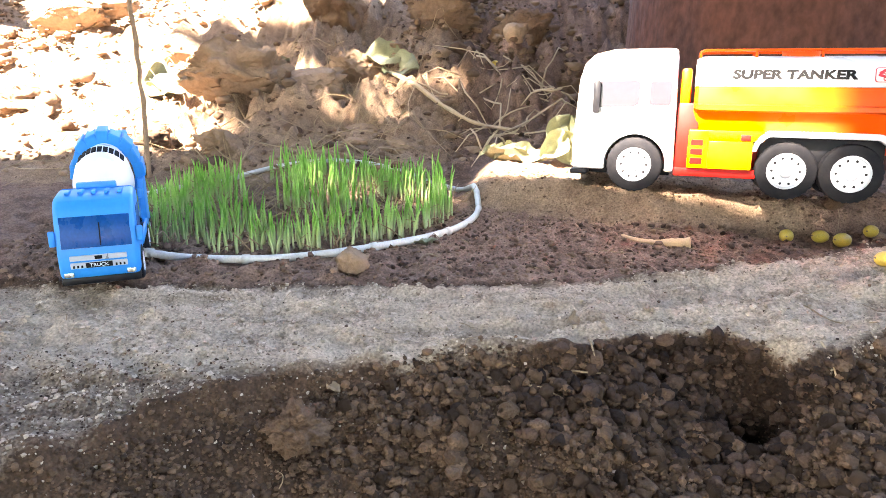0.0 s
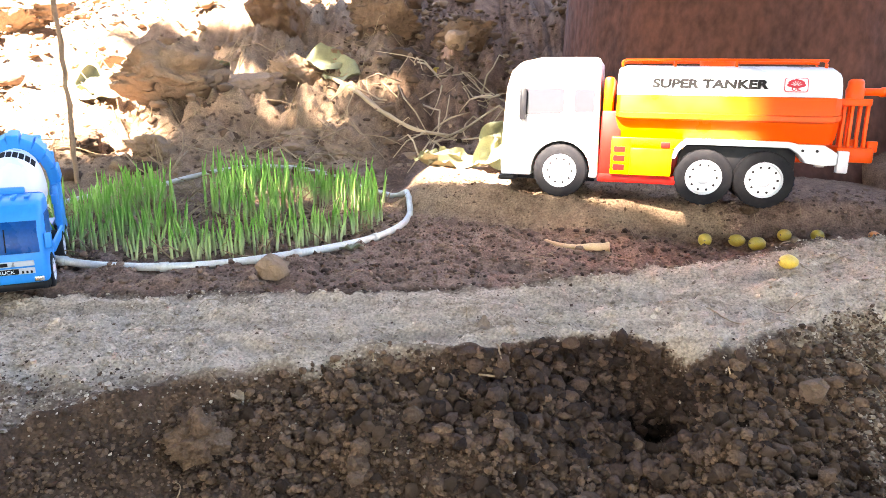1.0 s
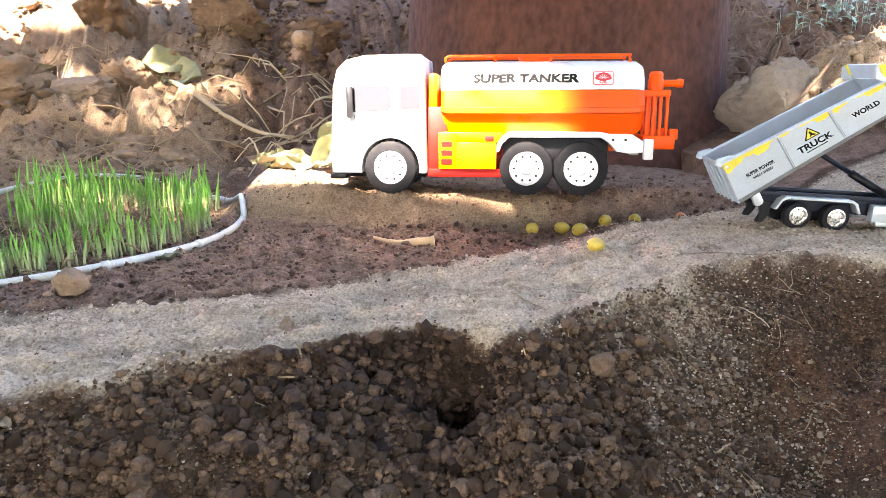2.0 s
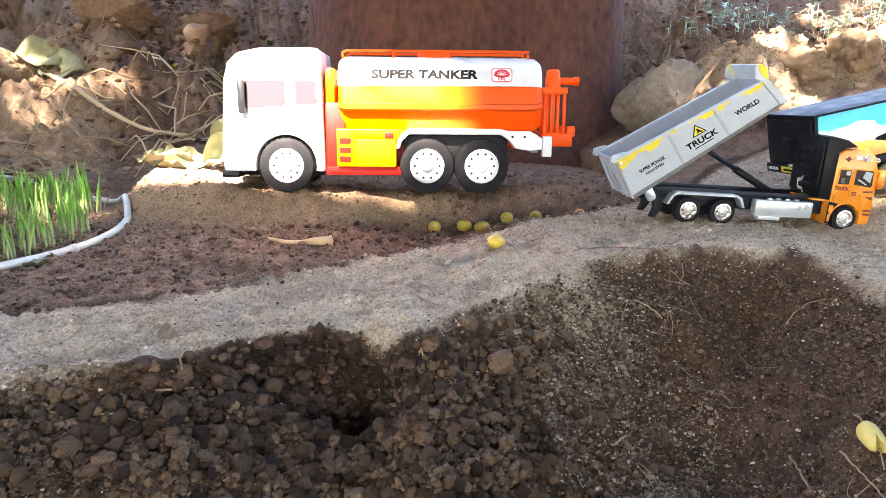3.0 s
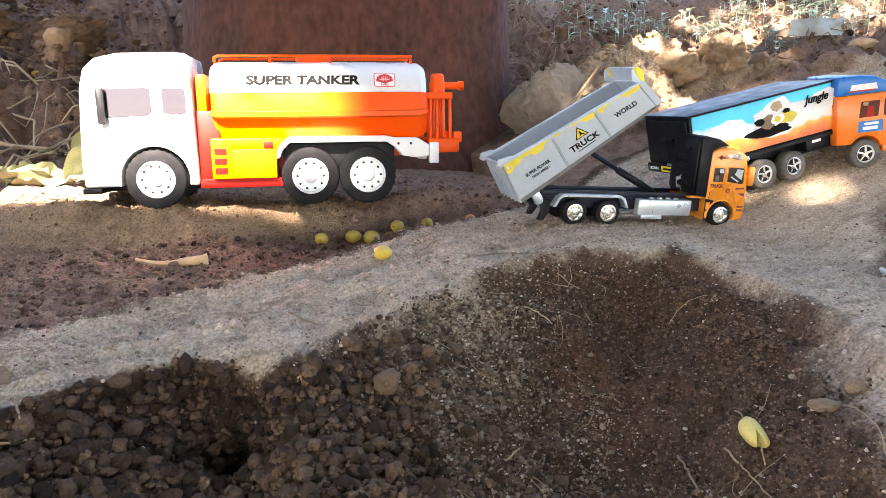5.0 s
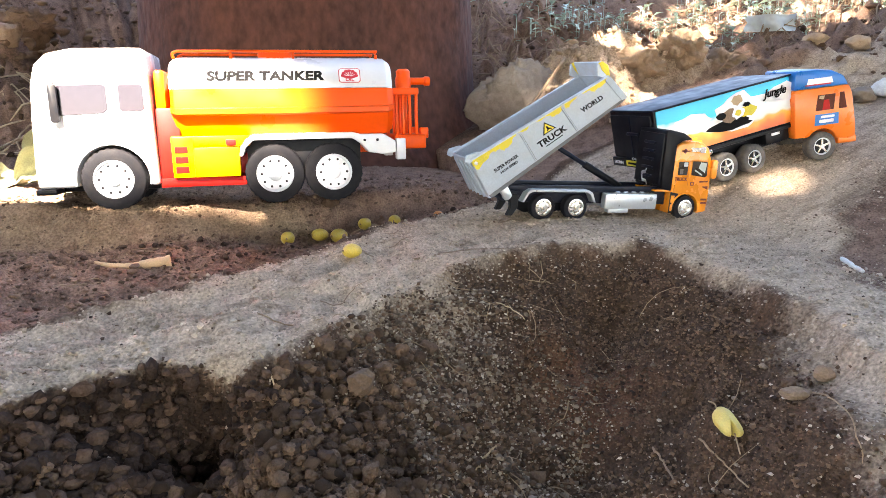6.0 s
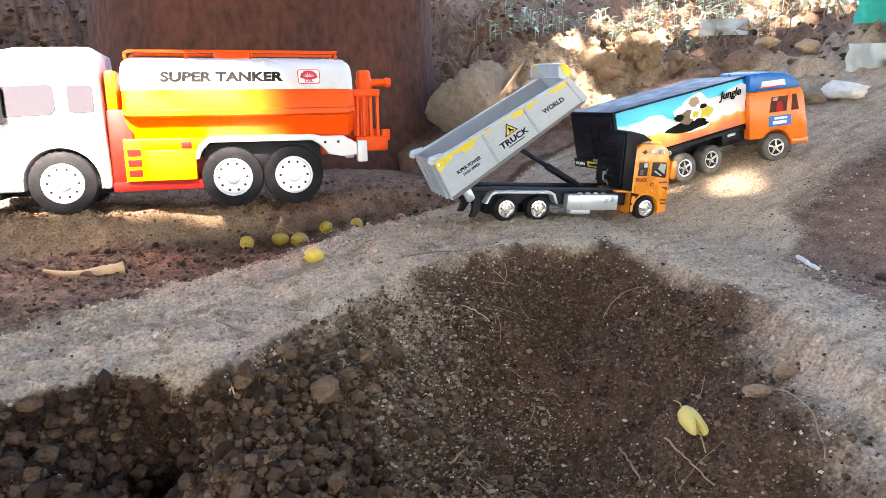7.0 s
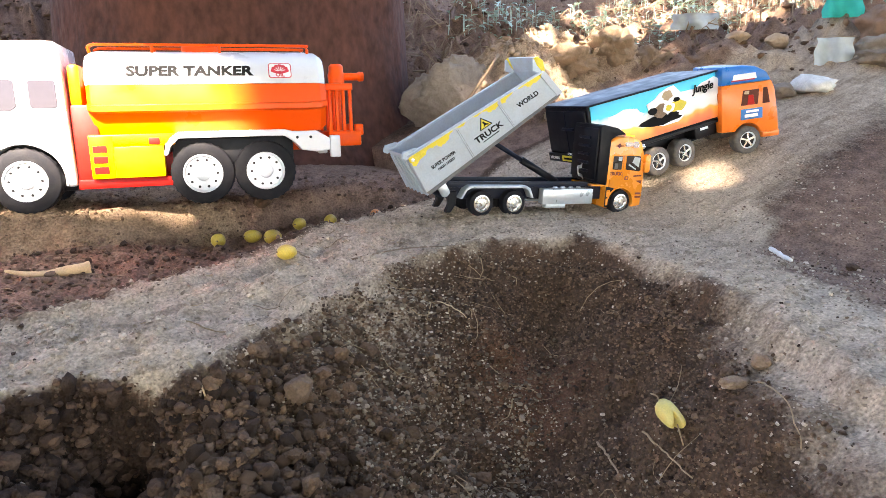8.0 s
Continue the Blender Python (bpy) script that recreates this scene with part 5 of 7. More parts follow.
    part("windscreen", prism([(0.2143, 0.052), (0.2118, 0.08), (0.2108, 0.08), (0.213, 0.052)], -0.023, 0.023, 0.0004, 1), "glass", t)
    part("grille", prism([(0.2152, 0.014), (0.2152, 0.045), (0.213, 0.045), (0.213, 0.014)], -0.021, 0.021, 0.0006, 1), "black", t)
    # the raised bed: its own x runs along the floor from the rear lower corner
    tilt = Matrix.Translation((-0.067, 0, 0.025)) @ Matrix.Rotation(radians(-36.6), 4, "Y")
    L, H, B = 0.1946, 0.0482, 0.0325

    def bed_part(name, bm, mat, label=""):
        ob = part(name, bm, mat, t, label)
        ob.matrix_local = tilt
        return ob
    for s in (1, -1):
        side = [(0, 0.004), (L, 0.004), (L, H), (0, H)]
        bed_part("bed_side", prism(side, s * B - 0.0012, s * B + 0.0012, 0.0006, 1), "bed", "grey bed side with flaking yellow paint")
        bed_part("bed_skirt", prism([(0.002, -0.001), (L - 0.004, -0.001), (L, 0.0045), (0, 0.0045)], s * (B - 0.003) - 0.0035, s * (B - 0.003) + 0.0038, 0.001, 1), "bed_dark")
        bed_part("top_rim", box((0.0, s * B - 0.0028, H - 0.0005), (L, s * B + 0.0022, H + 0.0024), 0.0008), "bed_inside")
        for x in (0.066, 0.1245):
            bed_part("rib", box((x - 0.0009, s * (B + 0.0016) - 0.0012, 0.0045), (x + 0.0009, s * (B + 0.0016) + 0.0012, H - 0.003), 0.0005, 1), "bed")
            bed_part("rib_groove", box((x + 0.0009, s * (B + 0.0012) - 0.0003, 0.0045), (x + 0.0016, s * (B + 0.0012) + 0.0003, H - 0.004), 0), "bed_dark")
        bed_part("front_post", box((L - 0.0075, s * (B + 0.0014) - 0.001, 0.003), (L + 0.001, s * (B + 0.0014) + 0.001, H), 0.0006, 1), "bed")
        wing = [(L - 0.006, H), (L + 0.001, H), (L + 0.008, H + 0.016), (L + 0.006, H + 0.026), (L - 0.001, H + 0.026), (L - 0.011, H + 0.010)]
        bed_part("front_wing", prism(wing, s * B - 0.0014, s * B + 0.0014, 0.0008, 1), "bed_inside")
        tip = [(L - 0.002, H - 0.001), (L + 0.002, H), (L + 0.009, H + 0.016), (L + 0.007, H + 0.0265), (L + 0.001, H + 0.0265), (L - 0.002, H + 0.014)]
        bed_part("wing_tip", prism(tip, s * B - 0.0018, s * B + 0.0018, 0.0008, 1), "flake", "worn yellow corner of the bed")
        lip = [(-0.003, H - 0.002), (0.018, H), (0.012, H + 0.005), (-0.002, H + 0.008), (-0.007, H + 0.003)]
        bed_part("rear_wing", prism(lip, s * B - 0.0014, s * B + 0.0014, 0.0008, 1), "bed_inside")
        bed_part("rear_flake", prism([(0.001, H - 0.011), (0.004, H - 0.013), (0.012, H - 0.009), (0.02, H - 0.008), (0.025, H - 0.003), (0.02, H - 0.0005), (0.002, H - 0.0005)], s * (B + 0.0013) - 0.0002, s * (B + 0.0013) + 0.0002, 0), "flake")
        bed_part("hinge_arm", prism(rounded(0.016, -0.017, 0.026, 0.002, 0.004), s * 0.024 - 0.003, s * 0.024 + 0.003, 0.001, 2), "silver")
        bed_part("tail_pin", lathe([(0.002, s * (B - 0.002)), (0.002, s * (B + 0.003)), (0.001, s * (B + 0.0035))], 12, at=(0.004, 0, H - 0.005)), "chrome")
        y = s * (B + 0.0013)
        left = s > 0
        for text, size, x, z, w in (("WORLD", 0.0098, 0.1575, 0.0225, 0.030), ("TRUCK", 0.0108, 0.0965, 0.0155, 0.039), ("SUPER POWER", 0.0054, 0.035, 0.022, 0.033), ("HIGH SPEED", 0.004, 0.036, 0.0165, 0.023)):
            o = lettering(text, size, on_side(x, y, z, left), "ink", t, "bed_lettering", w, bold=size * 0.035)
            o.matrix_local = tilt
        bars = bed_part("small_print", box((0.085, min(y, y + s * 0.0003), 0.012), (0.108, max(y, y + s * 0.0003), 0.0131), 0), "ink")
        tri = bed_part("warning_sign", prism([(0.0885, 0.0265), (0.1065, 0.0265), (0.0975, 0.0415)], y - s * 0.0002, y + s * 0.0003, 0), "ink")
        tri = bed_part("warning_ground", prism([(0.0907, 0.0277), (0.1043, 0.0277), (0.0975, 0.0392)], y - s * 0.0002, y + s * 0.0006, 0), "flake")
        tri = bed_part("warning_shape", prism([(0.0945, 0.0285), (0.0965, 0.0315), (0.096, 0.035), (0.098, 0.0355), (0.099, 0.032), (0.102, 0.0295), (0.101, 0.0282), (0.098, 0.03)], y - s * 0.0002, y + s * 0.0009, 0), "ink")
    bed_part("bed_floor", box((0.0, -B, 0.0), (L, B, 0.004), 0.0006, 1), "bed_inside", "bare grey bed floor")
    bed_part("headboard", box((L - 0.0025, -B, 0.003), (L, B, H + 0.003), 0.0006, 1), "bed_inside")
    bed_part("headboard_visor", prism([(L - 0.002, H + 0.002), (L + 0.001, H + 0.002), (L + 0.007, H + 0.0265), (L + 0.004, H + 0.0265)], -B, B, 0.0006, 1), "bed_inside")
    gate = [(-0.0005, 0.001), (0.002, 0.001), (0.002, H + 0.001), (-0.0005, H + 0.001)]
    bed_part("tailgate", prism(gate, -B + 0.0012, B - 0.0012, 0.0006, 1), "bed", "grey tailgate")
    for k in range(5):
        y = -B + 0.008 + (2 * B - 0.016) * k / 4
        bed_part("gate_rib", prism([(-0.0035, 0.003), (-0.0003, 0.003), (-0.0003, H - 0.003), (-0.0025, H - 0.003)], y - 0.001, y + 0.001, 0.0004, 1), "bed")
    bed_part("bed_beam", box((0.025, -0.012, -0.008), (0.17, 0.012, 0.0005), 0.001), "bed_dark")
    part("ram_mount", box((0.104, -0.008, 0.034), (0.12, 0.008, 0.0415), 0.001), "black", t)
    part("spare_ring", lathe([(0.0035, 0.0412), (0.0045, 0.0412), (0.0045, 0.0422), (0.0035, 0.0422)], 18, "z", (0.125, -0.009, 0)), "silver", t)
    reshape(t, lambda x, y, z: (x if x < 0.07 else x * 1.08 - 0.0056 if x < 0.135 else 0.1448 + (x - 0.135) * 0.96, y, z * 0.95), lambda x, y, z: (x + z * (0.087 - 1.35 * x), y, z * (1 - 1.49 * max(x, 0.0))))
    a, b = Vector((0.112, 0, 0.036)), tilt @ Vector((0.105, 0, -0.006))
    tube("ram_sleeve", [a, a.lerp(b, 0.55)], 0.0042, "black", t, 14)
    tube("ram_rod", [a.lerp(b, 0.5), b], 0.0028, "navy", t, 12)
    return t


def build_box_truck(m, tractor):
    """Articulated box lorry with printed sides; x = 0 at the third axle from behind; tractor: where its front axle stands, near side."""
    t = thing("toy_box_truck", m, "toy box lorry with printed blue sides and orange cab", "toy truck")
    W, R = 0.036, 0.019
    for s in (1, -1):
        for x in (-0.090, -0.045, 0.0):
            wheel(t, x, s * 0.041, R, R, 0.018, s, "rubber_grey", "rim_white", "spokes", 0.0004, 0.6)
        front = wheel(t, 0, 0, 0, R, 0.018, s, "rubber_grey", "rim_white", "spokes", 0.0004, 0.6)
        front.matrix_local = m.inverted() @ tractor @ pose(0, 0.009 if s < 0 else 0.0775, R)
    part("chassis", box((-0.115, -0.02, 0.022), (0.085, 0.012, 0.047), 0.001), "black", t)
    part("hitch", box((0.0585, -0.03, 0.03), (0.075, 0.03, 0.09), 0.002), "black", t)
    part("box_body", box((-0.132, -W + 0.0012, 0.044), (0.056, W - 0.0012, 0.1135), 0.0012), "black", t, "black box body")
    part("roof_edge", box((-0.134, -W - 0.0005, 0.1125), (0.0575, W + 0.0005, 0.1155), 0.0008), "navy", t)
    for s in (1, -1):
        y = s * (W - 0.001)
        pn = part("printed_panel", prism([(-0.129, 0.048), (0.054, 0.048), (0.054, 0.1122), (-0.129, 0.1122)], y - s * 0.0005, y + s * 0.0008, 0.0002, 1), "panel", t, "printed panel, blue sky over orange ground")
        y2 = y + s * 0.0009
        lettering("OUTDOOR", 0.0075, on_side(-0.1, y2 + s * 0.0014, 0.0605, s > 0), "red_ink", t, "panel_lettering", 0.026)
        lettering("ADVENTURE", 0.0075, on_side(-0.099, y2 + s * 0.0014, 0.0535, s > 0), "red_ink", t, "panel_lettering", 0.031)
        lettering("Jungle", 0.0155, on_side(0.031, y2 + s * 0.0014, 0.092, s > 0), "ink", t, "panel_script", 0.034, slant=0.3, bold=0.0004)
        for k, (x, z, w) in enumerate(((0.03, 0.0885, 0.024), (0.032, 0.0845, 0.02))):
            part("print_bar", box((x - w / 2, min(y2, y2 + s * 0.0002), z), (x + w / 2, max(y2, y2 + s * 0.0002), z + 0.0018), 0), "white_ink", t)
        r = random.Random(5)
        for cx, cz, rx, rz, mat in ((-0.005, 0.091, 0.03, 0.008, "white_ink"), (0.028, 0.09, 0.02, 0.011, "white_ink"), (-0.085, 0.084, 0.03, 0.011, "white_ink"), (-0.1, 0.0585, 0.024, 0.008, "flake"), (-0.022, 0.083, 0.024, 0.019, "white_ink"), (-0.03, 0.0705, 0.024, 0.0055, "ink"), (-0.031, 0.081, 0.011, 0.007, "root"), (-0.012, 0.081, 0.012, 0.0055, "flake"), (-0.022, 0.082, 0.0065, 0.0065, "white_ink"), (-0.022, 0.082, 0.0042, 0.0042, "flake"), (-0.022, 0.0965, 0.006, 0.005, "pale_stick"), (-0.041, 0.083, 0.005, 0.004, "ink"), (-0.012, 0.089, 0.004, 0.0025, "ink")):
            if rx < 0.025 and mat not in ("flake",) or cx == -0.012:
                cx, cz, rx, rz = -0.022 + (cx + 0.022) * 1.25, 0.081 + (cz - 0.081) * 1.2, rx * 1.25, rz * 1.3
            o = [(cx + rx * (1 + r.uniform(-0.2, 0.2)) * math.cos(a * math.pi / 8), cz + rz * (1 + r.uniform(-0.2, 0.2)) * math.sin(a * math.pi / 8)) for a in range(16)]
            part("print_shape", prism(o, y2 - s * 0.0003, y2 + s * 0.0001, 0), mat, t)
            y2 += s * 0.0001
        part("under_box", box((0.016, min(y, y - s * 0.02), 0.028), (0.05, max(y, y - s * 0.02), 0.043), 0.001), "black", t)
        part("under_mark", box((0.024, min(y, y + s * 0.0004), 0.037), (0.036, max(y, y + s * 0.0004), 0.04), 0), "white_ink", t)
        part("side_rail", box((-0.13, min(y - s * 0.002, y + s * 0.001), 0.041), (0.055, max(y - s * 0.002, y + s * 0.001), 0.0455), 0.0006, 1), "black", t)
    part("rear_door", box((-0.1345, -W + 0.004, 0.05), (-0.1318, W - 0.004, 0.108), 0.0008), "black", t)
    part("door_seam", box((-0.1353, -0.0006, 0.051), (-0.1343, 0.0006, 0.107), 0), "navy", t)
    part("door_latch", box((-0.1375, -0.013, 0.081), (-0.1343, 0.005, 0.085), 0.0008), "navy", t)
    part("tail_bar", box((-0.1355, -W, 0.036), (-0.128, W, 0.0465), 0.001), "black", t)
    part("rear_plate", box((-0.1364, -0.016, 0.038), (-0.1353, 0.012, 0.0445), 0.0003, 1), "flake", t, "yellow plate")
    part("plate_bar", box((-0.1369, -0.012, 0.0402), (-0.1363, 0.008, 0.0424), 0), "ink", t)
    turn = Matrix.Translation((-0.1358, 0, 0.0392)) @ pose(0, 0, 0, 90, 0, -90)
    for word, y in (("HORN", 0.025), ("PLEASE", -0.026), ("OK", -0.002)):
        lettering(word, 0.0052, Matrix.Translation((0, y, 0 if word != "OK" else 0.0065)) @ turn, "white_ink", t, "tail_lettering")
    # cab
    fx = 0.097
    o = [(0.0585, 0.028), (0.072, 0.028)] + [(fx - 0.021 * math.cos(radians(a)), 0.0168 + 0.021 * math.sin(radians(a))) for a in range(30, 166, 15)]
    o += [(0.134, 0.02), (0.144, 0.022), (0.143, 0.045), (0.138, 0.082), (0.133, 0.094), (0.0585, 0.094)]
    part("cab", prism(o, -W + 0.001, W - 0.001, 0.0025, 2), "orange", t, "bright orange cab")
    dome = [(0.0585, 0.0935), (0.134, 0.0935), (0.126, 0.107), (0.11, 0.1155), (0.09, 0.119), (0.0605, 0.1195)]
    part("roof_cap", prism(dome, -W + 0.002, W - 0.002, 0.003, 2), "azure", t, "blue roof cap")
    for s in (1, -1):
        y = s * (W - 0.001)
        def plate(name, outline, mat, d=0.0006):
            return part(name, prism(outline, y - s * 0.001, y + s * d, 0.0003, 1), mat, t)
        plate("door_window", [(0.087, 0.063), (0.112, 0.063), (0.114, 0.084), (0.09, 0.084)], "cab_inside")
        plate("front_window", [(0.119, 0.063), (0.13, 0.063), (0.126, 0.085), (0.12, 0.085)], "cab_inside")
        plate("seat_shape", [(0.096, 0.0635), (0.107, 0.0635), (0.105, 0.077), (0.098, 0.077)], "red", 0.0009)
        plate("light_shape", [(0.091, 0.079), (0.098, 0.078), (0.099, 0.083), (0.092, 0.083)], "pale_stick", 0.0009)
        plate("door_panel", [(0.086, 0.043), (0.119, 0.043), (0.119, 0.058), (0.087, 0.058)], "azure")
        plate("door_print", rounded(0.092, 0.046, 0.112, 0.0505, 0.001), "white_ink", 0.0009)
        plate("door_print", rounded(0.094, 0.0525, 0.113, 0.0558, 0.001), "white_ink", 0.0009)
        plate("roof_print", [(0.075, 0.099), (0.111, 0.099), (0.109, 0.107), (0.077, 0.107)], "white_ink", -0.0002)
        plate("roof_print", [(0.073, 0.0975), (0.108, 0.0975), (0.108, 0.0995), (0.073, 0.0995)], "red_ink", 0.0)
    part("windscreen", prism([(0.1435, 0.06), (0.1395, 0.085), (0.138, 0.085), (0.1415, 0.06)], -0.028, 0.028, 0.0004, 1), "black", t)
    part("bumper", box((0.12, -W + 0.002, 0.014), (0.146, W - 0.002, 0.024), 0.002), "orange", t)
    hitch = m.inverted() @ tractor
    for o in list(t.children):
        if o.type == "MESH" and not o.children and min(v.co.x for v in o.data.vertices) > 0.0575:
            for v in o.data.vertices:
                v.co = hitch @ Vector(((v.co.x - 0.097) * 0.96, (v.co.y + 0.036) * 1.2, v.co.z * 0.95 + 0.006))
        elif o.type == "MESH" and not o.children:
            for v in o.data.vertices:
                x, y, z = v.co
                v.co = (-0.144 + (x + 0.132) * 1.128, y * 1.34, 0.049 + (z - 0.044) * 0.92 if z > 0.044 else z * 1.11)
    return t


def build_mixer(m):
    """Blue concrete mixer lorry; x = 0 at its front."""
    t = thing("toy_mixer_truck", m, "blue plastic toy concrete mixer lorry with a white drum", "toy truck")
    W, R = 0.043, 0.017
    cab = [(0, 0.012), (0.001, 0.036), (-0.003, 0.062), (-0.010, 0.083), (-0.02, 0.09), (-0.055, 0.092), (-0.06, 0.088), (-0.06, 0.012)]
    part("cab", prism(cab, -W, W, 0.006, 3), "blue", t, "bright blue cab")
    part("windscreen", prism([(0.0012, 0.043), (-0.0058, 0.0725), (-0.0085, 0.0725), (-0.001, 0.043)], -W + 0.006, W - 0.006, 0.0008, 2), "blue_glass", t)
    part("wiper", prism([(0.0014, 0.045), (-0.0035, 0.066), (-0.0045, 0.066), (0.0004, 0.045)], 0.0035, 0.0047, 0.0002, 1), "ink", t)
    for k in range(5):
        part("roof_groove", box((-0.04, -0.028 + 0.014 * k - 0.0025, 0.0905), (-0.022, -0.028 + 0.014 * k + 0.0025, 0.0935), 0.001), "blue", t)
    part("roof_horn", box((-0.058, -0.022, 0.091), (-0.05, 0.022, 0.0975), 0.0015), "blue", t)
    part("grille_strip", prism([(0.0022, 0.031), (0.0022, 0.036), (0.0, 0.036), (0.0, 0.031)], -0.03, 0.03, 0.0004, 1), "silver", t)
    part("grille_mark", prism([(0.0028, 0.0318), (0.0028, 0.0352), (0.0015, 0.0352), (0.0015, 0.0318)], -0.004, 0.004, 0.0003, 1), "ink", t)
    part("plate_strip", prism([(0.0022, 0.0225), (0.0022, 0.028), (0.0, 0.028), (0.0, 0.0225)], -0.03, 0.03, 0.0004, 1), "silver", t)
    part("plate_ground", prism([(0.0026, 0.0228), (0.0026, 0.0277), (0.0015, 0.0277), (0.0015, 0.0228)], -0.014, 0.014, 0.0002, 1), "ink", t)
    lettering("TRUCK", 0.0045, Matrix.Translation((0.0028, 0, 0.0238)) @ pose(0, 0, 0, 90, 0, 90), "white_ink", t, "front_lettering", 0.02)
    for s in (1, -1):
        for k in range(3):
            part("check", prism([(0.0027, 0.0232), (0.0027, 0.0255), (0.0018, 0.0255), (0.0018, 0.0232)], s * (0.017 + 0.0042 * k), s * (0.019 + 0.0042 * k), 0.0001, 1), "ink", t)
        part("headlamp", prism(rounded(-0.002, 0.0145, 0.0016, 0.019, 0.001), s * 0.028, s * 0.038, 0.0006, 1), "chrome", t)
        part("wing_mirror", box((-0.008, s * (W + 0.003) - 0.0035, 0.045), (-0.003, s * (W + 0.003) + 0.0035, 0.06), 0.0015), "blue", t)
        part("side_window", prism([(-0.05, 0.052), (-0.016, 0.052), (-0.02, 0.076), (-0.05, 0.076)], s * W - 0.001, s * W + 0.0006, 0.0004, 1), "blue_glass", t)
        for x in (-0.03, -0.135, -0.17):
            wheel(t, x, s * (W - 0.006), R, R, 0.015, s, "tyre", "rim_white", "holes", 0.0004)
        part("side_guard", box((-0.195, s * W - 0.003, 0.026), (-0.062, s * W + 0.001, 0.036), 0.0015), "blue", t)
        part("drum_stay", prism([(-0.195, 0.03), (-0.165, 0.03), (-0.175, 0.095), (-0.19, 0.112), (-0.2, 0.112)], s * 0.036 - 0.003, s * 0.036 + 0.003, 0.0012, 2), "blue", t)
        part("stay_step", box((-0.165, s * 0.038 - 0.003, 0.06), (-0.145, s * 0.038 + 0.004, 0.07), 0.001), "blue", t)
    part("bumper", box((-0.03, -W + 0.001, 0.006), (-0.001, W - 0.001, 0.0135), 0.002), "black", t)
    part("chassis", box((-0.2, -0.03, 0.02), (-0.05, 0.03, 0.036), 0.0015), "blue", t)
    drum = lathe([(0.012, 0.0), (0.024, 0.004), (0.031, 0.02), (0.036, 0.045), (0.036, 0.062), (0.031, 0.085), (0.022, 0.112), (0.018, 0.128), (0.01, 0.129)], 40, "x")
    d = part("drum", drum, "white", t, "white mixing drum")
    d.matrix_local = Matrix.Translation((-0.066, 0, 0.066)) @ Matrix.Rotation(radians(17), 4, "Y") @ Matrix.Rotation(math.pi, 4, "Z")
    for k in range(9):
        a = -0.75 + 0.19 * k
        b = part("drum_print", box((0.055, -0.0028, 0.0352), (0.067, 0.0028, 0.0368), 0.0003, 1), "ink", d)
        b.matrix_local = Matrix.Rotation(a, 4, "X")
    hood = [(-0.21, 0.1), (-0.188, 0.1), (-0.186, 0.118), (-0.192, 0.128), (-0.206, 0.13), (-0.214, 0.12)]
    part("hopper", prism(hood, -0.026, 0.026, 0.002, 2), "blue", t, "blue filling hopper")
    bm = bmesh.new()
    steps = 11
    for k in range(steps):
        a = radians(-12 + 204 * k / (steps - 1))
        far = 0.047 if k % 2 else 0.0448
        c = box((-0.012, -0.0075, 0.033), (0.010, 0.0075, far), 0.0012, 1)
        c.transform(Matrix.Translation((-0.172, 0, 0.084)) @ Matrix.Rotation(radians(12), 4, "Y") @ Matrix.Diagonal((1, 1, 1.12, 1)) @ Matrix.Rotation(a - math.pi / 2, 4, "X"))
        me = bpy.data.meshes.new("tmp")
        c.to_mesh(me)
        c.free()
        bm.from_mesh(me)
        bpy.data.meshes.remove(me)
    part("drum_frame", bm, "blue", t, "stepped blue arch round the drum")
    for s in (1, -1):
        part("frame_leg", box((-0.19, s * 0.04 - 0.004, 0.03), (-0.15, s * 0.04 + 0.004, 0.08), 0.0015), "blue", t)
    for o in t.children:
        if o.name.split(".")[0] in ("cab", "windscreen", "wiper", "roof_groove", "roof_horn", "side_window", "wing_mirror", "grille_strip", "grille_mark"):
            for v in o.data.vertices:
                v.co.z *= 0.96
    return t


def on_slope(a, b, side_mm=0.0):
    """Pose whose x runs from ground point a to b, standing upright across."""
    a, b = Vector(a), Vector(b)
    x = (b - a).normalized()
    y = Vector((0, 0, 1)).cross(x).normalized()
    z = x.cross(y)
    return Matrix.Translation(a) @ Matrix((x, y, z)).transposed().to_4x4()


build_tanker(pose(0.2425, 0.916, 0.0215, 0, 0, 164.7) @ pose(0, 0.055, 0.034, 4) @ pose(0, -0.055, -0.034))
H0 = Vector((0.180, -0.038, -0.0115))
near = Vector((0.654, 0.656, 0.004))
tip_x = H0.normalized()
tip_y = Vector((0, 0, 1)).cross(tip_x).normalized()
tip_at = near + tip_y * 0.029
build_tipper(on_slope(tip_at, tip_at + H0))
bx = Matrix.Rotation(radians(-8.4), 3, "Z") @ Matrix.Rotation(radians(-11.5), 3, "Y") @ Vector((1, 0, 0))
by = Vector((0, 0, 1)).cross(bx).normalized()
bo = Vector((0.9776, 0.6272, 0.0367)) + by * 0.05
tx = Matrix.Rotation(radians(-26), 3, "Z") @ Matrix.Rotation(radians(-7), 3, "Y") @ Vector((1, 0, 0))
ta = Vector((1.064, 0.595, 0.053))
build_box_truck(on_slope(bo, bo + bx) @ pose(0, 0, 0, -2.5), on_slope(ta, ta + tx))
build_mixer(pose(-0.301, 0.570, -0.019, 0, 0, -66) @ Matrix.Diagonal((0.9, 0.78, 0.98, 1)))

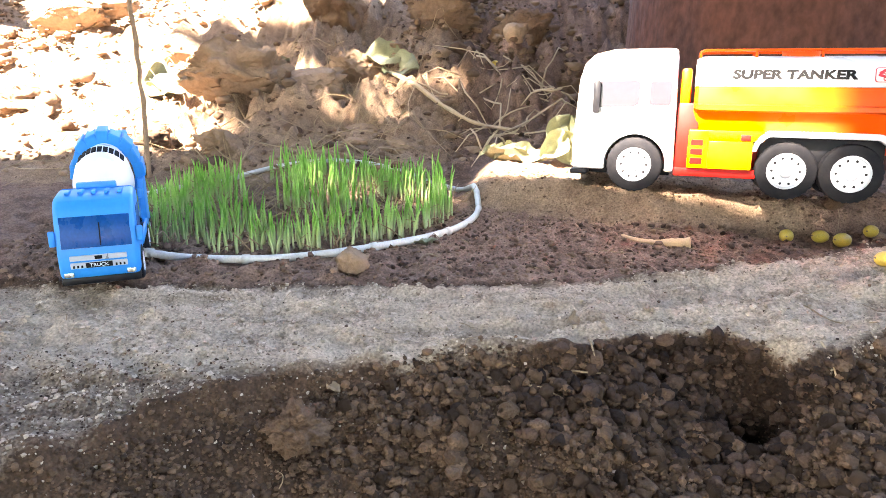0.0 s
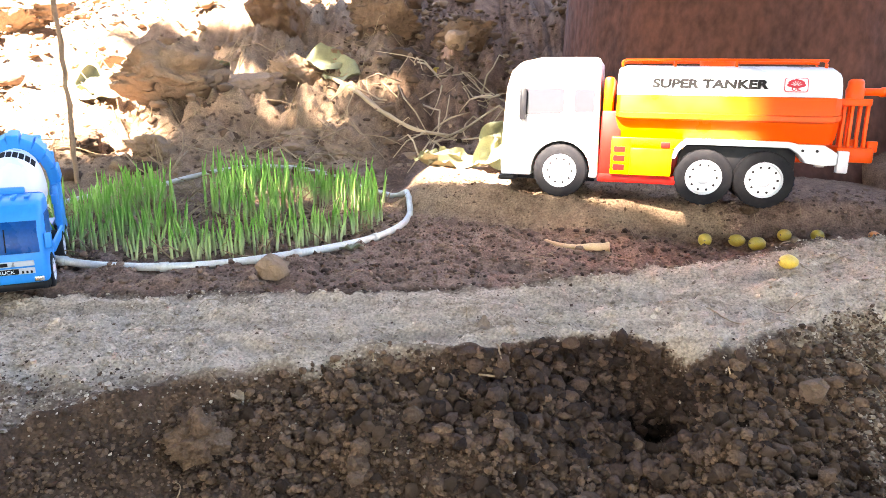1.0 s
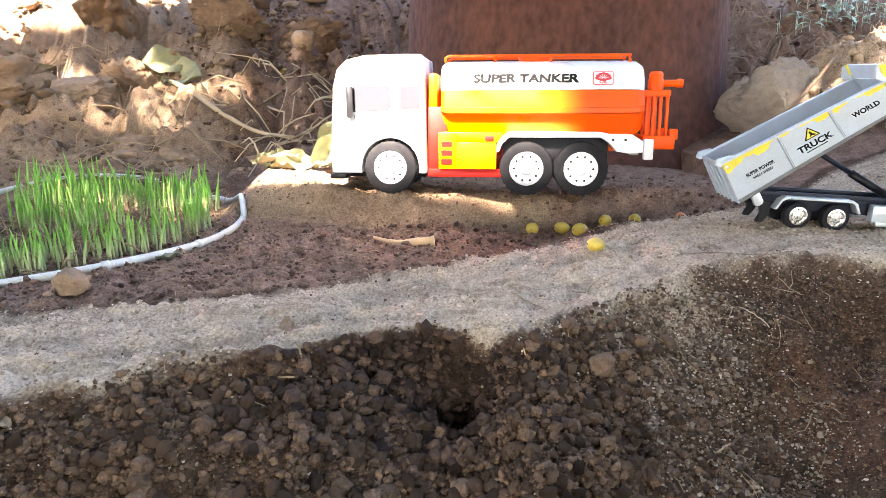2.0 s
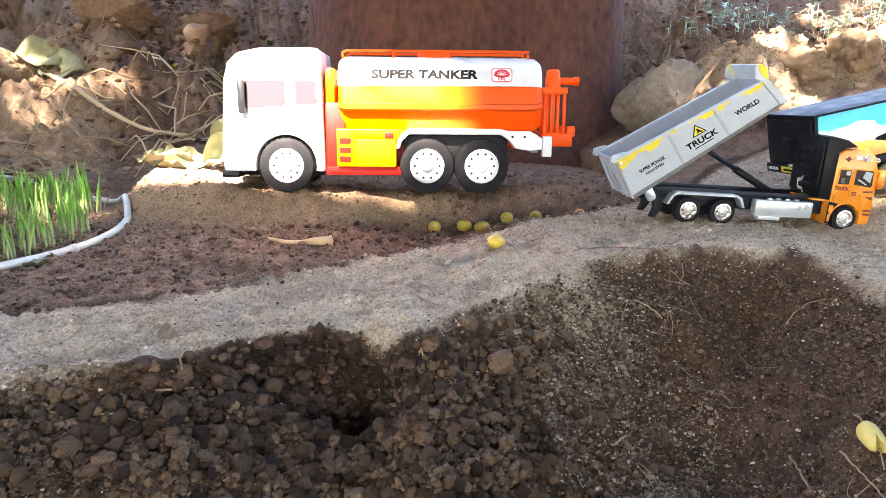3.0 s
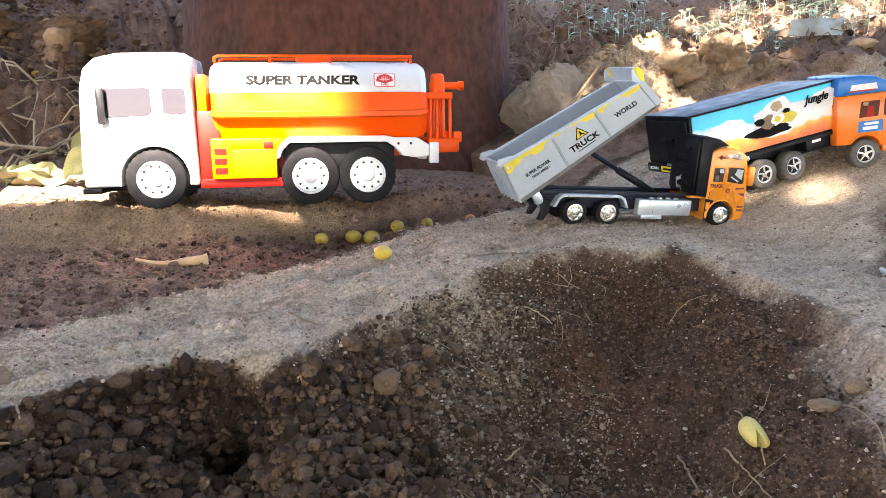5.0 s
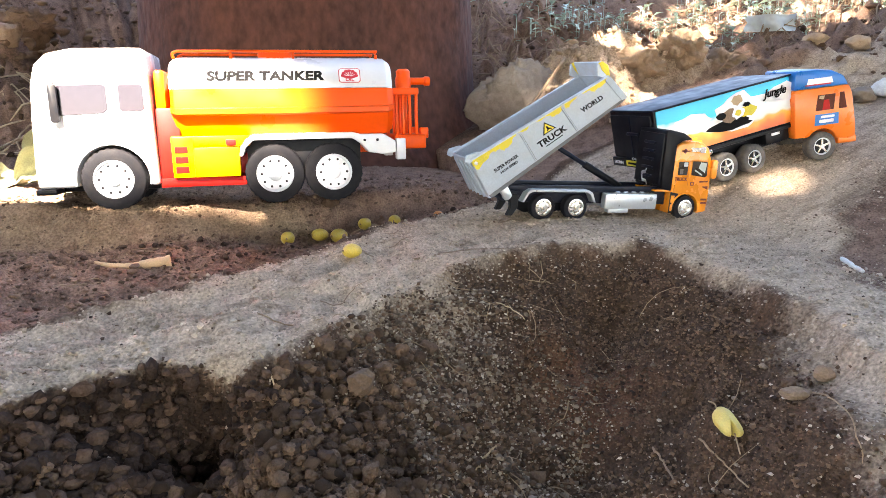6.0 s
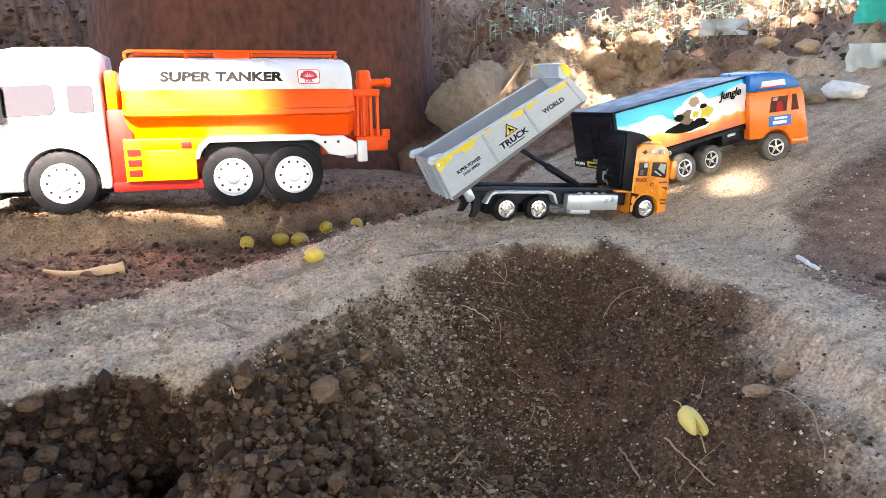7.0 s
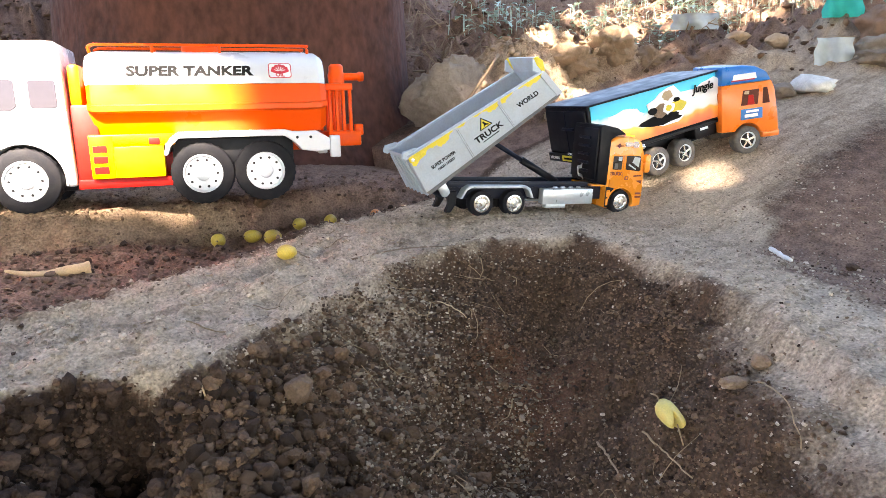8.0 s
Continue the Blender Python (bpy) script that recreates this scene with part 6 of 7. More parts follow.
# ---- the great tree ----
def build_tree():
    t = thing("tree", pose(0.655, 1.445, 0), "massive old tree with reddish-brown bark behind the tanker", "tree")
    seg, rows = 96, 60
    v, f = [], []
    for j in range(rows):
        z = -0.15 + 4.2 * (j / (rows - 1)) ** 1.6
        for i in range(seg):
            a = 2 * math.pi * i / seg
            d = Vector((math.cos(a), math.sin(a), 0))
            r = 0.333 + 0.05 * math.exp(-max(z, 0) / 0.05) - 0.03 * z
            r *= 1 + 0.045 * noise.noise(Vector((d.x * 1.6, d.y * 1.6, z * 0.4))) + 0.02 * noise.noise(Vector((d.x * 5, d.y * 5, z * 2.2))) + 0.009 * noise.noise(Vector((d.x * 13, d.y * 13, z * 7)))
            v.append((d.x * r, d.y * r, z))
    for j in range(rows - 1):
        for i in range(seg):
            a, b = j * seg + i, j * seg + (i + 1) % seg
            f.append((a, b, b + seg, a + seg))
    f.append(tuple(range((rows - 1) * seg, rows * seg)))
    bare("trunk", v, f, "bark", t, "reddish-brown furrowed trunk", True)
    r = random.Random(3)
    tips = []
    for k in range(9):
        a = 2 * math.pi * k / 9 + r.uniform(-0.2, 0.2)
        z0 = 3.2 + 0.1 * k
        reach = r.uniform(1.6, 3.2)
        p = [Vector((0.15 * math.cos(a), 0.15 * math.sin(a), z0))]
        for s in (0.35, 0.7, 1.0):
            p.append(Vector((reach * s * math.cos(a + 0.2 * s), reach * s * math.sin(a + 0.2 * s), z0 + 1.5 * s + r.uniform(-0.1, 0.1))))
        line = arc(p, 5)
        tube("limb", line, [0.11 * (1 - 0.8 * i / (len(line) - 1)) for i in range(len(line))], "bark", t, 8)
    return t


TREE = build_tree()

# Openings in the crown: sunny spots on the ground (place, half sizes, share of leaves that stay).
SUNNY = [((0.14, 0.978, 0.09), (0.17, 0.1)), ((0.29, 0.885, 0.1), (0.1, 0.075)), ((0.352, 0.838, 0.12), (0.113, 0.055)), ((0.225, 0.862, 0.034), (0.055, 0.035)), ((-1.05, 1.55, 0.15), (0.5, 0.45)), ((-0.9, 2.4, 0.5), (0.75, 0.7)), ((-0.62, 1.3, 0.05), (0.14, 0.12)), ((-0.42, 0.82, 0.1), (0.08, 0.12), 0.4),
         ((-0.4, 1.5, 0.15), (0.36, 0.33), 0.28), ((1.27, 1.0, 0.17), (0.22, 0.11), 0.3), ((-0.2, 0.98, 0.04), (0.05, 0.03)), ((-0.04, 0.93, 0.02), (0.03, 0.03)),
         ((1.0, 0.96, 0.12), (0.13, 0.1), 0.2), ((0.98, 0.84, 0.06), (0.06, 0.03)), ((0.9, 0.66, 0.03), (0.03, 0.018)), ((0.99, 0.612, 0.03), (0.05, 0.014)), ((1.05, 0.585, 0.04), (0.03, 0.014)), ((0.86, 0.76, 0.03), (0.04, 0.025)), ((2.0, 1.3, 0.4), (0.5, 0.4), 0.16), ((1.27, 1.12, 0.22), (0.25, 0.06), 0.2)]


def build_crown():
    """Leaves in several storeys, with gaps through which the sun reaches the ground."""
    r = np.random.default_rng(12)
    n, more = 62000, 74000
    h = r.uniform(4.2, 5.6, n + more)
    sx, sy = SUN.x / SUN.z, SUN.y / SUN.z
    gx = np.concatenate([r.uniform(-2.2, 3.2, n), r.uniform(-4.5, 5.0, more)])
    gy = np.concatenate([r.uniform(-1.2, 3.6, n), r.uniform(-4.2, 4.2, more)])
    outer = np.arange(n + more) >= n
    # unseen low outer leaves, added to screen off sky light from behind the camera
    low_screen = outer & ((gy < 0.4) | (gx < -1.8))
    h = np.where(low_screen, 0.9 + (h - 4.2) * 3.3, h)
    x, y = gx + sx * h, gy + sy * h
    ring = np.hypot((gx - 0.5) / 2.6, (gy - 1.2) / 2.4) + 0.12 * grain(x, y, 0.5, 90)
    wide = np.hypot((gx - 0.3) / 4.6, (gy - 0.2) / 4.2) + 0.12 * grain(x, y, 0.7, 92)
    keep = np.where(outer, (wide < 1) & (ring > 0.9), ring < 1)
    brow = np.interp(gx, [-0.1, 0.02, 0.1, 0.165, 0.213, 0.268, 0.32, 0.4, 0.6], [1.0, 0.955, 0.905, 0.876, 0.852, 0.838, 0.829, 0.829, 0.835])
    # leaves kept here to hold the sun off the front of the mound
    fringe = (y - sy * (h - 0.015) < brow) & (y - sy * (h - 0.015) > brow - 0.2) & (x - sx * (h - 0.015) > -0.02) & (x - sx * (h - 0.015) < 0.7)
    chance = r.uniform(0, 1, n + more)
    for (px, py, pz), (rx, ry), *thin in SUNNY:
        fx, fy = x - sx * (h - pz) - px, y - sy * (h - pz) - py
        e = np.hypot(fx / (rx + 0.02), fy / (ry + 0.02)) + 0.1 * grain(x, y, 0.12, 91)
        keep &= (e > 1) | (chance < (thin[0] if thin else 0)) | (fringe & (px < 0.7) & (px > -0.02) & (py > 0.8))
    x, y, h, outer = x[keep], y[keep], h[keep], outer[keep]
    n = len(x)
    a, tilt = r.uniform(0, 2 * np.pi, n), r.uniform(-0.6, 0.6, n)
    L, Wd = r.uniform(0.046, 0.078, n), r.uniform(0.022, 0.036, n)
    L, Wd = L * (1 + 0.7 * outer), Wd * (1 + 0.7 * outer)
    shape = np.array([(-1, 0, 0), (-0.3, 1, 0.15), (0.45, 0.75, 0.1), (1, 0, -0.1), (0.45, -0.75, 0.1), (-0.3, -1, 0.15)])
    lx, ly, lz = shape[None, :, 0] * L[:, None], shape[None, :, 1] * Wd[:, None], shape[None, :, 2] * Wd[:, None]
    lz = lz + lx * np.sin(tilt)[:, None]
    c, s = np.cos(a)[:, None], np.sin(a)[:, None]
    v = np.stack([lx * c - ly * s + x[:, None], lx * s + ly * c + y[:, None], lz + h[:, None]], -1).reshape(-1, 3) - np.array((0.655, 1.445, 0))
    i = np.arange(n)[:, None] * 6
    f = np.concatenate([i + np.array([0, 5, 4, 1]), i + np.array([1, 4, 3, 2])])
    bare("crown", v.tolist(), f.tolist(), "leaf", TREE, "unseen spreading crown of narrow green leaves, with gaps for sunlit spots and low leaves screening the sky")


build_crown()

# ---- bed of sprouting grain and its hoop ----
HOOP = (-0.22, 0.91, 0.255)


def build_hoop():
    pts = []
    for k in range(73):
        a = 2 * math.pi * k / 72
        x, y = HOOP[0] + HOOP[2] * math.cos(a), HOOP[1] + HOOP[2] * math.sin(a)
        z = float(land(np.array([x]), np.array([y]), False)[0]) + 0.003 + 0.0015 * math.sin(5 * a)
        pts.append((x, y, max(z, -0.014)))
    t = thing("hoop", pose(0, 0, 0), "pale metal hoop half sunk in the soil round the sprouts", "hoop")
    v, f = tube_data(pts, 0.0042, 10)
    bare("ring", v, f, "hoop", t, "", True)
    for k in (50, 55, 61, 66):
        p, q = Vector(pts[k]), Vector(pts[k + 1])
        d = (q - p).normalized() * 0.004
        tube("binding", [p - d, p + d], 0.0052, "hoop", t, 10)


def build_sprouts():
    r = random.Random(21)
    V, F = [], []
    for k in range(1450):
        a, q = r.uniform(0, 2 * math.pi), math.sqrt(r.uniform(0, 1)) * (HOOP[2] - 0.025)
        x, y = HOOP[0] + q * math.cos(a), HOOP[1] + q * math.sin(a)
        if noise.noise(Vector((x * 9, y * 9, 2))) < -0.12:
            continue
        z = at_ground(x, y, -0.004)
        h = r.uniform(0.028, 0.062) * (0.75 + 0.5 * (0.5 + noise.noise(Vector((x * 5, y * 5, 7)))))
        la, lean = r.uniform(0, 6.28), r.uniform(0.0, 0.24)
        w = r.uniform(0.0013, 0.0022)
        pts, rad = [], []
        for s in (0, 0.3, 0.6, 0.85, 1.0):
            b = lean * h * s * s
            pts.append((x + b * math.cos(la), y + b * math.sin(la), z + h * s))
            rad.append(w * (0.8, 1.0, 0.95, 0.6, 0.1)[(0, 0.3, 0.6, 0.85, 1.0).index(s)])
        v, f = tube_data(pts, rad, 3)
        o = len(V)
        V += v
        F += [tuple(i + o for i in q) for q in f]
    ob = bare("grain_sprouts", V, F, "blade", None, "fresh green sprouts of grain growing inside the hoop", True)
    tagged(ob, "", "grass", kind="stuff")
    V, F = [], []
    for k in range(500):
        a, q = r.uniform(0, 2 * math.pi), math.sqrt(r.uniform(0, 1)) * (HOOP[2] - 0.02)
        x, y = HOOP[0] + q * math.cos(a), HOOP[1] + q * math.sin(a)
        z = at_ground(x, y)
        la, L = r.uniform(0, 6.28), r.uniform(0.02, 0.05)
        v, f = tube_data([(x, y, z + 0.001), (x + L * 0.5 * math.cos(la), y + L * 0.5 * math.sin(la), z + r.uniform(0.002, 0.02)), (x + L * math.cos(la), y + L * math.sin(la), z + r.uniform(0.001, 0.03))], [0.0009, 0.0009, 0.0003], 3)
        o = len(V)
        V += v
        F += [tuple(i + o for i in q) for q in f]
    tagged(bare("sprout_straw", V, F, "straw", None, "dry straw among the green sprouts", True), "", "straw", kind="stuff")


build_hoop()
build_sprouts()


# ---- fruits ----
def fruit(x, y, r, turn, mat="fruit", label="small dusty yellow fruit lying in the soil", stem=True):
    t = thing("fruit", pose(x, y, at_ground(x, y) + r * 0.92, 0, 8, turn), label, "fruit", "fallen fruits")
    bm = bmesh.new()
    bmesh.ops.create_icosphere(bm, subdivisions=3, radius=r)
    for v in bm.verts:
        n = noise.noise(v.co * 120 + Vector((x * 50, y * 50, 0)))
        v.co = Vector((v.co.x * 1.32, v.co.y, v.co.z * 0.97)) * (1 + 0.05 * n)
        if v.co.x > r * 1.1:
            v.co.x += 0.12 * r
    part("flesh", bm, mat, t)
    if stem:
        tube("stem", [(-r * 1.25, 0, 0), (-r * 1.45, 0.0004, 0.0006)], 0.0008, "root", t, 6)
    return t


for x, y, r, a in ((0.402, 0.812, 0.0082, 70), (0.442, 0.815, 0.0080, 15), (0.462, 0.803, 0.0088, 25), (0.504, 0.824, 0.0078, 40), (0.547, 0.828, 0.0078, 60), (0.414, 0.632, 0.0072, 12)):
    fruit(x, y, r, a)
fruit(0.583, 0.775, 0.0055, 20, "orange_fruit", "small orange fruit lying in the ditch")
fruit(0.515, 0.822, 0.0055, 10, "root", "shrivelled brown fruit beside yellow ones", False)
fruit(0.056, 1.65, 0.0075, 30, label="yellow fruit lodged high on the earth bank")
fruit(0.890, 1.072, 0.0085, 30, label="yellow fruit at the foot of the sand heap")


def split_fruit(x, y, turn):
    t = thing("split_fruit", pose(x, y, at_ground(x, y) + 0.0062, 6, 8, turn), "bright yellow fruit split open on dark soil", "fruit")
    for s in (1, -1):
        bm = bmesh.new()
        bmesh.ops.create_icosphere(bm, subdivisions=4, radius=1)
        for v in bm.verts:
            c = v.co.copy()
            gap = 0.0034 * max(c.x - 0.1, 0) ** 1.3
            y = c.y * 0.0068 * (1 - 0.16 * c.x)
            y = max(y, -0.0004) if s > 0 else min(y, 0.0004)
            bumps = 0.0003 * noise.noise(c * 2.5) + 0.00012 * noise.noise(c * 9)
            v.co = Vector((c.x * (0.0135 if s > 0 else 0.0118), y + s * gap, c.z * 0.0062 * (1 - 0.12 * c.x))) + c * bumps
        part("fruit_half", bm, "split_skin", t)
    tube("stalk", arc([(-0.013, 0, 0), (-0.018, 0.001, 0.001), (-0.023, -0.001, 0.0)], 4), 0.0005, "straw", t, 5)
    tube("stalk", arc([(0.011, 0, 0), (0.018, -0.002, -0.001), (0.026, -0.004, -0.003)], 4), 0.0005, "straw", t, 5)


split_fruit(0.537, 0.3, -113)


# ---- sticks and straws ----
def stick(pts, r0, r1, mat, label, name="twig", lift=0.002, category="twig", wob=0.003, sides=7, group=""):
    """A bent stick through places on the ground; a third value lifts a place above it."""
    rr = random.Random(len(pts) * 7 + int(1000 * pts[0][0]))
    line = []
    for p in pts:
        z = at_ground(p[0], p[1]) + lift + (p[2] if len(p) > 2 else 0)
        line.append((p[0], p[1], z))
    line = [q + Vector((rr.uniform(-wob, wob), rr.uniform(-wob, wob), rr.uniform(0, wob * 0.4))) * 0.3 for q in arc(line, 6)]
    n = len(line)
    rad = [(0.7 if r0 < 0.002 else 1) * (r0 + (r1 - r0) * i / (n - 1)) * rr.uniform(0.85, 1.15) for i in range(n)]
    return tagged(tube(name, line, rad, mat, None, sides), label, category, group)


stick([(0.262, 0.713), (0.248, 0.717), (0.232, 0.727), (0.214, 0.741), (0.198, 0.752)], 0.006, 0.0012, "root_skin", "pale tapering root lying in the ditch", "root_piece", 0.006, "root", 0.001, 10)
stick([(0.05, 0.449), (0.072, 0.445), (0.09, 0.438), (0.11, 0.43)], 0.0012, 0.0008, "straw", "dry bent twig on the clods")
stick([(0.11, 0.453, 0.004), (0.138, 0.455, 0.004)], 0.0011, 0.0009, "straw", "short dry twig on the clods")
stick([(0.125, 0.47, 0.002), (0.128, 0.458, 0.006)], 0.0011, 0.0008, "straw", "short dry twig on the clods")
stick([(0.500, 0.512), (0.507, 0.50), (0.516, 0.487)], 0.0009, 0.0006, "pale_stick", "pale dry twig on the slope")
stick([(0.46, 0.594), (0.49, 0.592), (0.52, 0.588), (0.558, 0.582)], 0.0016, 0.0006, "root", "dark dry twig pressed into the track")
stick([(0.832, 0.414), (0.803, 0.388), (0.774, 0.362)], 0.0024, 0.002, "pale_rock", "white broken stick on the track edge", lift=0.007)
stick([(0.527, 0.349), (0.519, 0.33), (0.506, 0.308)], 0.0012, 0.0009, "root", "brown twig in the hollow", lift=0.004)
stick([(0.534, 0.317), (0.523, 0.289), (0.511, 0.262)], 0.0011, 0.0006, "straw", "thin dry stalk in the hollow", lift=0.004)
stick([(0.428, 0.398, 0.002), (0.415, 0.391, 0.004), (0.402, 0.384, 0.002)], 0.0009, 0.0007, "straw", "pale stalk in the hollow")
stick([(0.585, 0.277), (0.57, 0.258), (0.556, 0.236), (0.535, 0.215)], 0.0008, 0.0005, "straw", "thin curved stalk beside the hollow")
stick([(0.3, 0.53), (0.318, 0.513), (0.338, 0.495)], 0.0009, 0.0006, "straw", "thin stalk on the track edge")
stick([(0.352, 0.545), (0.366, 0.535), (0.378, 0.531, 0.006), (0.392, 0.527, 0.012)], 0.0007, 0.0004, "root", "thin bent stalk on the track edge")
stick([(0.285, 0.465), (0.29, 0.445, 0.003)], 0.0013, 0.001, "pale_stick", "broken pale straw on the slope")
stick([(-0.184, 1.6, 0.02), (-0.113, 1.455, 0.014), (-0.048, 1.385, 0.014), (0.02, 1.335, 0.014), (0.09, 1.32, 0.016)], 0.0055, 0.003, "pale_stick", "long pale bent stem lying down the bank", "stem", 0.004)
tagged(tube("branch", arc([(0.809, 1.033, 0.043), (0.87, 0.985, 0.115), (0.955, 1.01, 0.19)], 5), 0.0026, "root", None, 7), "thin brown branch leaning across the boulder", "branch")
stick([(0.93, 1.45, 0.0), (0.91, 1.44, 0.1), (0.88, 1.43, 0.2)], 0.003, 0.002, "pale_stick", "dry stem standing on the bank", "stem", 0.0)
stick([(-0.529, 1.11, 0.0), (-0.526, 1.11, 0.08), (-0.524, 1.11, 0.16), (-0.526, 1.11, 0.3), (-0.523, 1.112, 0.45), (-0.53, 1.112, 0.62)], 0.0044, 0.0034, "root", "slender upright sapling stem with old knots", "sapling_stem", -0.004, "stem", 0.006, 9)


def tangle(name, n, x0, x1, y0, y1, L0, L1, r, mat, label, up=0.03, seed=0, keep=None):
    """Many dry straws or roots tangled over the ground, as one mesh."""
    q = random.Random(seed)
    V, F = [], []
    for _ in range(n):
        x, y = q.uniform(x0, x1), q.uniform(y0, y1)
        if keep and not keep(x, y):
            continue
        a, L, bend = q.uniform(0, 6.28), q.uniform(L0, L1), q.uniform(-1.2, 1.2)
        pts = []
        for s in (0, 0.25, 0.5, 0.75, 1):
            px, py = x + L * s * math.cos(a + bend * s), y + L * s * math.sin(a + bend * s)
            pts.append((px, py))
        zs = land(np.array([p[0] for p in pts]), np.array([p[1] for p in pts]))
        h = q.uniform(0.1, 1) * up
        line = [(p[0], p[1], float(z) + 0.001 + h * math.sin(math.pi * (0.15 + 0.8 * i / 4)) * 0.8) for i, (p, z) in enumerate(zip(pts, zs))]
        w = r * q.uniform(0.6, 1.4)
        v, f = tube_data(line, [w, w, w * 0.9, w * 0.8, w * 0.4], 4)
        o = len(V)
        V += v
        F += [tuple(i + o for i in c) for c in f]
    return tagged(bare(name, V, F, mat, None, label, True), "", "straw", kind="stuff")


tangle("bank_straw", 200, -0.75, -0.1, 1.12, 1.75, 0.06, 0.22, 0.001, "straw", "dry straw strewn over the earth bank", 0.05, 1, lambda x, y: abs(noise.noise(Vector((x * 4, y * 4, 3)))) < 0.3)
tangle("bank_roots", 44, -0.05, 0.3, 1.2, 1.65, 0.07, 0.2, 0.0017, "pale_stick", "thin brown roots hanging over the bank", 0.05, 2)
tangle("debris_straw", 330, 0.95, 2.3, 0.9, 2.1, 0.04, 0.13, 0.001, "straw", "dry straw and roots on the far bank", 0.03, 3, lambda x, y: right_q(x, y) > 1.6 and heap_height(np.array([x]), np.array([y]))[0] < 0.005)
tangle("debris_roots", 420, 1.0, 2.2, 0.9, 2.0, 0.05, 0.16, 0.0014, "root", "brown roots and twigs heaped on the far bank", 0.04, 8, lambda x, y: 1.62 < right_q(x, y) < 2.4 and heap_height(np.array([x]), np.array([y]))[0] < 0.005)
tangle("hollow_straw", 70, -0.1, 0.65, 0.27, 0.56, 0.01, 0.04, 0.0003, "straw", "bits of dry straw on the loose soil", 0.006, 4, lambda x, y: hollow(np.array([x]), np.array([y]))[0] > 0)
tangle("hollow_roots", 14, 0.40, 0.50, 0.33, 0.40, 0.012, 0.035, 0.00035, "root", "curled pale rootlets in the hollow", 0.01, 5)
tangle("track_straw", 90, -0.3, 1.0, 0.42, 0.75, 0.008, 0.025, 0.0003, "straw", "bits of straw on the gravel track", 0.003, 6)
tangle("ditch_straw", 60, -0.1, 0.7, 0.62, 0.95, 0.01, 0.04, 0.0004, "root", "bits of straw and roots in the ditch", 0.008, 7)


# ---- leaves ----
def leaf(x, y, L, W, turn, mat="dry_leaf", label="crumpled dry leaf lying on the earth", lift=0.01, curl=0.5, seed=0, pitch=0, rear=0, crumple=1.0):
    nx, ny = 14, 9
    off = Vector((seed * 3.7, seed * 1.3, 0))
    v, f = [], []
    for i in range(nx):
        s = i / (nx - 1)
        w = W * math.sin(math.pi * min(max(s, 0.03), 0.985)) ** 0.7
        for j in range(ny):
            u = 2 * j / (ny - 1) - 1
            p = Vector(((s - 0.5) * L, u * w / 2, 0))
            p.z = curl * (u * u * w * 0.5 + 0.3 * L * (s - 0.5) ** 2) + crumple * L * (0.16 * noise.noise(Vector((s * 3, u * 1.5, 0)) + off) + 0.06 * noise.noise(Vector((s * 8, u * 4, 0)) + off))
            v.append(p)
    v += [p - Vector((0, 0, 0.0008)) for p in v]
    k = nx * ny
    for i in range(nx - 1):
        for j in range(ny - 1):
            a = i * ny + j
            f.append((a, a + ny, a + ny + 1, a + 1))
            f.append((k + a, k + a + 1, k + a + ny + 1, k + a + ny))
    ob = bare("dry_leaf", v, f, mat, None, label, True)
    ob.matrix_world = pose(x, y, at_ground(x, y) + lift, pitch, rear, turn)
    return tagged(ob, "", "leaf", "fallen leaves")


leaf(-0.2, 1.63, 0.09, 0.075, 20, seed=1, lift=0.03, pitch=50)
leaf(-0.16, 1.61, 0.1, 0.08, -30, seed=2, lift=0.02, pitch=40)
leaf(-0.66, 1.47, 0.09, 0.08, 60, seed=3, lift=0.03, pitch=55, label="pale yellow dry leaf propped on the bank")
leaf(-0.64, 1.44, 0.1, 0.08, 10, seed=8, lift=0.01, pitch=30, label="pale yellow dry leaf propped on the bank")
# a heap of withered leaves behind the mound, the upper ones standing on the lower
for i, (x, y, L, W, up, turn, lean, rise) in enumerate((
        (0.145, 1.055, 0.062, 0.04, 0.024, 35, 62, -38), (0.172, 1.06, 0.066, 0.046, 0.026, -40, 70, 42), (0.158, 1.085, 0.058, 0.044, 0.055, 15, 66, -58), (0.185, 1.09, 0.05, 0.036, 0.05, -20, 60, 60),
        (0.195, 1.05, 0.06, 0.04, 0.022, 20, 58, -25), (0.095, 1.07, 0.08, 0.018, 0.008, 5, 30, 4), (0.07, 1.085, 0.075, 0.02, 0.01, -8, 40, -6), (0.11, 1.085, 0.085, 0.022, 0.014, 12, 35, 8), (0.06, 1.07, 0.05, 0.022, 0.012, 50, 45, 20))):
    leaf(x, y, L, W, turn, "dry_leaf", "withered pale green leaf heaped behind the mound", up, 0.9, 10 + i, lean, rise, 1.7)
leaf(-0.5, 1.75, 0.09, 0.04, -20, seed=21, lift=0.02, label="yellowed leaf on the earth bank")
leaf(-0.055, 0.425, 0.018, 0.008, -50, "straw", "small dry leaf scrap on the soil", 0.004, 0.3, 31)
leaf(0.115, 0.497, 0.016, 0.012, 60, "root", "brown curled leaf scrap on the track edge", 0.005, 0.8, 32, 60)
leaf(-0.02, 0.735, 0.028, 0.014, 20, "dry_leaf", "yellow leaf scrap on the soil", 0.004, 0.3, 33)

# ---- stones and large clods ----
BROKEN[0] = True
boulder("clod", -0.073, 0.394, 0.0178, "clod", "large rough brown clod on the edge of the hollow", "clod", (1.15, 1, 0.85), 0.42, 0.2, level=5)
BROKEN[0] = False
boulder("clod", -0.084, 0.637, 0.0155, "tan", "rounded tan clod beside the hoop", "clod", (1.1, 1, 0.9), 0.25, 0.2)
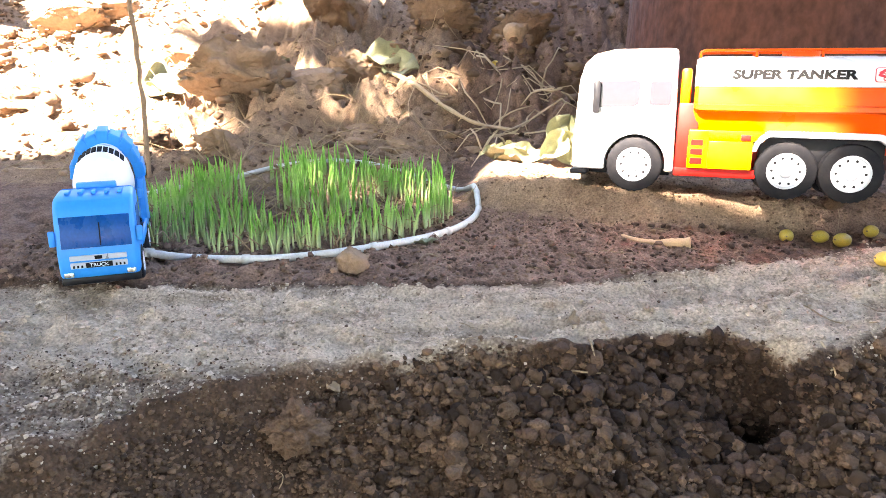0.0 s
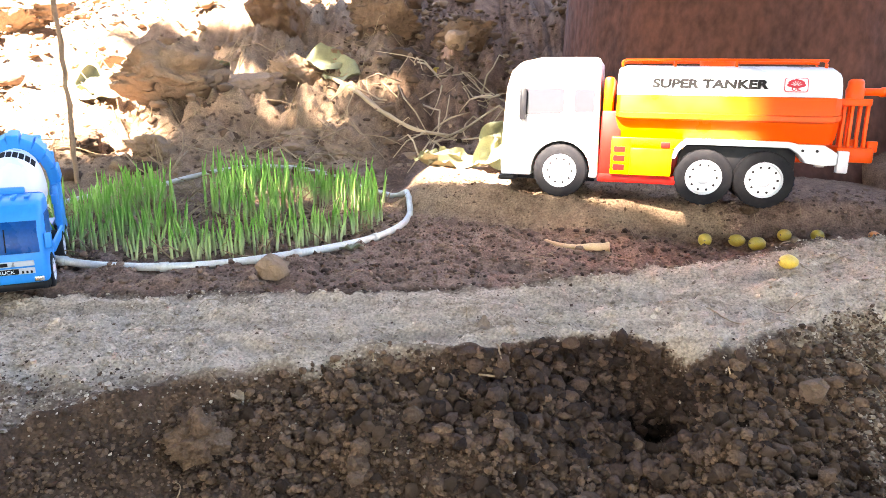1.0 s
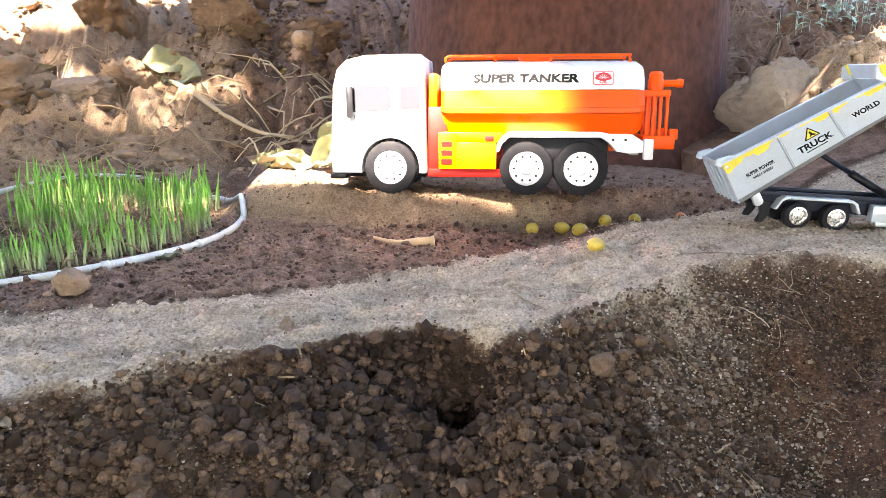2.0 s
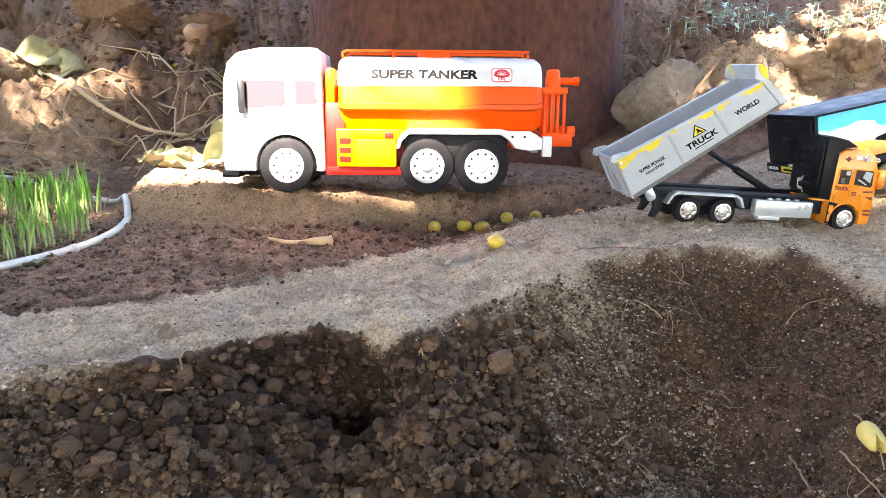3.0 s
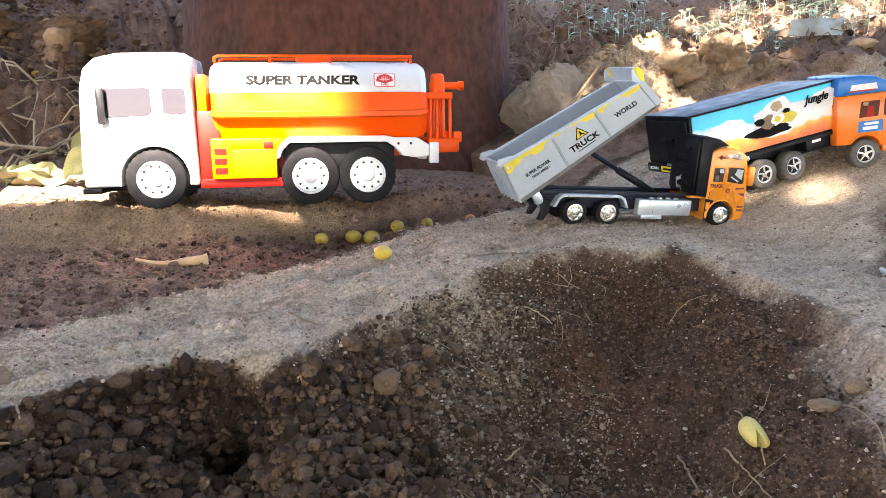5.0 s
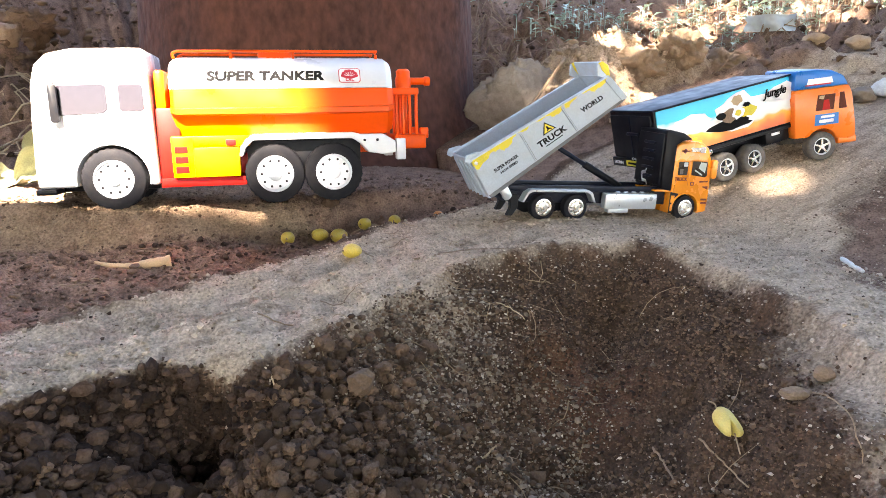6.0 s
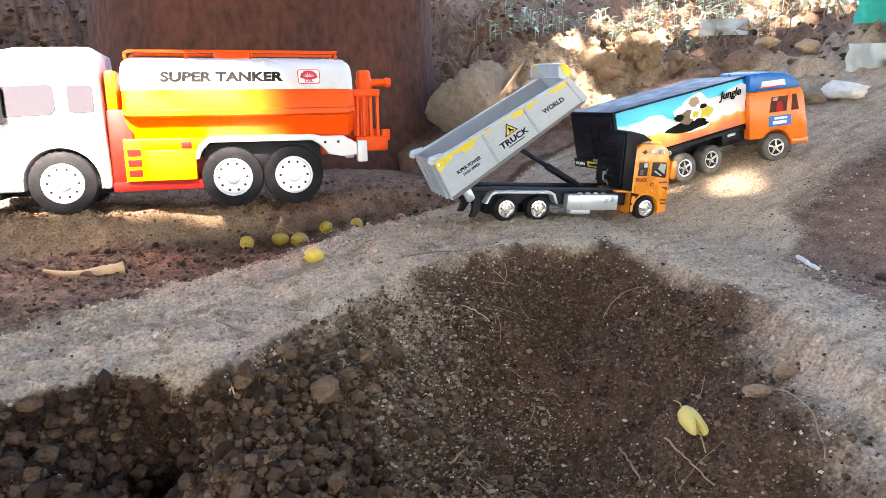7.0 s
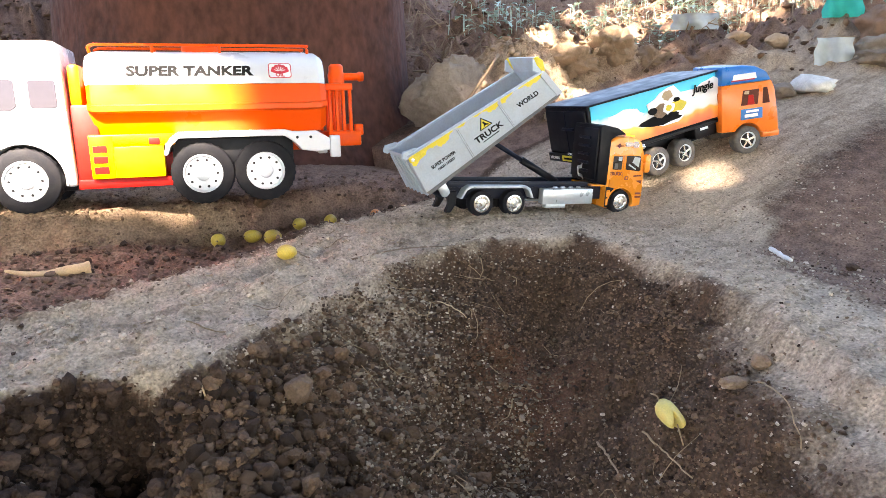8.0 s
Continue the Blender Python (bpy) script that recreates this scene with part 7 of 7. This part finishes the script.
boulder("stone", 0.347, 0.442, 0.0115, "tan", "angular grey-brown stone on the slope", "stone", (1.0, 0.8, 1.05), 0.3, 0.2, 20, facets=True)
boulder("stone", 0.570, 0.278, 0.0078, "tan", "flat brown stone beside the hollow", "stone", (1.25, 0.8, 0.5), 0.2, 0.25, -30)
boulder("stone", 0.600, 0.280, 0.0062, "tan", "small tan stone beside the hollow", "stone", (1, 1, 0.85), 0.2, 0.25)
boulder("stone", 0.583, 0.292, 0.0045, "soil", "small dark stone beside the hollow", "stone", (1, 1, 0.8), 0.25, 0.25)
boulder("stone", 0.455, 0.385, 0.006, "soil", "small dark clod in the hollow", "clod", (1, 1, 0.8), 0.25, 0.3)
boulder("stone", 0.885, 0.36, 0.006, "tan", "small pale stone on dark soil", "stone", (1.2, 1, 0.7), 0.25, 0.3)
boulder("stone", 0.47, 0.855, 0.009, "soil", "dark clod under the tanker", "clod", (1.2, 1, 0.8), 0.25, 0.3)
q = random.Random(17)
for k in range(46):
    x = q.uniform(0.02, 0.42)
    y = float(near_edge(np.array([x]))[0]) - q.uniform(0.035, 0.13)
    boulder("clod", x, y, q.uniform(0.0045, 0.0085), "clod", "brown clod among crumbs in the hollow", "clod", (1.1, 0.9, 0.85), 0.4, 0.22, q.uniform(0, 360), 3, True, "clods in the hollow")
BROKEN[0] = True
for x, y, r, mat, sq in ((-0.47, 1.44, 0.105, "tan", (1.35, 0.75, 0.72)), (-0.37, 1.9, 0.1, "soil", (1, 1, 0.9)), (-0.44, 1.22, 0.04, "tan", (1.2, 1, 0.8)), (-0.33, 1.44, 0.055, "tan", (1.2, 0.9, 0.9)), (-0.27, 1.64, 0.07, "tan", (1.1, 1, 0.8)), (-0.75, 1.75, 0.1, "tan", (1.3, 1, 0.8)), (-0.2, 1.33, 0.045, "tan", (1.2, 1, 0.8)),
                        (-0.95, 1.45, 0.07, "tan", (1.3, 1, 0.7)), (-0.08, 1.85, 0.08, "tan", (1.2, 1, 0.8)), (0.12, 1.8, 0.06, "soil", (1.2, 1, 0.8)), (-0.6, 1.25, 0.05, "tan", (1.3, 1, 0.7)), (-0.12, 1.25, 0.03, "tan", (1.2, 1, 0.8)), (0.22, 1.6, 0.05, "soil", (1, 1, 0.8)), (-1.1, 1.9, 0.12, "tan", (1.2, 1, 0.7))):
    boulder("clod", x, y, r, mat, "broken block of dry earth on the bank", "clod", sq, 0.5, 0.42, q.uniform(-25, 25), 6 if r > 0.12 else 5, True, "blocks on the bank")
BROKEN[0] = False
for x, y, r, sq in ((1.0, 0.985, 0.04, (1.2, 0.8, 0.8)), (1.15, 1.04, 0.042, (1.3, 0.9, 0.75)), (1.25, 1.02, 0.045, (1.2, 0.9, 0.8)), (1.34, 1.0, 0.04, (1.1, 0.9, 0.8)), (1.1, 0.955, 0.03, (1.2, 0.9, 0.8)), (1.02, 0.92, 0.026, (1.2, 0.9, 0.8))):
    boulder("clod", x, y, r, "sand", "soft cream lump of dry earth in the heap", "clod", sq, 0.5, 0.45, q.uniform(0, 360), 5, False, "lumps in the heap")
boulder("boulder", 0.91, 1.08, 0.085, "rock", "grey-brown angular boulder beside the sand heap", "boulder", (1.0, 0.7, 1.0), 0.3, 0.42, -35, 5, True)
boulder("stone", 1.286, 0.80, 0.058, "sand", "pale grey pointed stone behind the box lorry", "stone", (1.3, 0.8, 0.95), 0.3, 0.39, 10, 5, True)
boulder("stone", 1.335, 0.665, 0.03, "pale_rock", "whitish broken stone on the slope", "stone", (1.2, 1, 0.7), 0.35, 0.25, 40, 4, True)
boulder("stone", 1.29, 0.69, 0.024, "rock", "grey broken stone on the slope", "stone", (1.2, 1, 0.7), 0.35, 0.25, 0, 4, True)
boulder("stone", 1.455, 0.89, 0.02, "sand", "flat pale slab on the far bank", "stone", (1.4, 0.8, 0.6), 0.3, 0.2, -50, 4, True)
boulder("stone", 1.495, 0.83, 0.022, "sand", "angular tan block on the far bank", "stone", (1.3, 0.8, 0.8), 0.3, 0.2, -40, 4, True)
boulder("stone", 1.54, 0.66, 0.034, "rock", "rounded tan stone at the top of the slope", "stone", (1.3, 1, 0.6), 0.3, 0.2, -60, 4)
boulder("stone", 1.5, 0.632, 0.034, "rock", "flat brown stone stacked at the top of the slope", "stone", (1.4, 1, 0.5), 0.3, 0.2, -60, 4)
boulder("stone", 1.6, 0.68, 0.05, "ditch", "dark lump of earth at the top of the slope", "clod", (1.2, 1, 0.9), 0.35, 0.25, 0, 4)


# ---- far rubbish ----
def rag(name, x, y, w, h, mat, label, seed, turn, sink=0.015):
    n = 12
    v, f = [], []
    for i in range(n):
        for j in range(n):
            a, b = i / (n - 1) - 0.5, j / (n - 1)
            fold = 0.16 * w * math.sin(9 * a + 2 * b + seed) + 0.1 * w * noise.noise(Vector((a * 4, b * 3, seed)))
            v.append(Vector((a * w * (1 + 0.2 * noise.noise(Vector((b * 3, seed, 0)))), fold - 0.25 * h * (1 - b), b * h)))
    v += [p + Vector((0, 0.004, 0)) for p in v]
    k = n * n
    for i in range(n - 1):
        for j in range(n - 1):
            c = i * n + j
            f += [(c, c + n, c + n + 1, c + 1), (k + c, k + c + 1, k + c + n + 1, k + c + n)]
    ob = bare(name, v, f, mat, None, label, True)
    ob.matrix_world = pose(x, y, at_ground(x, y) - sink, 0, 0, turn)
    return tagged(ob, "", "cloth")


rag("cloth", 1.6, 0.769, 0.065, 0.07, "teal", "bright teal cloth dumped at the far bank", 1, -60)
rag("sack", 1.475, 0.71, 0.06, 0.052, "pale_cloth", "pale torn plastic sack on the far bank", 2, -60)
rag("sack", 1.57, 1.077, 0.1, 0.036, "pale_cloth", "pale torn plastic sheet on the far bank", 3, -55)


def weeds():
    r = random.Random(9)
    V, F = [], []
    for k in range(6500):
        x, y = r.uniform(1.1, 2.8), r.uniform(0.9, 2.6)
        if right_q(x, y) < 1.93 or noise.noise(Vector((x * 3, y * 3, 0))) < -0.05:
            continue
        z, a, L = at_ground(x, y), r.uniform(0, 6.28), r.uniform(0.012, 0.034)
        c, s = math.cos(a), math.sin(a)
        h = r.uniform(0.0, 0.04)
        o = len(V)
        for u, w, e in ((0, 0, 0), (0.5, 0.3, 0.3), (1, 0, 0.25), (0.5, -0.3, 0.3), (0.5, 0, 0.2)):
            V.append((x + L * (u * c - w * s), y + L * (u * s + w * c), z + h + L * e))
        F += [(o, o + 1, o + 4), (o + 1, o + 2, o + 4), (o + 2, o + 3, o + 4), (o + 3, o, o + 4)]
        if h > 0.02:
            v, f = tube_data([(x, y, z - 0.005), (x, y, z + h)], 0.0007, 3)
            b = len(V)
            V += v
            F += [tuple(i + b for i in q) for q in f]
    tagged(bare("weeds", V, F, "weed", None, "low grey-green weeds growing along the far bank"), "", "weeds", kind="stuff")


weeds()
